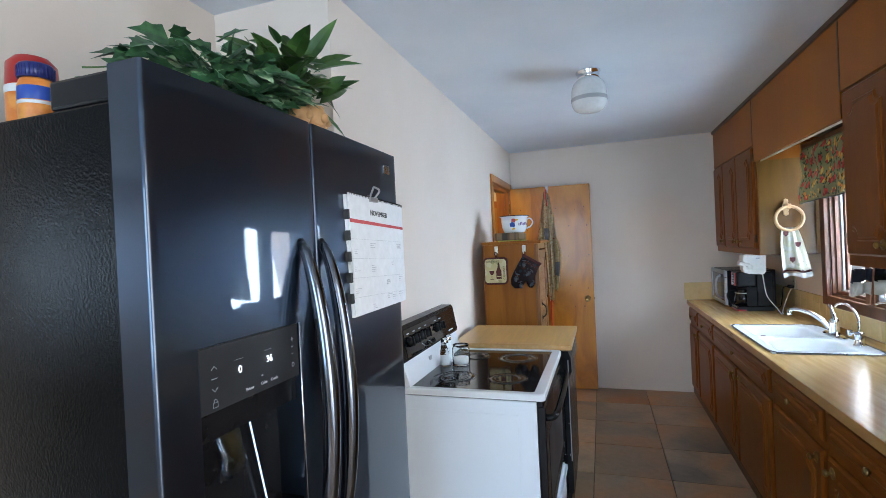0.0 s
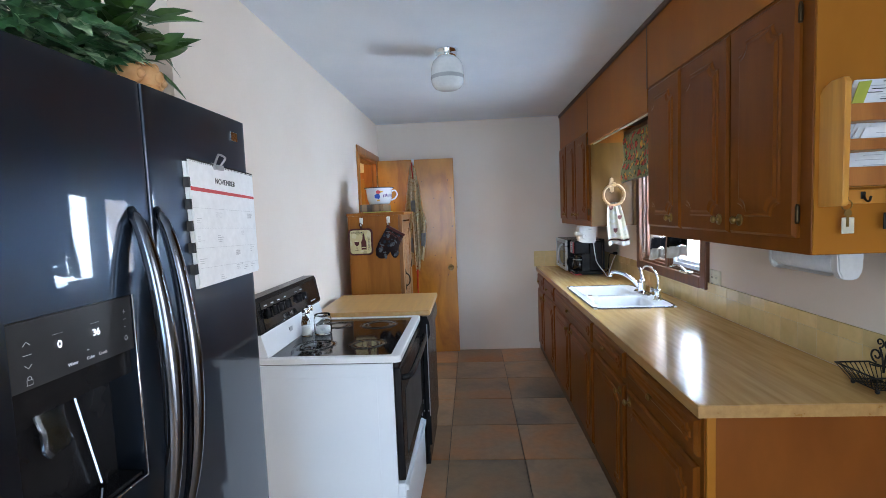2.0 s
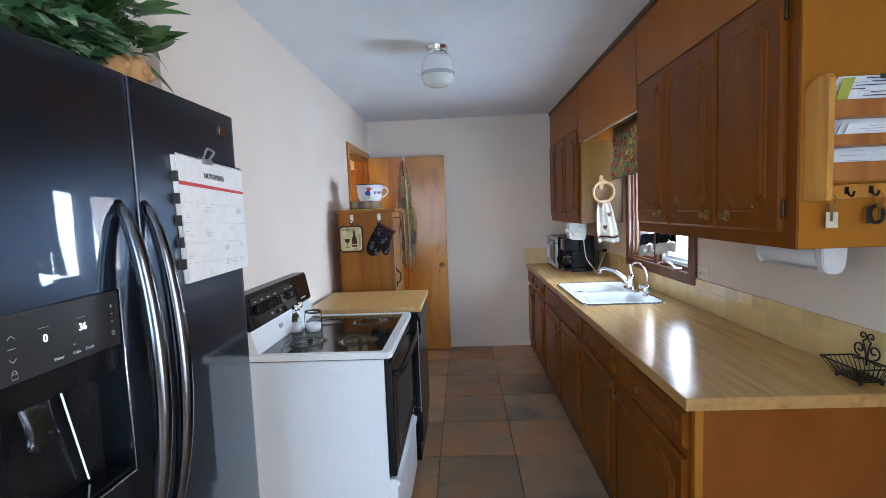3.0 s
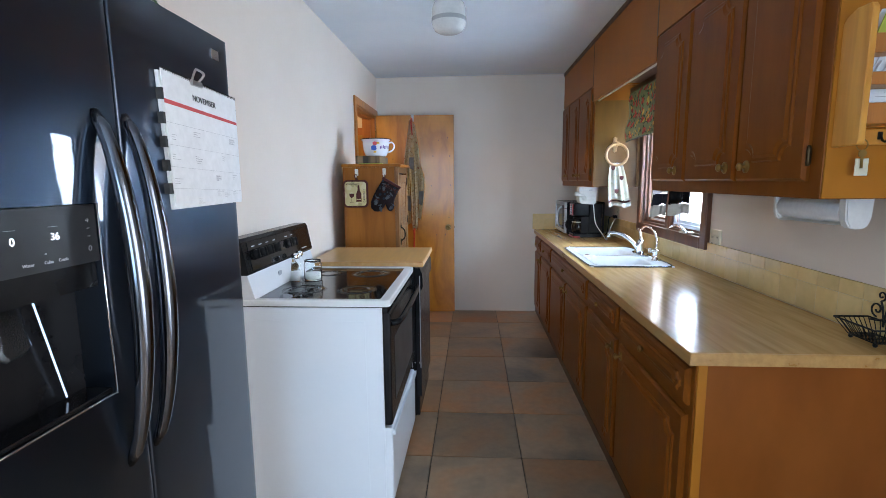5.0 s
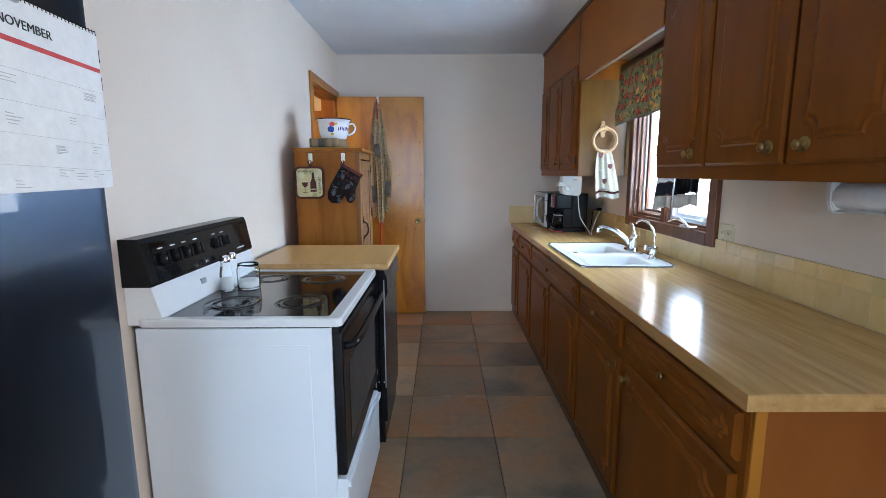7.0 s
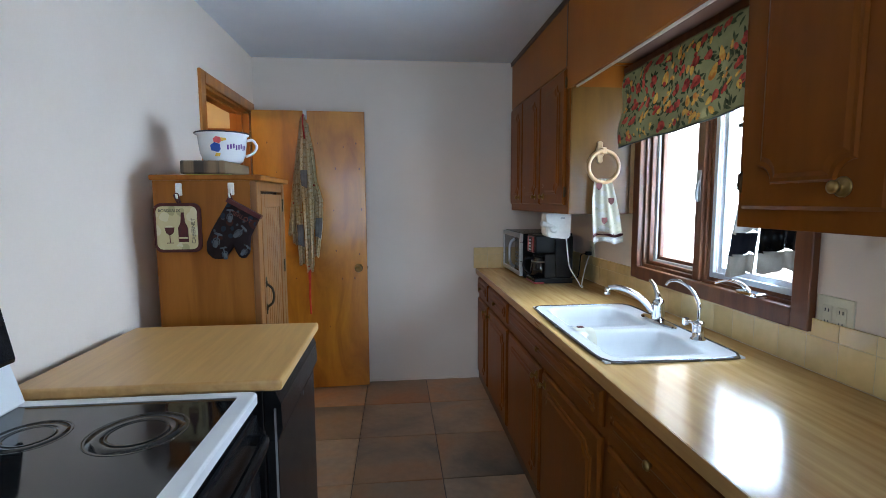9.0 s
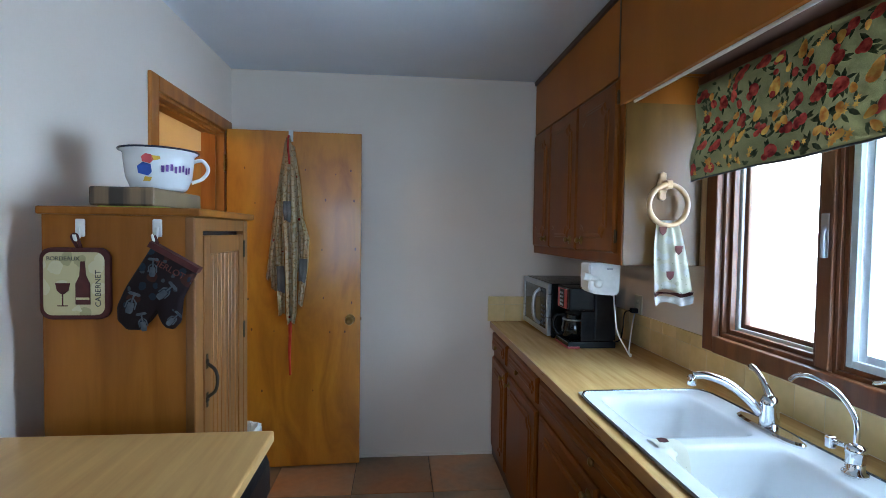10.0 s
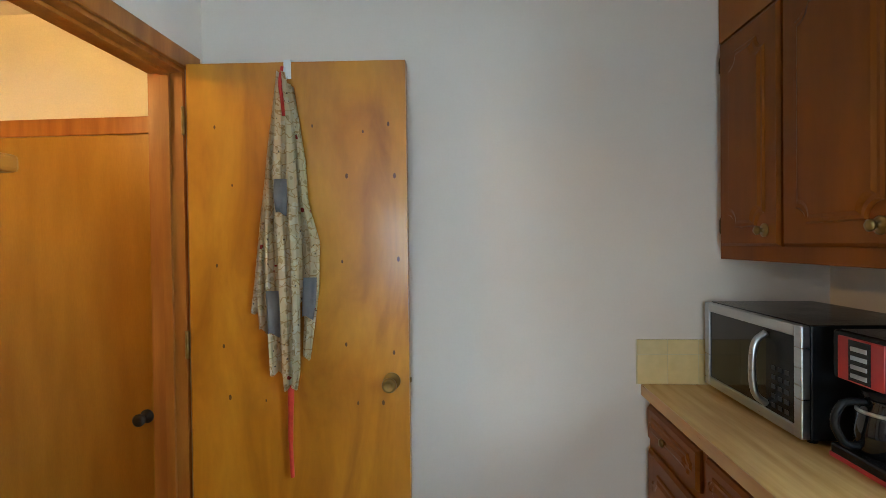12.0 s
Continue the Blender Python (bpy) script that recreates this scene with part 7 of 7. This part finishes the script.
# ---- paper towels under the cabinet ----
pt = thing("paper_towel_holder", 1.40, 1.80, 1.335, "white plastic holder with a nearly used paper towel roll", "paper towel holder")
RX, RZ = 1.42, 1.292
for y0, y1 in ((1.640, 1.672), (1.965, 1.985)):
    bm = bmesh.new()
    prism(bm, [(RX - 0.040, 1.334), (RX + 0.040, 1.334), (RX + 0.036, 1.268), (RX + 0.025, 1.246), (RX, 1.240), (RX - 0.025, 1.246), (RX - 0.036, 1.268)], lambda u, v, d, y0=y0: (u, y0 + d, v), 0.0, y1 - y0)
    bmesh.ops.bevel(bm, geom=bm.edges[:], offset=0.004, segments=2, affect="EDGES")
    part("bracket", bm, M_WHITEP, pt)
bm = bmesh.new()
lathe(bm, [(0.016, 0.0), (0.037, 0.0005), (0.0375, 0.003), (0.0375, 0.286), (0.037, 0.2885), (0.016, 0.289)], (RX, 1.6735, RZ), 28, "y")
part("roll", bm, M_PAPER, pt, "white paper roll")
bm = bmesh.new()
lo = [bm.verts.new((RX + 0.0385 - 0.014 * k - 0.003 * k * k, y, RZ - 0.004 - 0.022 * k + 0.003 * k * k)) for k in range(4) for y in (1.676 + 0.004 * k, 1.960)]
for k in range(3):
    bm.faces.new((lo[2 * k], lo[2 * k + 1], lo[2 * k + 3], lo[2 * k + 2]))
bmesh.ops.solidify(bm, geom=bm.faces[:], thickness=0.0006)
part("loose_sheet", bm, M_PAPER, pt)

# ---- wire basket on the worktop ----
wb = thing("wire_basket", 1.50, 1.68, CT, "black wrought-iron wire basket with scrollwork", "basket")
BX0, BX1, BY0, BY1, BZ = 1.506, 1.582, 1.640, 1.745, CT + 0.014
bm = bmesh.new()


def loop4(g, z):
    return [(BX0 - g, BY0 - g, z), (BX1 + g * 0.1, BY0 - g, z), (BX1 + g * 0.1, BY1 + g, z), (BX0 - g, BY1 + g, z)]


def subdivide(pts, n):
    out = []
    for a, b in zip(pts, pts[1:] + pts[:1]):
        out += [Vector(a).lerp(Vector(b), k / n) for k in range(n)]
    return out


tube(bm, subdivide(loop4(0.0, BZ), 6), 0.0022, 6, closed=True)
part("base_rim", bm, M_IRON, wb)
bm = bmesh.new()
tube(bm, subdivide(loop4(0.028, BZ + 0.048), 6), 0.0028, 6, closed=True)
part("top_rim", bm, M_IRON, wb)
def wire(ends, r):
    g = bmesh.new()
    tube(g, ends, r, 5)
    part("wire", g, M_IRON, wb)


for a, b in zip(subdivide(loop4(0.0, BZ), 7), subdivide(loop4(0.028, BZ + 0.048), 7)):
    wire([a, b], 0.0014)
for k in range(9):
    t = k / 8
    wire([(BX0 + (BX1 - BX0) * t, BY0, BZ), (BX0 + (BX1 - BX0) * t, BY1, BZ)], 0.0012)
    wire([(BX0, BY0 + (BY1 - BY0) * t, BZ), (BX1, BY0 + (BY1 - BY0) * t, BZ)], 0.0012)
bm = bmesh.new()


def scroll(y, z, r, turns, a0, sgn):
    pts = []
    for i in range(36):
        t = i / 35
        a = a0 + sgn * turns * 2 * math.pi * t
        q = r * (1 - 0.78 * t)
        pts.append((1.566, y + q * math.cos(a), z + q * math.sin(a)))
    return pts


for s in (-1, 1):
    yc = 1.692
    tube(bm, scroll(yc + s * 0.028, CT + 0.10, 0.024, 1.2, radians(-90), s), 0.0028, 6)
    tube(bm, scroll(yc + s * 0.016, CT + 0.145, 0.016, 1.2, radians(-90), -s), 0.0026, 6)
    tube(bm, arc([(1.566, yc, CT + 0.05), (1.566, yc + s * 0.006, CT + 0.10), (1.566, yc + s * 0.016, CT + 0.129)]), 0.0028, 6)
    tube(bm, arc([(1.566, yc, CT + 0.075), (1.566, yc + s * 0.02, CT + 0.066), (1.566, yc + s * 0.05, CT + 0.062)]), 0.0028, 6)
part("scrollwork", bm, M_IRON, wb, "heart-shaped scrolled back")
for x in (BX0 + 0.005, BX1 - 0.005):
    for y in (BY0 + 0.005, BY1 - 0.005):
        bm = bmesh.new()
        bmesh.ops.create_uvsphere(bm, u_segments=8, v_segments=6, radius=0.0068, matrix=Matrix.Translation((x, y, CT + 0.0068)))
        part("foot", bm, M_IRON, wb)

# ---- ceiling light ----
cl = thing("ceiling_light", 0.165, 3.018, CL, "unlit ceiling light with a chrome collar and frosted jar glass", "ceiling light")
LC = (0.165, 3.018, CL)
bm = bmesh.new()
lathe(bm, [(0.066, -0.0005), (0.068, -0.006), (0.060, -0.014), (0.062, -0.024), (0.056, -0.034), (0.058, -0.042), (0.050, -0.046)], LC, 32)
part("collar", bm, M_CHROME, cl)
bm = bmesh.new()
lathe(bm, [(0.050, -0.046), (0.066, -0.052), (0.084, -0.070), (0.094, -0.100), (0.097, -0.150)], LC, 36, cap=False)
lathe(bm, [(0.097, -0.172), (0.092, -0.195), (0.078, -0.216), (0.060, -0.226), (0.004, -0.229)], LC, 36, cap=False)
part("globe", bm, M_FROST, cl, "frosted white jar-shaped glass")
bm = bmesh.new()
lathe(bm, [(0.097, -0.150), (0.0985, -0.154), (0.0975, -0.161), (0.0985, -0.168), (0.097, -0.172)], LC, 36, cap=False)
part("clear_band", bm, mat("ribbed_band", (0.42, 0.43, 0.43), (0.5, 0.5, 0.5), 6, 0.1), cl, "ribbed clearer glass band")
for k in range(3):
    bm = bmesh.new()
    a = 2.1 * k + 0.4
    lathe(bm, [(0.004, -0.006), (0.004, 0.006)], (0.165 + 0.062 * math.cos(a), 3.018 + 0.062 * math.sin(a), CL - 0.038), 8)
    part("thumbscrew", bm, M_CHROME, cl)

# ---- baseboard line at the end wall ----
setting("baseboard", box(LW + 0.02, BW - 0.010, 0.0, BX - 0.004, BW - 0.0005, 0.012), M_WALL, "low painted base strip at the end wall", "baseboard")


# ---- floor tiles ----
TX, TY = 0.456, 0.4693
floor = bpy.data.objects["floor"]
bm = box(-TX / 2 + 0.002, -TY / 2 + 0.002, -0.0095, TX / 2 - 0.002, TY / 2 - 0.002, 0.0, bev=0.003, seg=1)
tile_me = bpy.data.meshes.new("floor_tile")
bm.to_mesh(tile_me)
bm.free()
tile_me.materials.append(M_TILE)
for i in range(-11, 3):
    for j in range(-12, 6):
        x, y = 0.09 + (i + 0.5) * TX, 2.444 + (j + 0.5) * TY
        if (x < -0.85 and y > 0.5) or x - TX / 2 < -5.22 or y - TY / 2 < -3.25 or x + TX / 2 > RW + 0.1:
            continue
        o = new("tile", tile_me)
        o.parent = floor
        o.location = (x, y, random.uniform(-0.0006, 0.0004))
        o.rotation_euler = (0, 0, 0)
